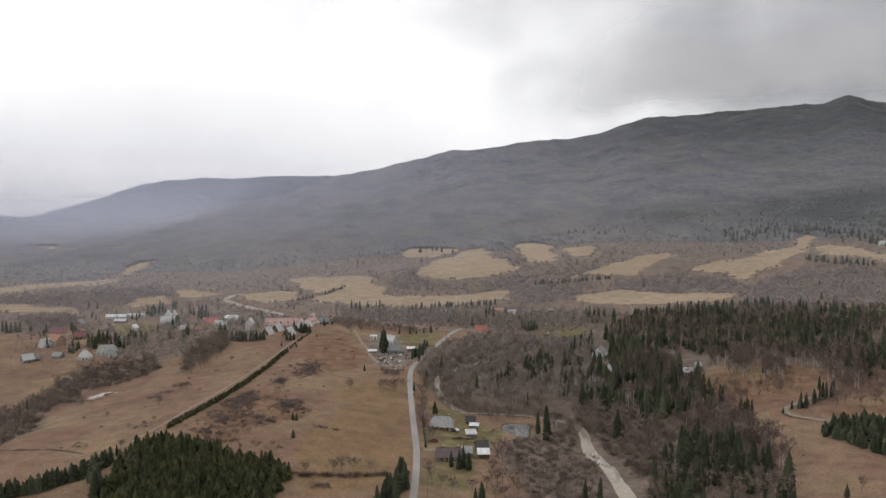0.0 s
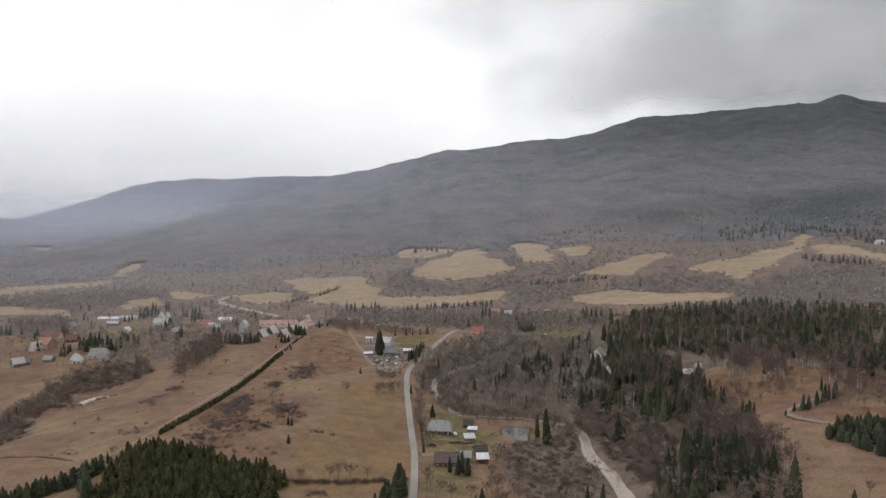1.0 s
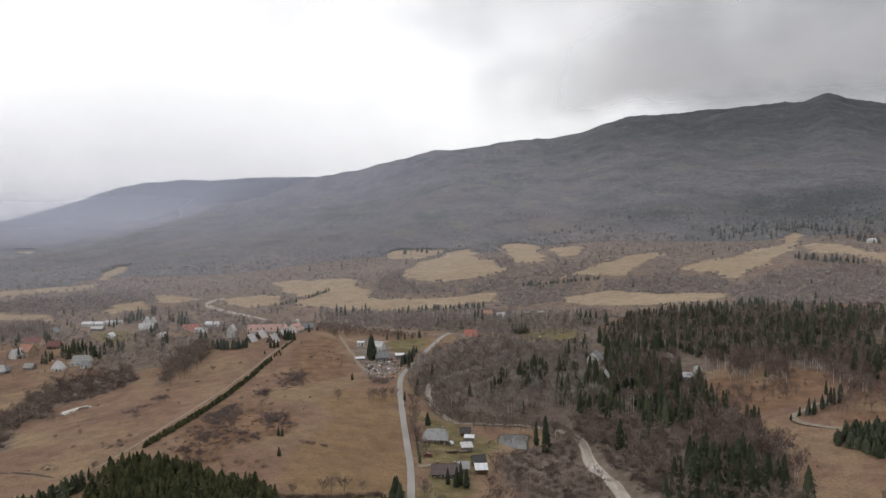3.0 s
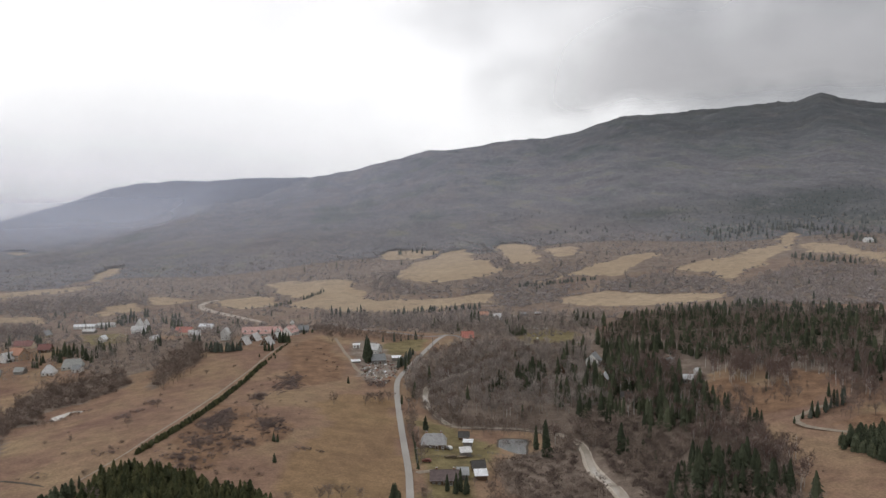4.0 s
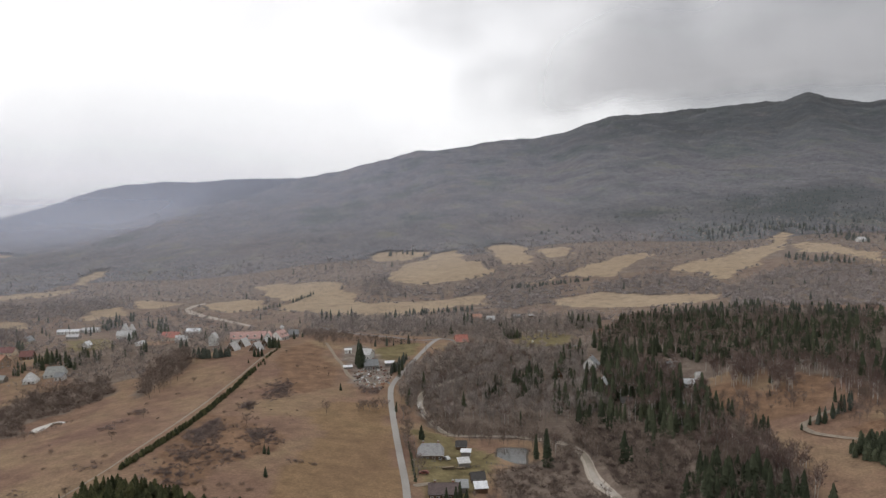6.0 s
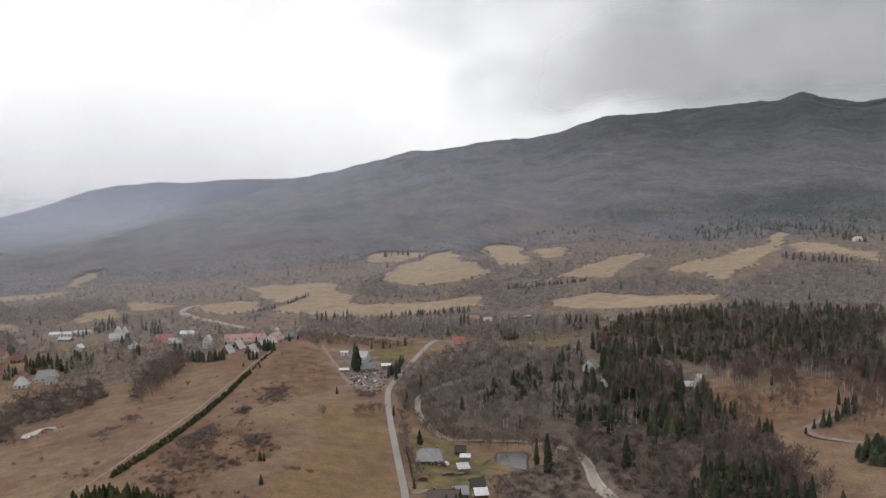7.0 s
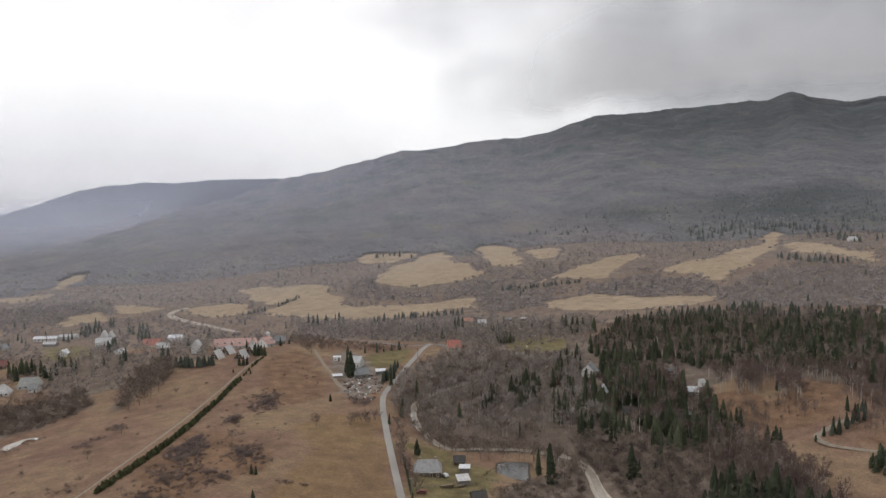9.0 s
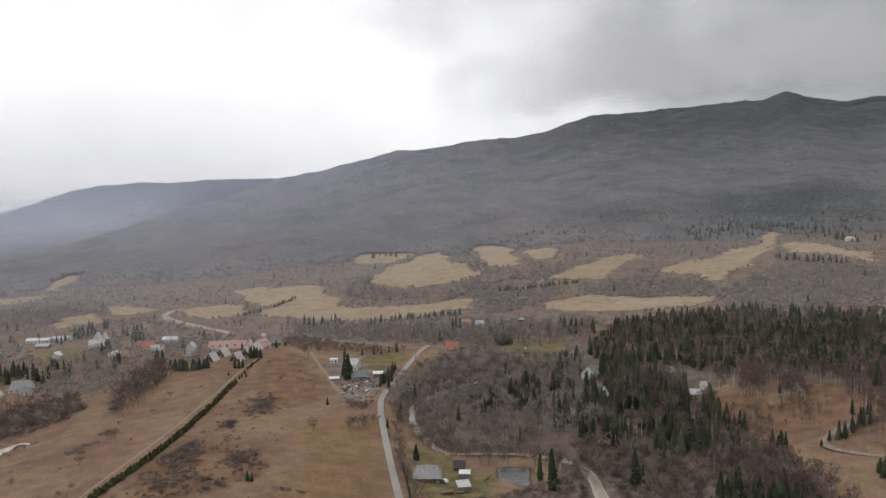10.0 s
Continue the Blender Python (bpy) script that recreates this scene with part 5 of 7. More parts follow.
planted("spruce_plantation", SPRUCE_YOUNG, [YOUNG], scattered(PLANTATION_WEST, 2.3, 6, (4.2, 7.6), (0.8, 1.15), 1),
        "dense young green spruce plantation on the spur", "plantation")
planted("spruce_plantation", SPRUCE_YOUNG, [NEEDLES], scattered(PLANTATION_EAST, 2.4, 7, (4.5, 7), (0.8, 1.1), 1),
        "dense young spruce plantation at the meadow's edge", "plantation")
planted("spruce_hedge", SPRUCE_YOUNG, [YOUNG], along([(-102.6, 534.5), (-101.2, 560.0), (-99.0, 585.0), (-96.5, 606.0)], 1.6, 12, (1.0, 2.4), (1.0, 1.6), 0.6, 0.45), "gappy end of the hedge of young spruces", "hedge")
planted("spruce_hedge", SPRUCE_YOUNG, [YOUNG], along([(-121.3, 345.1), (-117.9, 359.6), (-113.3, 384.5), (-110.0, 416.1), (-107.9, 468.9), (-104.9, 517.6), (-102.6, 534.5)], 0.8, 8, (1.9, 3.1), (1.2, 1.8), 0.6),
        "low unbroken hedge of young spruces beside a track", "hedge")
planted("garden_hedge", SPRUCE_YOUNG, [NEEDLES], along([(-7.1, 402.5), (-6.4, 383.8), (-5.8, 363.6), (-5.2, 346.5)], 0.7, 11, (1.0, 1.5), (1.1, 1.6), 0.2), "low dark hedge along the garden by the road", "hedge")
planted("spruce_hedge", SPRUCE_YOUNG, [NEEDLES], np.concatenate([along([(-164.3, 273.7), (-158.3, 277.4), (-148.3, 281.4), (-142.4, 286.3), (-135.2, 293.6), (-130.1, 304.7)], 1.0, 9, (5, 7.4), (0.8, 1.1), 1.2), along([(-122.8, 274.6), (-125.0, 280.7), (-129.5, 289.3)], 1.6, 10, (7, 9.5), (0.8, 1.0), 0.8)]),
        "tall dark row of close-set spruces across the meadow", "hedge")

# bare woods
MID_BELT = [(-109.8, 834.3), (-15.9, 818.6), (78.2, 827.4), (182.0, 767.5), (150.8, 649.2), (67.9, 655.2), (46.2, 672.0), (-15.5, 713.1), (-86.4, 724.7)]
WEST_SCRUB = [(-246.2, 425.0), (-234.1, 437.2), (-238.2, 467.9), (-244.5, 502.6), (-239.7, 528.8), (-224.6, 539.0), (-199.5, 545.9), (-181.2, 510.2), (-189.9, 488.7), (-198.6, 475.1), (-211.3, 472.6), (-212.0, 458.8), (-202.0, 436.7), (-213.6, 434.4), (-207.8, 410.0), (-191.9, 367.1), (-196.7, 346.8), (-200.4, 344.5)]
BROOK_EDGE = [(-202.0, 436.7), (-189.8, 434.2), (-186.5, 445.6), (-179.8, 453.4), (-183.1, 437.2), (-188.2, 423.2), (-198.3, 421.7)]
SPUR_SCRUB = [(-166.9, 504.0), (-173.0, 544.1), (-174.4, 590.2), (-162.3, 601.6), (-148.0, 566.0), (-155.8, 546.3), (-161.0, 523.8), (-158.8, 492.3)]
VILLAGE_WOOD = [(-300.7, 666.5), (-285.3, 687.9), (-256.2, 664.1), (-242.7, 710.5), (-213.4, 666.6), (-182.6, 678.9), (-170.6, 760.5), (-134.5, 611.7), (-158.3, 594.8), (-173.9, 588.7), (-174.4, 542.0), (-195.4, 534.3), (-221.2, 545.5), (-257.7, 626.0)]
VILLAGE_BACK = [(-429.3, 799.5), (-393.5, 847.7), (-350.2, 777.8), (-336.6, 729.4), (-356.5, 755.0), (-374.5, 758.1), (-365.7, 708.5)]
VILLAGE_WEST = [(-461.4, 785.1), (-428.3, 808.6), (-378.7, 718.8), (-409.8, 696.3)]
VILLAGE_YARDS = [(-344.4, 622.6), (-369.8, 716.6), (-317.5, 681.9), (-266.0, 658.5), (-223.4, 600.5), (-205.4, 540.3), (-222.3, 533.4), (-246.5, 544.3), (-268.4, 540.5), (-297.8, 544.1)]
CROSSING_WOOD = [(12.4, 535.4), (31.4, 626.5), (56.9, 677.6), (83.2, 686.8), (81.6, 620.0), (113.4, 594.8), (128.5, 635.3), (162.0, 655.8), (102.9, 531.2), (51.8, 532.4)]
FAR_WOODS = [[(222.9, 949.0), (295.6, 958.4), (351.6, 905.5), (351.5, 844.8), (447.1, 907.5), (520.7, 844.1), (573.5, 756.0), (421.2, 567.2), (290.5, 708.4), (323.3, 808.6), (261.3, 854.9), (217.9, 903.8)],
             [(-61.9, 1060.0), (-16.9, 1151.9), (-1.8, 1041.0), (48.8, 1017.0), (51.8, 955.9), (-16.4, 962.7), (-52.2, 1005.3)], [(71.5, 1070.5), (111.5, 1051.1), (131.4, 981.7), (186.6, 940.9), (173.8, 882.4), (106.3, 857.1), (56.8, 891.7)],
             [(-613.9, 969.8), (-474.0, 1030.4), (-395.6, 1084.7), (-324.8, 981.2), (-378.3, 947.5), (-521.7, 920.2)], [(115.8, 1154.2), (143.9, 1176.6), (146.7, 1033.3), (120.0, 1058.3)], [(113.3, 1006.2), (178.4, 1042.5), (239.4, 1043.4), (260.8, 1066.4), (231.0, 1009.4), (169.7, 996.3)]]
EAST_SCRUB = [(141.2, 399.4), (152.7, 381.7), (151.4, 347.4), (134.9, 299.2), (125.5, 323.6), (113.7, 345.1), (118.4, 376.7)]
planted("bare_woodland", BARE_MID, [TWIGS, TWIGS], np.concatenate([scattered(BELT_SOUTH, 5.2, 11, (4, 8), (0.9, 1.3), gap=0.5),
        scattered(EAST_WOOD, 7.5, 13, (6.5, 13)), scattered(EAST_SCRUB, 4.8, 14, (5.2, 9.8)), scattered(FOREST, 9.5, 15, (7, 12))]), "leafless grey-brown trees along the river", "woodland")
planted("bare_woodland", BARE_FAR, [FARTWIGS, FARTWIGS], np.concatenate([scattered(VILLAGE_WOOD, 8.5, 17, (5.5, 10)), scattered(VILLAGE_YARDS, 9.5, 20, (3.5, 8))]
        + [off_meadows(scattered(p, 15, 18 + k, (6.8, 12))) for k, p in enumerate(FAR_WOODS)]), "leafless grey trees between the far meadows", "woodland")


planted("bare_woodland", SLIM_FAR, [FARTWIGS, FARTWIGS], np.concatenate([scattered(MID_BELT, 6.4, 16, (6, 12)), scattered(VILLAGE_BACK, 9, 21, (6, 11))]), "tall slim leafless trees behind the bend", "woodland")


def open_valley(spacing, seed, tall):
    """Trees strewn over the far valley floor, all but its meadows, lawns and water."""
    box = [(-680, 690), (810, 690), (990, 1280), (-830, 1280)]
    sp = scattered(box, spacing, seed, tall)
    hay, fields, litter, wood, rust, lawn, dirt, haze = cover_masks(sp[:, 0], sp[:, 1])
    ok = (hay + fields + lawn + dirt) < 0.5
    for back in (18, 38):
        more = cover_masks(sp[:, 0], sp[:, 1] + back)
        ok &= (more[0] + more[1]) < 0.5
    return sp[ok]


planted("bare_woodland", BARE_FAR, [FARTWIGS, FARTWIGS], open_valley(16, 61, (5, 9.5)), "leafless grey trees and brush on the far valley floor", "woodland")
edges = np.concatenate([along(p + p[:1], 5.2, 140 + k, (2.5, 5.5), (0.9, 1.5), 3.5, 0.45) for k, p in enumerate(HAY)])
edges = edges[clear_of(edges[:, 0], edges[:, 1], 1)]
edges = edges[np.sin(edges[:, 0] / 31 + 2 * np.sin(edges[:, 1] / 47)) > -0.25]
hearts = open_valley(11.5, 160, (2.5, 5.5))
hearts = hearts[np.sin(hearts[:, 0] / 37 + 2 * np.sin(hearts[:, 1] / 41)) + np.cos(hearts[:, 1] / 29) > -0.55]
planted("thicket", THICKET, [THICKETHEART, THICKETTWIGS], np.concatenate([edges, hearts] + [off_meadows(scattered(p, 8.8, 170 + k, (3, 6.5), (1.1, 1.8))) for k, p in enumerate(FAR_WOODS)]
        + [scattered(MID_BELT, 11, 180, (2, 4.5)), scattered(VILLAGE_WOOD, 12, 181, (2, 4)), scattered(VILLAGE_BACK, 9, 182, (2, 4))]),
        "rounded grey-brown leafless thickets between the meadows", "thicket")
VILLAGE_CONIFERS = np.array([
    (-315.4, 831.3, 8.5), (-316.1, 858.4, 9.4), (-310.3, 852.5, 10.0), (-308.9, 861.0, 9.4), (-303.0, 856.7, 10.0), (-300.7, 860.7, 8.7), (-297.4, 860.3, 8.0), (-234.8, 705.3, 12.0),
    (-234.3, 694.4, 10.8), (-241.3, 731.6, 10.2), (-266.0, 849.9, 6.6), (-261.4, 845.0, 7.8), (-231.4, 772.5, 10.7), (-225.4, 763.3, 11.7), (-219.4, 754.1, 10.4), (-239.1, 788.9, 9.1),
    (-405.6, 730.0, 11.1), (-397.0, 720.9, 12.1), (-392.4, 720.0, 10.9), (-392.7, 728.4, 9.7), (-388.4, 727.3, 9.1), (-377.3, 726.3, 8.4), (-357.3, 714.5, 9.4), (-331.1, 707.1, 10.3),
    (-324.4, 696.9, 11.3), (-326.5, 705.9, 9.2), (-271.1, 606.8, 10.8), (-271.4, 613.4, 9.9), (-262.3, 597.5, 10.6), (-269.8, 622.4, 12.0), (-263.2, 615.4, 10.8), (-265.8, 629.1, 10.1),
    (-254.3, 607.7, 9.7), (-249.7, 606.3, 10.6), (-243.2, 597.5, 9.5), (-236.3, 588.9, 9.3), (-238.2, 602.8, 9.5), (-249.2, 636.0, 9.1), (-249.2, 640.9, 7.6), (-276.1, 586.1, 7.2),
    (-272.1, 583.0, 7.6), (-273.8, 592.2, 7.2), (-276.1, 601.2, 6.8), (-239.5, 670.3, 7.3), (-239.3, 631.8, 7.5), (-229.3, 614.5, 7.7), (-344.6, 678.8, 5.6), (-348.3, 692.1, 6.8),
    (-109.8, 574.8, 6.0), (-107.1, 573.8, 6.9), (-104.9, 575.8, 6.0), (-104.3, 605.2, 8.1), (-101.9, 604.1, 9.0), (-99.7, 604.5, 8.1), (-98.5, 610.8, 6.8), (-134.5, 664.1, 4.5),
    (-122.6, 649.6, 4.9), (-244.9, 634.4, 7.0), (-212.1, 619.2, 6.7), (-206.2, 643.6, 7.0), (-170.3, 689.8, 7.3), (-168.7, 759.4, 9.2), (18.1, 773.4, 6.8), (21.7, 773.2, 6.8),
    (25.1, 776.1, 8.0), (33.7, 770.9, 8.0), (37.2, 713.1, 9.5), (54.6, 778.2, 12.6), (58.3, 777.9, 13.8), (62.1, 783.6, 11.6), (75.8, 792.6, 9.4), (84.3, 744.1, 7.7),
    (85.0, 734.8, 8.7), (78.0, 671.8, 9.0), (80.7, 671.4, 9.5), (83.1, 669.5, 9.4), (86.3, 672.0, 9.0), (89.0, 671.5, 9.0), (92.3, 677.1, 7.0), (110.4, 776.8, 8.1),
    (101.4, 781.3, 7.0), (96.3, 783.7, 7.0), (148.3, 738.3, 12.2), (152.7, 743.5, 12.3), (149.1, 705.4, 13.8), (152.4, 703.0, 13.8), (157.8, 704.8, 12.8), (164.1, 692.2, 13.6),
    (39.4, 515.7, 5.3), (49.9, 517.3, 6.9), (51.6, 517.1, 6.1)])
planted("conifers", SPRUCE_MID, [NEEDLES], np.concatenate([VILLAGE_CONIFERS, np.full((len(VILLAGE_CONIFERS), 1), 1.35)], 1), "dark spruces between the village houses", "conifers")
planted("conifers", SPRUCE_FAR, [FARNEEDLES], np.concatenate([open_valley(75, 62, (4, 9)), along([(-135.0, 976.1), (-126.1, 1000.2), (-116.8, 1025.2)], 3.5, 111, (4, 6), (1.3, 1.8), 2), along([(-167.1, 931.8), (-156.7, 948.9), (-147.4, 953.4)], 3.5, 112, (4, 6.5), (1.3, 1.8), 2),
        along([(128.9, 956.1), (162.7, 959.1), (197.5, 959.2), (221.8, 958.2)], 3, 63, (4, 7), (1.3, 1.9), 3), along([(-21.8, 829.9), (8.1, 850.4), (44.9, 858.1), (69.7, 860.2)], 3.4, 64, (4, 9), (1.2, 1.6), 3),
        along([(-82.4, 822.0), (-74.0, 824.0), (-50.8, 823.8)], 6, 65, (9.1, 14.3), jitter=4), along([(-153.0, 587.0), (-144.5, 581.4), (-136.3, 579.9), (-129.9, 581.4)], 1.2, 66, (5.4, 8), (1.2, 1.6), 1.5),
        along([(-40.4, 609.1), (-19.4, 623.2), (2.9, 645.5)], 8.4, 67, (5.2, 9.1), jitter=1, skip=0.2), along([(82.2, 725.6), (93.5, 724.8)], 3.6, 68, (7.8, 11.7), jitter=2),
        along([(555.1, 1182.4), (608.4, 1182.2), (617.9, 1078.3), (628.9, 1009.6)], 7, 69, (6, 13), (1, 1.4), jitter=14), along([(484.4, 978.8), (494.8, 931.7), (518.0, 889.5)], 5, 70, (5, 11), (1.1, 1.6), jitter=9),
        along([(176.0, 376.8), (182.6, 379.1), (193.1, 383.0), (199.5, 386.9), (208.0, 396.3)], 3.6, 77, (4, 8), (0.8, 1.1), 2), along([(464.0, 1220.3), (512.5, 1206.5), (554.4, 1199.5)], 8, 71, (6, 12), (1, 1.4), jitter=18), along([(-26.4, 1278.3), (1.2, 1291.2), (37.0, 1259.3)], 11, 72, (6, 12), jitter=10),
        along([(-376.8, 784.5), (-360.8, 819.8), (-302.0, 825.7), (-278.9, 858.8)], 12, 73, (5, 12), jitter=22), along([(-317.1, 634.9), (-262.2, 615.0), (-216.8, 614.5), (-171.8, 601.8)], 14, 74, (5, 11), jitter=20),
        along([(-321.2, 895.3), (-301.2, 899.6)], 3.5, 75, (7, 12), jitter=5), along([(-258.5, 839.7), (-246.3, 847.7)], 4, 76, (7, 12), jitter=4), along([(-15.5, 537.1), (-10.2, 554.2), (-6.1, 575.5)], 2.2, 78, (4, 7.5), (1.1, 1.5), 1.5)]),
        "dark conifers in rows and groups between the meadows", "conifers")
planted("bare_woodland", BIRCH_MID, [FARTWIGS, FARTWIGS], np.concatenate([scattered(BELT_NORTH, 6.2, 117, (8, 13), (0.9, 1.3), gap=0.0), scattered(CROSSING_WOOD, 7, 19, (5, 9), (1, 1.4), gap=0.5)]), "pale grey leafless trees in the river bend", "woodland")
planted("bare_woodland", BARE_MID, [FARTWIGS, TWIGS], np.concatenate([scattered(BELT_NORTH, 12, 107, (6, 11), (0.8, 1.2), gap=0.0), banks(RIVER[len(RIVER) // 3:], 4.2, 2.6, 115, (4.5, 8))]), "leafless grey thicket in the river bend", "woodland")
planted("bare_woodland", BARE_MID, [TWIGS, TWIGS], np.concatenate([scattered(WEST_SCRUB, 5.6, 12, (4, 8), (1, 1.5), gap=1), scattered(SPUR_SCRUB, 4.2, 45, (5, 9), (1, 1.4)), 
        scattered(VILLAGE_BACK, 7.5, 46, (6, 11)), scattered(BROOK_EDGE, 3.5, 47, (1.5, 3.5), (1, 1.5), gap=0.5)]), "leafless brown-grey thickets by the brook and village", "woodland")
planted("bare_woodland", BIRCH_MID, [REDTWIGS, REDTWIGS], np.concatenate([scattered([(150.4, 400.9), (179.8, 397.1), (205.1, 419.3), (206.8, 448.6), (183.2, 433.3), (163.9, 431.9)], 5, 101, (3, 7), (1, 1.5)),
        scattered([(188.8, 377.9), (210.9, 401.1), (230.5, 400.9), (255.9, 390.9), (229.7, 355.6), (206.2, 363.8), (190.6, 367.4)], 4.6, 102, (4, 8), (1, 1.4)), scattered([(212.7, 414.1), (246.3, 449.2), (265.2, 438.3), (238.5, 399.0)], 6, 103, (6, 10)),
        scattered([(111.8, 380.5), (132.8, 385.9), (140.0, 354.6), (141.5, 315.4), (126.3, 302.9), (111.7, 346.1)], 5, 104, (5, 9))]), "reddish leafless saplings at the meadow's edge", "saplings")
planted("bare_woodland", BIRCH_MID, [TWIGS, TWIGS], np.concatenate([scattered([(146.5, 435.1), (169.0, 431.6), (166.2, 397.2), (146.7, 359.6), (129.2, 342.6), (119.5, 357.1), (124.3, 393.6)], 5.2, 190, (5, 9)),
        scattered([(227.5, 449.0), (231.9, 430.3), (241.6, 410.9), (235.9, 378.3), (222.0, 379.4), (205.3, 393.9), (208.6, 416.5)], 5.5, 191, (5, 9))]), "leafless grey saplings round the clearing", "saplings")
planted("birch_grove", BIRCH_MID, [BIRCH, BIRCHTWIGS], np.concatenate([scattered(BELT_NORTH, 13, 116, (8, 12)), scattered([(127.4, 476.4), (142.1, 515.9), (166.5, 520.2), (152.3, 471.2), (133.8, 461.8)], 3.6, 400, (9, 13)), scattered([(173.3, 452.8), (191.5, 485.7), (200.2, 480.6), (185.2, 445.0)], 3.2, 401, (9, 13)), scattered([(187.0, 437.6), (202.4, 461.3), (208.5, 448.6), (196.0, 425.4)], 3.4, 402, (9, 13)), scattered([(121.7, 336.3), (137.0, 356.1), (154.9, 337.3), (139.4, 299.3), (121.7, 294.7)], 5.5, 403, (9, 13)), scattered([(222.9, 447.1), (245.1, 470.3), (255.5, 445.6), (216.2, 382.6), (210.1, 398.1)], 5, 404, (9, 13)), scattered(FOREST, 11, 106, (7, 12)), scattered([(185.1, 496.6), (224.0, 481.5), (236.9, 455.4), (225.1, 435.3), (209.1, 453.0), (185.8, 474.0)], 5, 113, (7, 11)), scattered(HOUSES_WOOD, 6.5, 31, (9, 15)), scattered([(176.1, 492.0), (205.8, 494.8), (215.7, 478.9), (197.6, 449.7), (191.8, 464.8), (167.2, 462.0)], 6.2, 32, (9.1, 14.3)),
        scattered([(131.4, 396.3), (151.5, 397.1), (149.5, 348.6), (138.7, 310.1), (128.3, 329.5), (122.0, 365.7)], 7.5, 33, (9.1, 14.3))]), "pale-stemmed leafless birches", "birches")
RIVERSIDE = [(26.5, 357.7), (49.3, 372.6), (69.5, 393.5), (74.9, 387.6), (68.4, 346.4), (68.8, 322.1), (58.1, 277.1), (15.7, 279.8)]
BRUSH_DRIFTS = [((-98.5, 391.1), 9, 16, 80, (0.8, 2.6), 340),
                ((-99.1, 360.6), 10, 12, 70, (0.7, 2.2), 341),
                ((-73.9, 389.6), 7, 12, 60, (0.8, 2.2), 342),
                ((-80.2, 484.8), 8, 20, 90, (0.8, 2), 343),
                ((-100.9, 339.1), 8, 8, 50, (0.7, 2), 344),
                ((-83.7, 362.6), 7, 7, 40, (0.6, 1.8), 345),
                ((-79.7, 481.8), 7, 22, 75, (0.6, 2.0), 300),
                ((-75.8, 496.4), 4, 12, 25, (0.5, 1.6), 301),
                ((-74.7, 389.4), 6, 13, 65, (0.6, 2.1), 302),
                ((-67.1, 382.7), 4, 7, 25, (0.6, 1.7), 303),
                ((-99.8, 390.8), 6, 14, 55, (0.7, 2.5), 304),
                ((-99.3, 406.7), 4, 8, 20, (1, 2.8), 305),
                ((-89.9, 442.9), 2, 7, 17, (1.5, 4.1), 306),
                ((-96.3, 350.0), 9, 10, 45, (0.5, 1.8), 307),
                ((-82.6, 351.7), 5, 4, 20, (0.5, 1.5), 308),
                ((-53.6, 356.1), 3, 2, 9, (0.5, 1.4), 309),
                ((-47.7, 355.0), 3, 2, 9, (0.5, 1.3), 310),
                ((-77.7, 359.0), 3, 4, 11, (0.6, 1.8), 311),
                ((-96.8, 328.7), 6, 5, 20, (0.6, 2.1), 312),
                ((-135.4, 351.9), 5, 5, 20, (0.5, 1.7), 313),
                ((-153.8, 330.1), 7, 4, 15, (0.4, 1.3), 314),
                ((-150.9, 422.7), 4, 10, 17, (0.6, 2.1), 315),
                ((-147.1, 449.7), 3, 8, 13, (0.8, 2.8), 316),
                ((-29.0, 493.9), 6, 8, 20, (1, 2.9), 317),
                ((-44.0, 286.6), 4, 3, 25, (0.5, 1.6), 318),
                ((-61.7, 280.7), 3, 3, 12, (0.5, 1.4), 319),
                ((-121.5, 299.7), 4, 7, 30, (1, 2.8), 320)]
HILLSIDE_WEST = [(-105.7, 348.1), (-102.4, 463.6), (-94.0, 549.1), (-73.3, 602.2), (-50.8, 523.7), (-56.5, 442.6), (-70.0, 364.6), (-76.7, 319.2), (-91.0, 318.7)]
WEST_MEADOW = [(-195.6, 393.3), (-171.7, 467.3), (-153.9, 550.6), (-113.2, 551.9), (-119.2, 482.0), (-122.8, 373.4), (-131.6, 328.5), (-162.1, 327.0)]
planted("bare_woodland", BARE_MID, [TWIGS, TWIGS], np.concatenate([scattered(RIVERSIDE, 6.0, 81, (4, 8), clump=-0.2),
        along([(7.4, 425.4), (17.1, 418.5), (30.7, 411.7), (53.0, 408.3), (66.9, 394.2)], 3.2, 82, (4, 8), jitter=2.5), along([(15.3, 433.6), (44.6, 429.2), (67.9, 418.6)], 3.5, 83, (4, 7.5), jitter=2),
        along([(-33.3, 457.4), (-25.5, 456.5), (-17.7, 461.4)], 2.5, 84, (4, 6.5), jitter=2), along([(-6.9, 444.2), (-8.3, 407.2), (-5.2, 380.1), (-3.4, 356.0)], 5, 85, (3, 7), jitter=2),
        along([(-157.3, 485.4), (-153.0, 509.6), (-149.7, 548.8)], 3, 86, (5, 8), jitter=4), scattered([(-98.4, 700.7), (-77.6, 711.3), (-43.1, 664.0), (-15.2, 648.6), (5.0, 639.1), (-15.1, 621.4), (-41.2, 625.2), (-54.3, 627.0), (-65.2, 603.4), (-76.8, 634.7)], 4.2, 183, (3, 6.5), gap=0.3)]), "leafless trees along the river bank and road", "woodland")
planted("scrub", BUSH_MID, [DRIFTTWIGS], np.concatenate([drift(*p) for p in BRUSH_DRIFTS]), "loose drifts of purple-brown brush on the spur", "scrub")
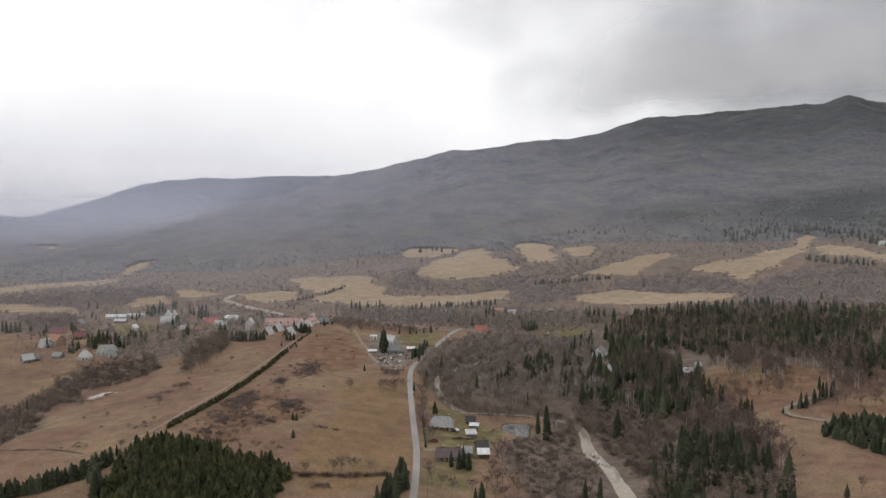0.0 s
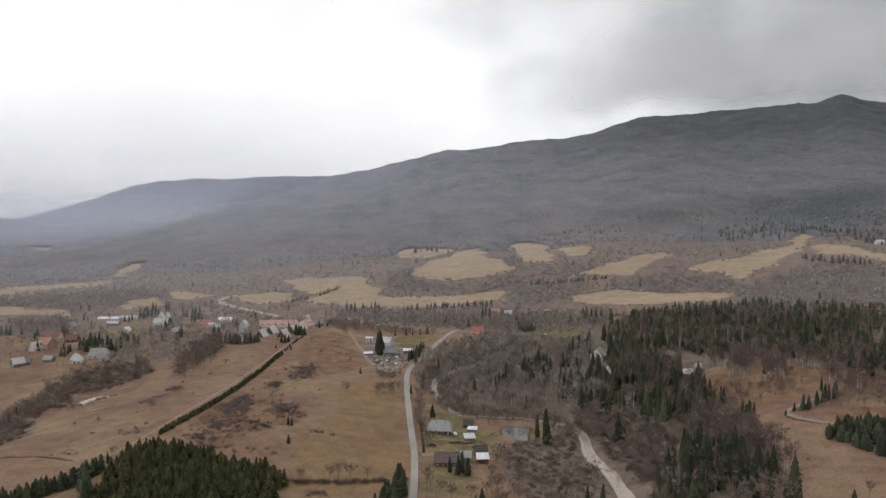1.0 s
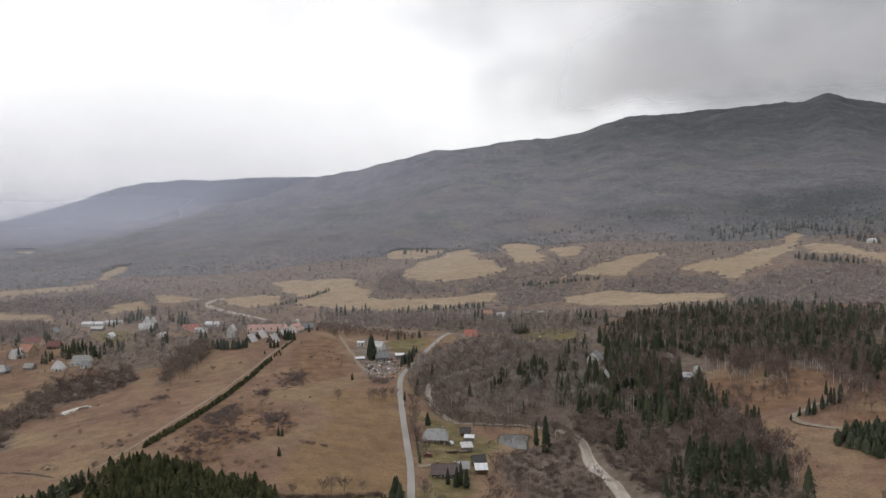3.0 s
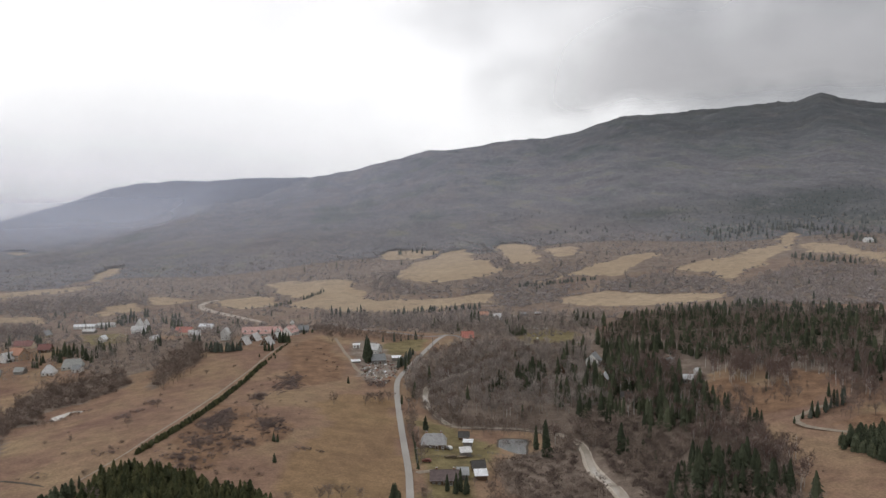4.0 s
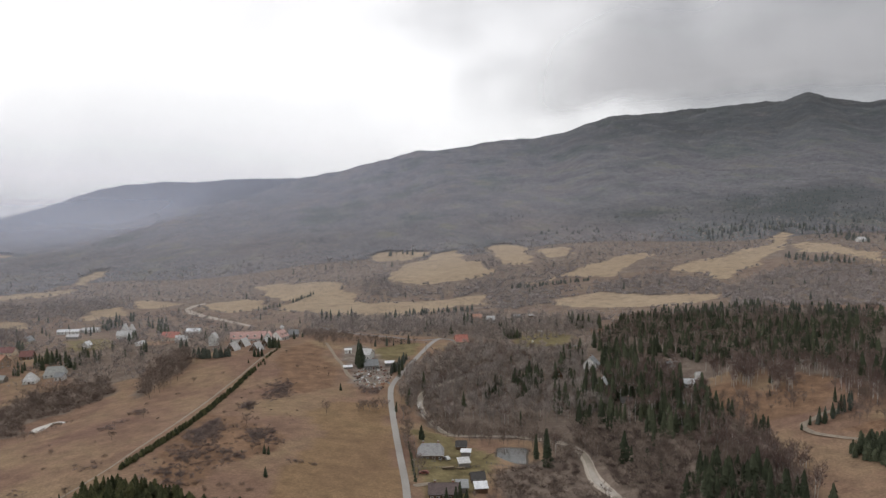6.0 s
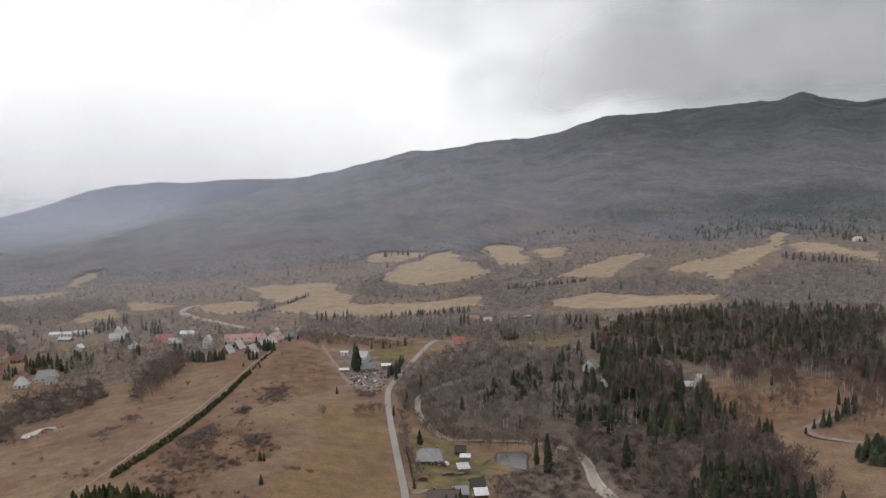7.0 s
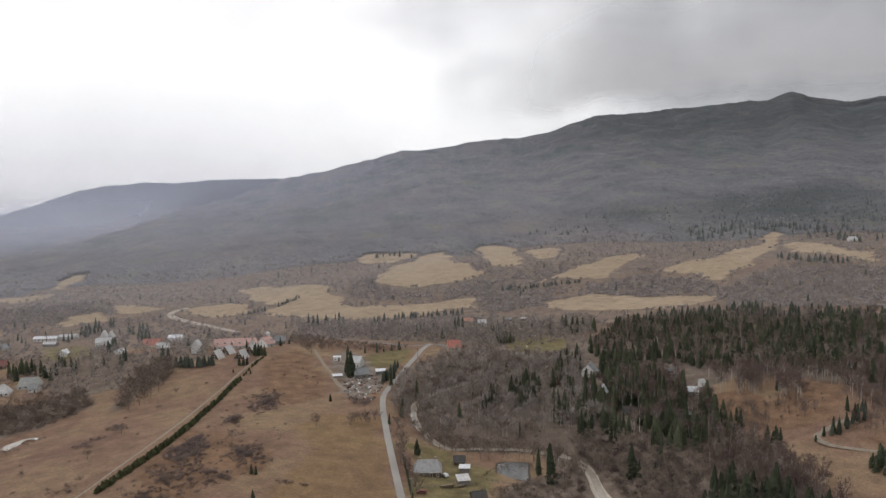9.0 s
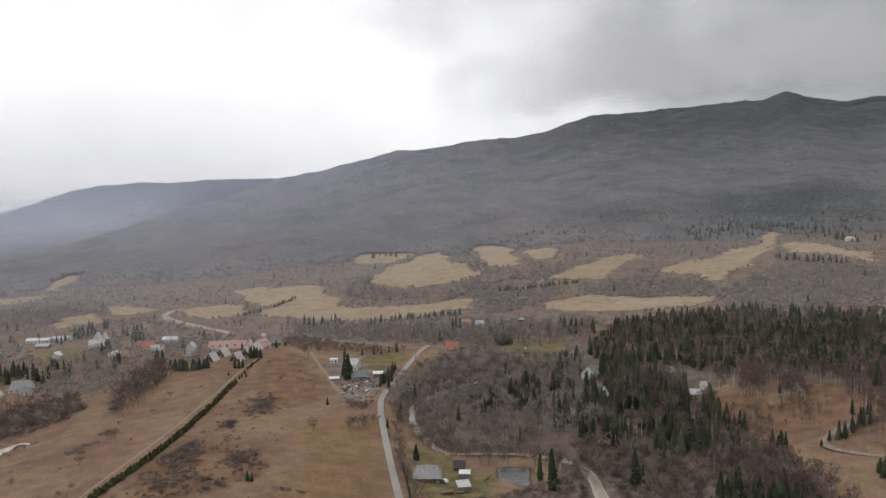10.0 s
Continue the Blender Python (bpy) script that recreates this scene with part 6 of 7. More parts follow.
planted("scrub", BUSH_MID, [DARKTWIGS], np.concatenate([along([(-58.0, 296.7), (-47.5, 296.2), (-34.6, 298.4), (-19.5, 304.2)], 0.9, 90, (1.2, 2.6), (1, 1.8), 1.6), scattered(BELT_SOUTH, 3.2, 43, (1.5, 3.6), (1, 1.6)), scattered(HOUSES_WOOD, 5, 109, (1.5, 3.5)), scattered(EAST_SCRUB, 4, 110, (1.5, 3.2)), scattered([(33.0, 372.0), (58.0, 385.0), (69.0, 393.0), (68.0, 346.0), (68.0, 322.0), (58.0, 277.0), (36.0, 279.0), (30.0, 330.0)], 4.6, 118, (1.2, 3.2), (1, 1.5))]), "dense dark brown brush under the trees", "scrub")
planted("scrub", BUSH_MID, [REDTWIGS], np.concatenate([scattered(RIVERSIDE, 6.5, 87, (1.0, 2.8), (1, 1.5)), scattered(HILLSIDE_WEST, 8, 88, (0.5, 1.8), (0.9, 1.6), clump=0.1),
        scattered(WEST_MEADOW, 30, 89, (0.8, 2.2), (0.9, 1.5)), 
        scattered(LAWN[1], 9, 92, (0.6, 1.8)), along([(27.8, 386.3), (34.8, 399.2), (50.6, 403.0), (49.1, 378.8), (36.5, 372.4)], 2.2, 93, (0.6, 1.6), jitter=1),
        along([(-102.0, 335.3), (-82.0, 324.1), (-69.6, 325.2)], 3, 94, (1, 2.4), jitter=4), scattered([(150.8, 356.1), (167.4, 354.0), (171.4, 335.4), (143.2, 295.5), (129.8, 301.4)], 16, 95, (0.8, 2.5)),
        scattered(BELT_NORTH, 8, 108, (1.5, 3.5)), scattered(WEST_SCRUB, 4.2, 44, (1.6, 3.6), (1, 1.6)), scattered(SPUR_SCRUB, 4, 48, (1.6, 3.5)), scattered(CROSSING_WOOD, 8, 49, (1.2, 2.6))]), "brown leafless scrub", "scrub")


# wooded mountainsides
PINE_SLOPES = [[(568.8, 1458.1), (664.1, 1639.9), (748.6, 1665.5), (838.3, 1647.1), (986.3, 1652.1), (1104.3, 1696.5), (753.5, 1156.9), (684.9, 1146.7), (651.4, 1192.1), (612.4, 1258.2), (564.0, 1320.2)],
               [(350.5, 1495.0), (413.2, 1609.6), (506.9, 1604.4), (581.8, 1581.8), (568.8, 1458.1), (512.3, 1365.5), (402.5, 1406.7)]]
CONIFER_BELTS = [[(454.5, 1211.8), (510.7, 1309.6), (576.8, 1304.8), (620.0, 1236.0), (570.2, 1171.6), (500.7, 1152.3)],
                 [(599.3, 1177.2), (701.2, 1173.8), (674.6, 1085.8), (623.1, 1043.1), (592.2, 1083.6), (563.6, 1098.9)],
                 [(350.5, 1495.0), (413.2, 1609.6), (506.9, 1604.4), (581.8, 1581.8), (568.8, 1458.1), (512.3, 1365.5), (402.5, 1406.7)],
                 [(202.5, 1737.6), (270.1, 1848.3), (321.8, 1759.0), (286.4, 1632.5), (214.3, 1633.0)],
                 [(243.1, 1387.9), (310.0, 1460.8), (376.5, 1426.4), (357.4, 1317.7), (286.5, 1305.7)],
                 [(568.8, 1458.1), (664.1, 1639.9), (748.6, 1665.5), (838.3, 1647.1), (986.3, 1652.1), (1104.3, 1696.5), (753.5, 1156.9), (684.9, 1146.7), (651.4, 1192.1), (612.4, 1258.2), (564.0, 1320.2)]]


def canopy():
    """The closed roof of the leafless forest over the slopes: one uneven sheet, its crowns a few metres across."""
    rng = np.random.default_rng(98)
    r = [1190.0]
    while r[-1] < 4200:
        r.append(r[-1] + 5.0 + (r[-1] - 1190) * 0.0042)
    r, az = np.array(r), np.radians(np.arange(-36, 41.01, 0.13))
    R, A = np.meshgrid(r, az, indexing="ij")
    R = R + rng.uniform(-0.4, 0.4, R.shape) * np.gradient(r)[:, None]
    A = A + rng.uniform(-0.4, 0.4, A.shape) * (az[1] - az[0])
    x, y = (R * np.sin(A)).ravel(), (R * np.cos(A)).ravel()
    hay, _, _, wood, *_ = cover_masks(x, y)
    ok = (wood > 0.5) & (hay < 0.5)
    crown = rng.beta(1.6, 1.6, len(x))
    z = height(x, y) + (0.3 + crown * (3.0 + R.ravel() / 900)) * np.clip((R.ravel() - 1210) / 260, 0.12, 1) + 3.5 * np.clip((R.ravel() - 1240) / 240, 0, 1)
    nr, na = R.shape
    i = (np.arange(nr - 1)[:, None] * na + np.arange(na - 1)[None]).ravel()
    quads = np.stack([i, i + 1, i + na + 1, i + na], 1)
    quads = quads[ok[quads].all(1)]
    used, back = np.unique(quads, return_inverse=True)
    me = raw_mesh("mountain_forest", np.stack([x, y, z], 1)[used], back.reshape(-1, 4))
    pine_and_shade = np.zeros(len(x))
    for poly in PINE_SLOPES:
        soft = np.zeros(len(x))
        for k in range(6):
            soft += inside(x + 55 * math.sin(k * 1.05) + rng.normal(0, 22, len(x)), y + 90 * math.cos(k * 1.05) + rng.normal(0, 30, len(x)), poly) / 6
        pine_and_shade = np.maximum(pine_and_shade, soft)
    clumps = np.sin(x / 61 + 1.7 * np.sin(y / 90)) * np.cos(y / 83 + np.sin(x / 47)) + rng.normal(0, 0.28, len(x))
    pine_and_shade = np.maximum(pine_and_shade * np.where(clumps > -0.75, 0.92, 0.4), np.where((clumps > 1.08) & (x > -200), 0.6, 0))
    # Cloud shade painted in: the high eastern slopes take the dark conifer colour.
    high = np.clip((z - 150) / 260, 0, 1) * np.clip((np.degrees(A.ravel()) - 2) / 16, 0, 1)
    pine_and_shade = np.maximum(pine_and_shade, high * np.where(clumps > -0.7, 0.66, 0.3))
    for name, values in (("tint", crown), ("pine_and_shade", pine_and_shade)):
        me.attributes.new(name, "FLOAT", "POINT").data.foreach_set("value", values[used].astype(np.float32))
    me.materials.append(HILLWOOD)
    tagged(new("mountain_forest", me), "leafless grey forest covering the mountainside", "forest", kind="stuff")


def hillside():
    """Single trees that stand out of the lower slopes."""
    rng = np.random.default_rng(99)
    n = 7000
    r, az = rng.uniform(1200, 2500, n), np.radians(rng.uniform(-38, 42, n))
    x, y = r * np.sin(az), r * np.cos(az)
    hay, _, _, wood, *_ = cover_masks(x, y)
    ok = (wood > 0.5) & (hay < 0.5)
    x, y, r = x[ok], y[ok], r[ok]
    patch = np.sin(x / 220 + 1.7 * np.sin(y / 310)) * np.cos(y / 195 + np.sin(x / 170)) + rng.normal(0, 0.1, len(x))
    conifer = patch > np.where(x > 330, 0.72, 0.9)
    a = np.stack([x, y, rng.uniform(6, 10, len(x)), rng.uniform(0.8, 1.3, len(x))], 1)
    near = (r < 1620 + 120 * np.sin(np.degrees(az[ok]) * 2)) & ~conifer
    planted("mountain_forest", HILL_TWIGGY, [HILLTWIGS], a[near], "leafless grey trees on the lower mountainside", "forest")
    belts = [a[conifer] * np.array([1, 1, 1.15, 0.9])]
    for k, belt in enumerate(CONIFER_BELTS):
        belts.append(scattered(belt, 17, 120 + k, (7, 12), (0.9, 1.5), clump=-0.2))
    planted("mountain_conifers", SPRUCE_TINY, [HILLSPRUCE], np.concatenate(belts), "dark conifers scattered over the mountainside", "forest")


canopy()
hillside()


# ---- trees that stand alone ----
def spruce_tree(seed, tiers=15, blades=10, wide=0.17):
    """One spruce, a metre tall: trunk and crown."""
    root = new("spruce_tree")
    tv, tf = [], []
    cone_between(tv, tf, (0, 0, -0.04), (0, 0, 0.5), 0.018, 0.01, 6)
    cone_between(tv, tf, (0, 0, 0.5), (0, 0, 0.97), 0.01, 0.002, 5)
    trunk = new("trunk", tri_mesh("trunk", np.array(tv), np.array(tf), BARK))
    v, f = spruce_parts(seed, tiers, blades, wide=wide)
    crown = new("crown", tri_mesh("crown", v, f, NEEDLES, 0.45 * random.Random(seed).random()))
    trunk.parent = crown.parent = root
    return root


def bare_tree(seed, kind="bare"):
    root = new(kind + "_tree")
    a = dict(spread=0.2, trunk=0.013, low=0.3, upright=0.9) if kind == "birch" else dict(spread=0.36, trunk=0.02)
    (v, f), (tv, tf) = bare_parts(seed, 10, 300, twig_w=0.0085, **a)
    trunk = new("trunk", tri_mesh("trunk", v, f, BIRCH if kind == "birch" else TWIGS, 0.6))
    crown = new("crown", tri_mesh("crown", tv, tf, BIRCHTWIGS if kind == "birch" else TWIGS, random.Random(seed).random()))
    trunk.parent = crown.parent = root
    return root


def stand(originals, spots, label, category, group, seed):
    """Stand copies of the models at the spots: (place, height)."""
    rng = random.Random(seed)
    for k, ((x, y), h) in enumerate(spots):
        w = h * rng.uniform(0.85, 1.2)
        src = originals[k % len(originals)]
        ob = copy_thing(src, Matrix())
        ob.matrix_world = Matrix.LocRotScale((x, y, on_ground(x, y)), Euler((0, 0, rng.uniform(0, 6.28))), (w, w, h))
        tagged(ob, label, category, group)
    for ob in originals:
        for child in list(ob.children):
            bpy.data.objects.remove(child)
        bpy.data.objects.remove(ob)


# tall spruces by the pond, the river, the road and in the meadows
stand([spruce_tree(201), spruce_tree(202, wide=0.14), spruce_tree(203, wide=0.2), spruce_tree(204, 17, 10, 0.15)], [
    ((54.4, 375.3), 18.2), ((51.7, 388.0), 12.3), ((88.5, 373.1), 15), ((90.6, 369.3), 9.1), ((54.7, 284.4), 7.8), ((59.2, 280.0), 9.8),
    ((15.3, 276.1), 9.1), ((13.1, 277.1), 6.5), ((8.7, 319.9), 8.5), ((10.7, 322.1), 9.8), ((12.7, 319.5), 7.8), ((5.4, 322.1), 7.2), ((-38.9, 556.1), 9),
    ((-12.6, 455.7), 5.9), ((-45.1, 491.2), 4.5), ((-10.4, 528.4), 9.1), ((-13.4, 540.2), 7.8), ((-8.2, 544.9), 8.5), ((-35.6, 547.0), 16.9), ((-37.6, 553.4), 14.3),
    ((156.3, 417.0), 7.2), ((151.7, 379.0), 10.4), ((153.0, 373.9), 11.1), ((156.1, 376.1), 9.1), ((150.6, 372.3), 9.8), ((131.2, 374.0), 7.8), ((124.2, 337.5), 9.1), ((120.9, 335.4), 8.5),
    ((176.9, 377.7), 4.5), ((182.0, 378.8), 7.8), ((182.9, 376.1), 6.5), ((190.3, 382.5), 7.2), ((196.3, 385.7), 9.1), ((199.6, 388.3), 7.8), ((182.8, 427.2), 3.9), ((202.6, 400.8), 7.8),
    ((38.6, 473.1), 10.4), ((46.3, 501.0), 7.8), ((38.2, 511.0), 5.9), ((93.4, 466.0), 10.4), ((88.1, 432.7), 11.7),
    ((-105.1, 614.3), 8), ((-100.8, 605.9), 7), ((-117.0, 646.3), 6), ((-126.8, 639.0), 6), ((-136.4, 627.4), 6), ((-92.2, 649.3), 7), ((-216.0, 407.4), 9.1), ((-219.1, 406.4), 6.5), ((-120.6, 267.6), 13), ((-121.3, 272.0), 10.4), ((-130.5, 312.2), 5.2),
], "dark green spruce with drooping boughs", "spruce tree", "single spruces", 3)
stand([spruce_tree(211, 10, 8, 0.3), spruce_tree(212, 10, 8, 0.26)], [
    ((-63.6, 337.2), 4.2), ((-66.5, 363.0), 3.6), ((144.2, 267.6), 4.9), ((-110.3, 555.4), 2.6), ((99.7, 375.0), 5.2), ((194.3, 449.0), 6.5), ((-68.3, 363.4), 4.2),
    ((-77.6, 363.2), 1.6), ((-87.3, 665.3), 3.9), ((170.9, 373.8), 3.2), ((-98.5, 549.4), 2.6), ((152.3, 406.7), 6.5),
], "small bushy young spruce in dry grass", "spruce tree", "young spruces in the meadow", 4)
stand([spruce_tree(215, 9, 10, 0.27), spruce_tree(216, 9, 10, 0.3), spruce_tree(217, 10, 10, 0.25)], [
    ((-15.1, 296.3), 10.5), ((-13.2, 290.0), 10.5), ((-17.9, 280.4), 9.5), ((-20.1, 275.4), 8.5), ((-16.0, 285.3), 10), ((-22.2, 270.6), 8), ((-19.4, 285.1), 7.5), ((-14.5, 304.4), 8), ((-15.9, 274.1), 9.5),
    ((-0.6, 411.0), 7.5),
], "broad green spruce close beside the road", "spruce tree", "spruces beside the road", 9)
stand([bare_tree(221), bare_tree(222), bare_tree(223)], [
    ((-49.0, 440.0), 7.2), ((-83.6, 405.8), 6.5), ((-89.7, 365.8), 5.9), ((-94.5, 343.1), 6.5), ((-139.8, 431.6), 5.2), ((-141.0, 391.7), 4.5), ((-131.9, 320.5), 4.5), ((-160.8, 376.0), 3.9), ((-73.4, 364.6), 3.9),
    ((-41.4, 299.9), 6.5), ((-38.3, 301.9), 7.2), ((-34.0, 303.6), 6.5), ((-52.1, 297.7), 5.2), ((-27.3, 303.4), 5.9), ((-110.2, 315.0), 5.2), ((-118.9, 295.8), 7.2),
    ((-26.9, 451.7), 6.5), ((-30.2, 452.8), 6.5), ((-32.5, 446.1), 5.9), ((-23.5, 450.7), 5.2), ((-8.5, 447.5), 7.8), ((-7.3, 420.8), 7.8), ((-8.6, 396.0), 7.2), ((-6.4, 386.0), 6.5), ((-4.2, 305.1), 7.8), ((-2.8, 302.0), 7.2),
    ((21.9, 307.5), 5.2), ((23.4, 303.9), 4.5), ((34.0, 307.5), 7.8), ((12.6, 293.0), 5.2), ((4.9, 290.3), 6.5), ((0.6, 292.7), 6.5), ((23.1, 360.0), 3.9), ((40.0, 301.8), 6.5), ((51.6, 309.7), 7.8),
    ((151.6, 271.2), 6.5), ((151.7, 333.0), 4.5), ((191.0, 408.1), 5.2), ((188.6, 416.2), 5.9), ((177.7, 419.9), 5.2), ((150.6, 347.5), 3.9), ((-88.6, 579.7), 3.9), ((-160.0, 507.8), 7.8), ((-160.9, 523.3), 8.5), ((-154.1, 513.0), 6.5),
    ((-167.2, 572.5), 6.5), ((-161.4, 574.2), 7.8), ((-157.4, 583.0), 7.8), ((-135.6, 513.9), 3.9), ((17.0, 330.7), 3.9), ((30.9, 333.8), 6.5), ((27.1, 339.2), 5.2),
], "leafless grey-brown tree standing alone", "tree", "single leafless trees", 5)
stand([bare_tree(231, "birch"), bare_tree(232, "birch"), bare_tree(233, "birch")], [
    ((95.0, 319.1), 11.7), ((99.4, 294.0), 11.7), ((103.8, 300.2), 11.1), ((111.3, 305.4), 10.4), ((113.2, 289.9), 11.7), ((118.3, 281.6), 11.7), ((121.5, 369.3), 11.7), ((124.7, 362.5), 10.4), ((132.2, 368.3), 11.1),
    ((135.7, 356.1), 10.4), ((141.1, 362.9), 10.4), ((134.8, 337.5), 9.8), ((134.8, 328.5), 9.1), ((134.8, 319.9), 9.1), ((62.6, 395.9), 10.4), ((183.3, 465.0), 10.4), ((184.7, 455.9), 10.4), ((199.1, 453.8), 10.4), ((176.6, 494.5), 11.7), ((177.6, 485.4), 11.7),
    ((137.9, 500.9), 11.7), ((139.2, 492.8), 11.7), ((144.9, 453.9), 11.7), ((135.8, 446.2), 11.7), ((134.9, 460.0), 10.4),
], "slim leafless birch with a pale stem", "birch tree", "single birches", 6)


# ---- small things ----
def bale(at):
    x, y = at
    bm = bmesh.new()
    bmesh.ops.create_cone(bm, cap_ends=True, segments=14, radius1=0.65, radius2=0.65, depth=1.25, matrix=pose(0, 0, 0.62, 90, 0, 20))
    bmesh.ops.bevel(bm, geom=[e for e in bm.edges if e.calc_face_angle(0) > 1], offset=0.09, segments=2, affect="EDGES")
    me = bpy.data.meshes.new("silage_bale")
    bm.to_mesh(me)
    bm.free()
    me.materials.append(FRAME)
    ob = new("silage_bale", me)
    ob.location = (x, y, on_ground(x, y))
    tagged(ob, "round bale wrapped in white film in a meadow", "bale", "wrapped bales")


for spot in [(96.7, 642.3), (101.1, 718.5), (103.5, 717.1), (106.3, 715.4), (108.3, 709.3), (111.1, 707.5), (114.6, 709.9), (116.1, 704.1)]:
    bale(spot)


def pole(at, h=7.5):
    x, y = at
    root = new("utility_pole")
    root.matrix_world = pose(x, y, on_ground(x, y))
    v, f = [], []
    cone_between(v, f, (0, 0, -0.4), (0, 0, h), 0.15, 0.1, 8)
    post = new("post", raw_mesh("post", np.array(v), np.array(f)))
    post.data.materials.append(W_GREY)
    post.parent = root
    part("crossarm", box(bmesh.new(), -0.75, 0.75, -0.06, 0.06, h - 0.5, h - 0.38), W_GREY, root)
    for g in (-0.65, 0, 0.65):
        bm = bmesh.new()
        bmesh.ops.create_cone(bm, cap_ends=True, segments=8, radius1=0.06, radius2=0.045, depth=0.2, matrix=pose(g, 0, h - 0.28 if g else h + 0.08))
        part("insulator", bm, FRAME, root)
    tagged(root, "weathered wooden utility pole beside the road", "utility pole", "poles along the road")


for spot in [(-9.0, 439.7), (-4.4, 282.4), (-5.7, 352.9), (-10.4, 499.0), (-3.4, 554.3), (10.1, 603.5)]:
    pole(spot)


def fence(line, spacing, h, label):
    """Posts with two rails."""
    p = np.array(curve_through(line, spacing))
    x, y = p[0]
    root = new("fence")
    root.location = (x, y, on_ground(x, y))
    z0 = root.location.z
    tops = []
    for q in p:
        z = on_ground(*q) - z0
        a = Vector((q[0] - x, q[1] - y, z))
        tops.append(a)
        part("post", box(bmesh.new(), a.x - 0.08, a.x + 0.08, a.y - 0.08, a.y + 0.08, a.z - 0.3, a.z + h), W_GREY, root)
    for a, b in zip(tops, tops[1:]):
        for k in (0.5, 0.88):
            v, f = [], []
            cone_between(v, f, a + Vector((0, 0, h * k)), b + Vector((0, 0, h * k)), 0.05, 0.05, 4)
            rail = new("rail", raw_mesh("rail", np.array(v), np.array(f), False))
            rail.data.materials.append(W_GREY)
            rail.parent = root
    tagged(root, label, "fence")


fence([(27.6, 380.0), (32.0, 377.2), (36.8, 375.1), (43.2, 374.5), (49.8, 375.2)], 2.6, 1.3, "weathered post and rail fence at the pond")
fence([(-4.2, 351.9), (-3.5, 367.9), (-4.3, 389.6), (-4.2, 414.0)], 2.8, 1.2, "grey wooden garden fence along the road")
fence([(-3.2, 362.3), (5.6, 367.1), (14.6, 370.0), (23.9, 374.0)], 2.8, 1.2, "grey wooden fence between two gardens")
fence([(-1.9, 378.8), (9.1, 382.1)], 2.8, 1.0, "low grey fence before the grey-roofed house")

def log_stack(at, turn, rows, length):
    """Split logs stacked between two stakes."""
    x, y = at
    root = new("log_stack")
    root.matrix_world = pose(x, y, on_ground(x, y), 0, 0, turn)
    v, f = [], []
    cone_between(v, f, (0, -0.5, 0), (0, 0.5, 0), 0.17, 0.16, 7)
    log = raw_mesh("log", np.array(v), np.array(f))
    log.materials.append(SAWN)
    per = int(length / 0.34)
    for r in range(rows):
        for k in range(per - r % 2):
            ob = new("log", log)
            ob.parent = root
            ob.location = (-length / 2 + 0.34 * (k + 0.5 * (r % 2)), 0.05 * math.sin(k * 7 + r), 0.15 + 0.29 * r)
    for g in (-1, 1):
        part("stake", box(bmesh.new(), g * (length / 2 + 0.1) - 0.06, g * (length / 2 + 0.1) + 0.06, -0.06, 0.06, -0.3, 0.32 * rows + 0.2), W_WOOD, root)
    tagged(root, "low stack of pale cut logs between the gardens", "log stack", "log stacks")


SAWN = plain("pale_cut_logs", (0.34, 0.27, 0.19), 0.9, 2.5, 0.3)
log_stack((9.5, 367.6), 14, 4, 5.5)
log_stack((15.2, 369.6), 10, 3, 4.0)

# the pond behind its fence


def pond(name, spots, label, drop=0.0):
    c = np.mean(np.array(spots), 0)
    z = on_ground(*c) + 0.35 - drop
    line = curve_through(spots + spots[:1], 1.5)
    bm = bmesh.new()
    rng = random.Random(5)
    ring = [bm.verts.new((px + rng.uniform(-0.25, 0.25), py + rng.uniform(-0.25, 0.25), z)) for px, py in line[:-1]]
    low = [bm.verts.new((v.co.x, v.co.y, z - 1.5)) for v in ring]
    bm.faces.new(ring)
    for i in range(len(ring)):
        j = (i + 1) % len(ring)
        bm.faces.new((ring[j], ring[i], low[i], low[j]))
    bmesh.ops.recalc_face_normals(bm, faces=bm.faces)
    me = bpy.data.meshes.new(name)
    bm.to_mesh(me)
    bm.free()
    me.materials.append(POND_WATER)
    bank = np.array([(px, py) for px, py in line])
    ribbon("pond_bank", [tuple(q) for q in bank], (0.9, 1.1, 0.8, 1.0), MUD, 0.42, "dark trodden bank of the pond", "bank", 0.3, level=lambda i: z + 0.06, seed=21)
    return tagged(new(name, me), label, "pond", kind="structure")


POND_WATER = water_material("pond_water", (0.035, 0.034, 0.028), (0.09, 0.082, 0.068))
pond("pond", [(35.5, 403.6), (39.2, 404.7), (43.5, 404.2), (49.7, 401.7), (47.9, 391.0), (45.9, 380.3), (41.5, 380.9), (36.7, 383.1), (32.8, 383.6), (33.9, 394.3)], "grey garden pond mirroring the clouds")


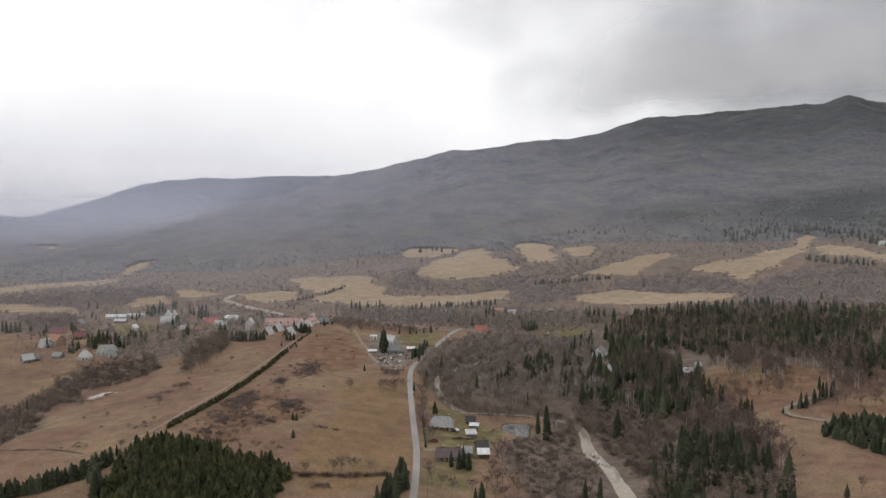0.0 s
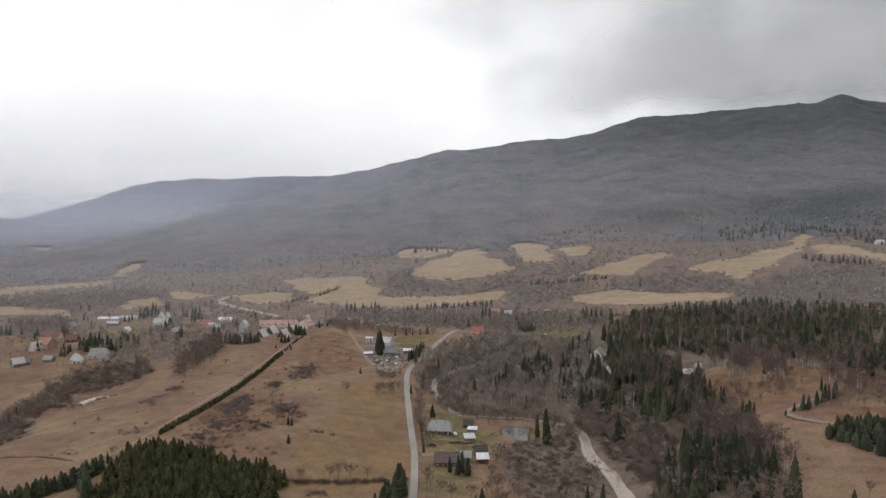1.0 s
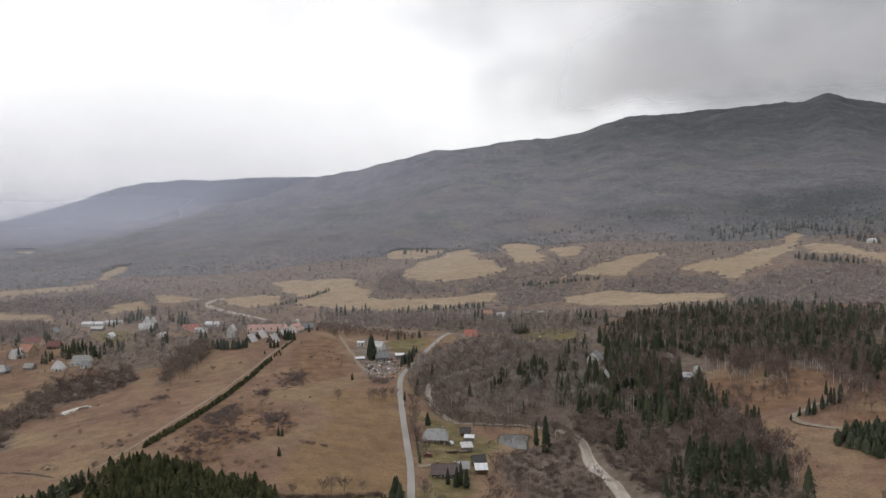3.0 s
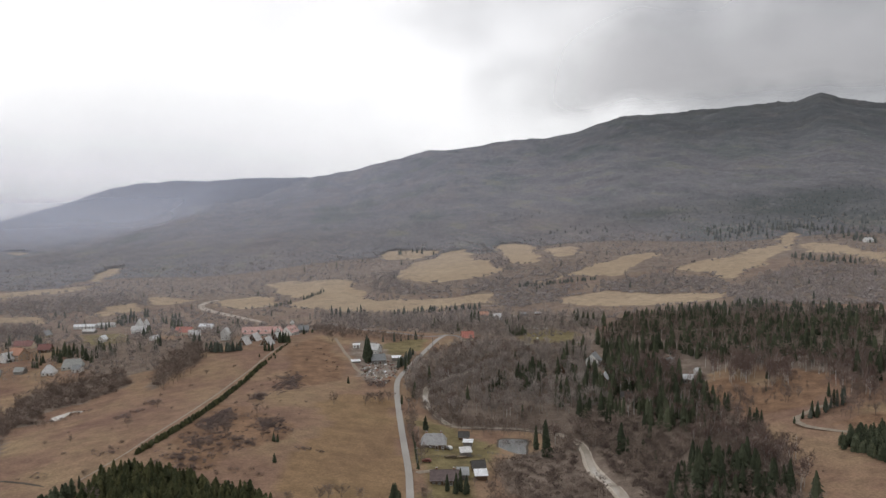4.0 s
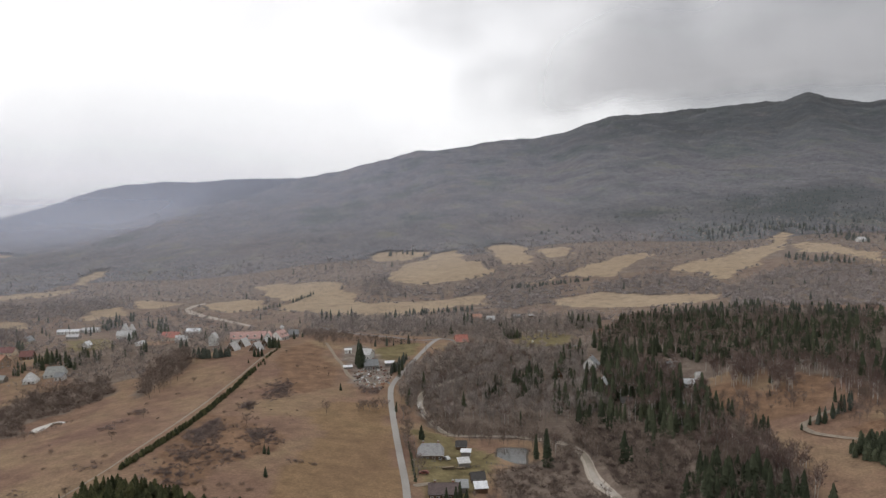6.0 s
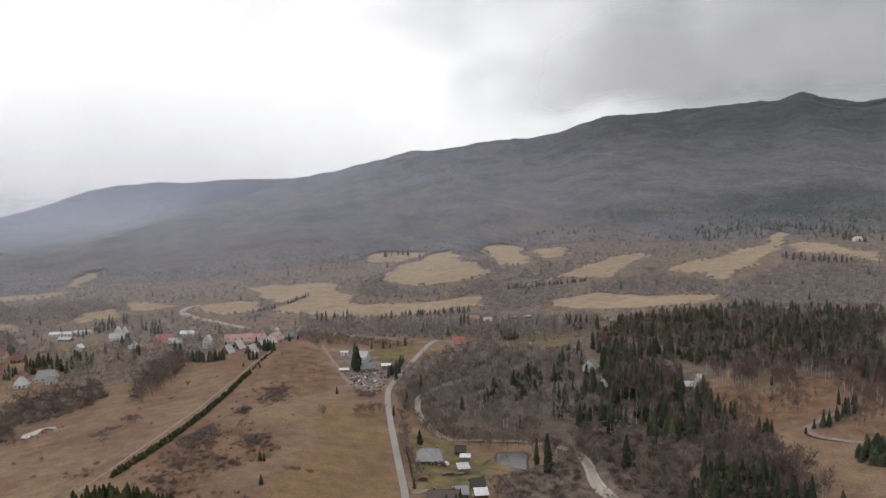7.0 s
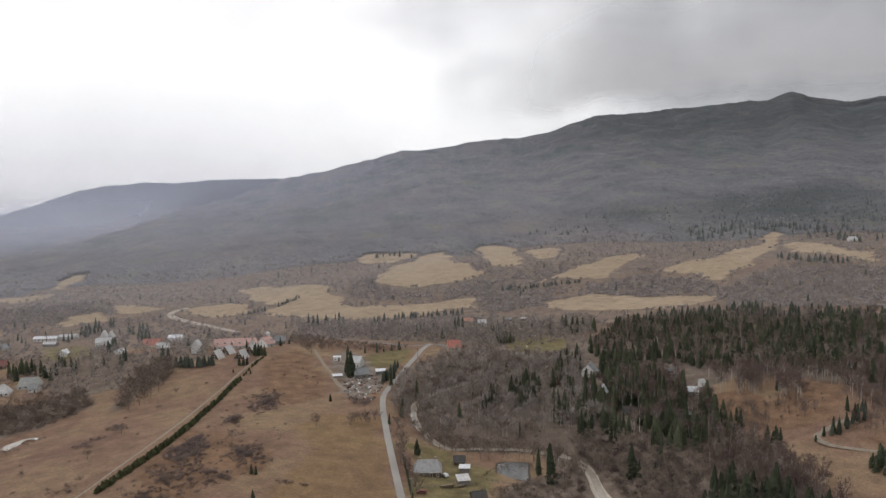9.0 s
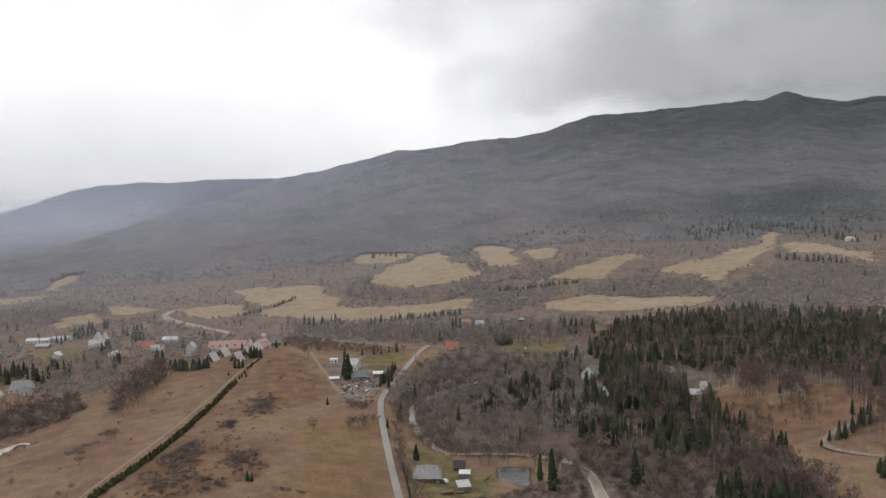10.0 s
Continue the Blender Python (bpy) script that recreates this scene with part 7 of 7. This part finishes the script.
def car(at, turn, paint, label):
    x, y = at
    root = new("car")
    root.matrix_world = pose(x, y, on_ground(x, y) + 0.05, 0, 0, turn)
    bm = prism(bmesh.new(), [(-2.1, 0.35), (2.1, 0.35), (2.1, 0.85), (1.2, 0.95), (0.7, 1.42), (-1.3, 1.45), (-2.0, 0.95), (-2.1, 0.8)], -0.85, 0.85)
    bmesh.ops.bevel(bm, geom=list(bm.edges), offset=0.06, segments=1, affect="EDGES")
    part("body", bm, paint, root)
    part("windscreen", slab(bmesh.new(), [(-0.7, 1.2, 0.97), (0.7, 1.2, 0.97), (0.62, 0.74, 1.4), (-0.62, 0.74, 1.4)], 0.02), GLASS, root)
    for g in (-1, 1):
        part("side_window", box(bmesh.new(), g * 0.86 - 0.02, g * 0.86 + 0.02, -1.2, 0.7, 0.98, 1.33), GLASS, root)
        for q in (-1.3, 1.3):
            bm = bmesh.new()
            bmesh.ops.create_cone(bm, cap_ends=True, segments=14, radius1=0.33, radius2=0.33, depth=0.22, matrix=pose(g * 0.8, q, 0.33, 0, 90, 0))
            part("wheel", bm, R_DARK, root)
    tagged(root, label, "car")


PAINT_WHITE = plain("white_car_paint", (0.72, 0.72, 0.70), 0.3, 1, 0.04)
PAINT_RED = plain("red_car_paint", (0.20, 0.075, 0.06), 0.5, 1, 0.1)
car((9.8, 382.3), 25, PAINT_WHITE, "pale car parked beside the grey-roofed house")
car((-1.5, 357.9), 80, PAINT_RED, "dull red car parked by the garden fence")
car((38.7, 620.0), 70, PAINT_WHITE, "white car parked below the red-roofed house")


# clutter of the farmyard: crates, sheets, barrels, vehicles' hulks
def clutter(poly, count, seed, label):
    rng = random.Random(seed)
    mats = [R_WHITE, R_PALE, CONCRETE, W_GREY, R_DARKRED, W_WOOD, W_WOOD, CONCRETE, W_WOOD, W_GREY, BRICK]
    p = np.array(poly)
    lo, hi = p.min(0), p.max(0)
    made = 0
    while made < count:
        x, y = rng.uniform(lo[0], hi[0]), rng.uniform(lo[1], hi[1])
        if not inside(np.array([x]), np.array([y]), poly)[0]:
            continue
        made += 1
        bm = bmesh.new()
        kind = rng.random()
        if kind < 0.55:
            w, d, h = rng.uniform(0.4, 1.5), rng.uniform(0.3, 0.9), rng.uniform(0.2, 0.9)
            box(bm, -w / 2, w / 2, -d / 2, d / 2, -0.1, h, 0.04)
            box(bm, -w / 2 - 0.05, w / 2 + 0.05, -d / 2 - 0.05, d / 2 + 0.05, h * 0.92, h + 0.04)
            name, cat = "crate", "crate"
        elif kind < 0.8:
            w, d = rng.uniform(0.7, 1.9), rng.uniform(0.5, 1.0)
            slab(bm, [(-w / 2, -d / 2, 0.25), (w / 2, -d / 2, 0.3), (w / 2, d / 2, 0.75), (-w / 2, d / 2, 0.6)], 0.5)
            name, cat = "sheet_stack", "sheet stack"
        else:
            bmesh.ops.create_cone(bm, cap_ends=True, segments=12, radius1=0.35, radius2=0.33, depth=0.95, matrix=pose(0, 0, 0.45))
            bmesh.ops.bevel(bm, geom=[e for e in bm.edges if e.calc_face_angle(0) > 1], offset=0.05, segments=1, affect="EDGES")
            name, cat = "barrel", "barrel"
        bmesh.ops.recalc_face_normals(bm, faces=bm.faces)
        me = bpy.data.meshes.new(name)
        bm.to_mesh(me)
        bm.free()
        me.materials.append(rng.choice(mats))
        ob = new(name, me)
        ob.matrix_world = pose(x, y, on_ground(x, y), rng.uniform(-6, 6), rng.uniform(-6, 6), rng.uniform(0, 360))
        tagged(ob, label, cat, cat + "s in the farmyard")


clutter([(-39.5, 536.1), (-32.6, 550.2), (-21.1, 552.6), (-14.8, 538.7), (-16.8, 512.9), (-27.9, 502.1), (-35.9, 509.5)], 140, 8, "discarded farmyard clutter lying on bare dirt")
clutter([(-39.0, 525.7), (-33.8, 534.4), (-34.2, 503.1), (-38.0, 507.6)], 16, 9, "timber and sheet scraps on bare dirt")
clutter([(-31.0, 509.3), (-18.6, 516.5), (-20.1, 498.9), (-27.5, 491.8)], 18, 10, "pale scraps lying beside the road bend")


# the spruces of the eastern wood and of the clump in the river bend
GROVE = np.concatenate([scattered(CLUMP, 4.8, 2, (9, 14)), scattered([(39.1, 490.7), (43.0, 506.0), (50.5, 509.8), (52.5, 495.3), (47.8, 486.3)], 5, 34, (6, 10)), scattered(EAST_WOOD, 5.5, 4, (9.1, 18.2), clump=-0.45), scattered(NORTH_EDGE, 10, 5, (10.4, 16.9), clump=-0.4)])
stand([spruce_tree(241, 11, 9, 0.17), spruce_tree(242, 11, 9, 0.2), spruce_tree(243, 12, 9, 0.155), spruce_tree(244, 11, 9, 0.22), spruce_tree(245, 12, 9, 0.18)],
      [((x, y), h) for x, y, h, w in GROVE], "dark spruce growing close among others", "spruce tree", "spruces of the eastern woods", 8)
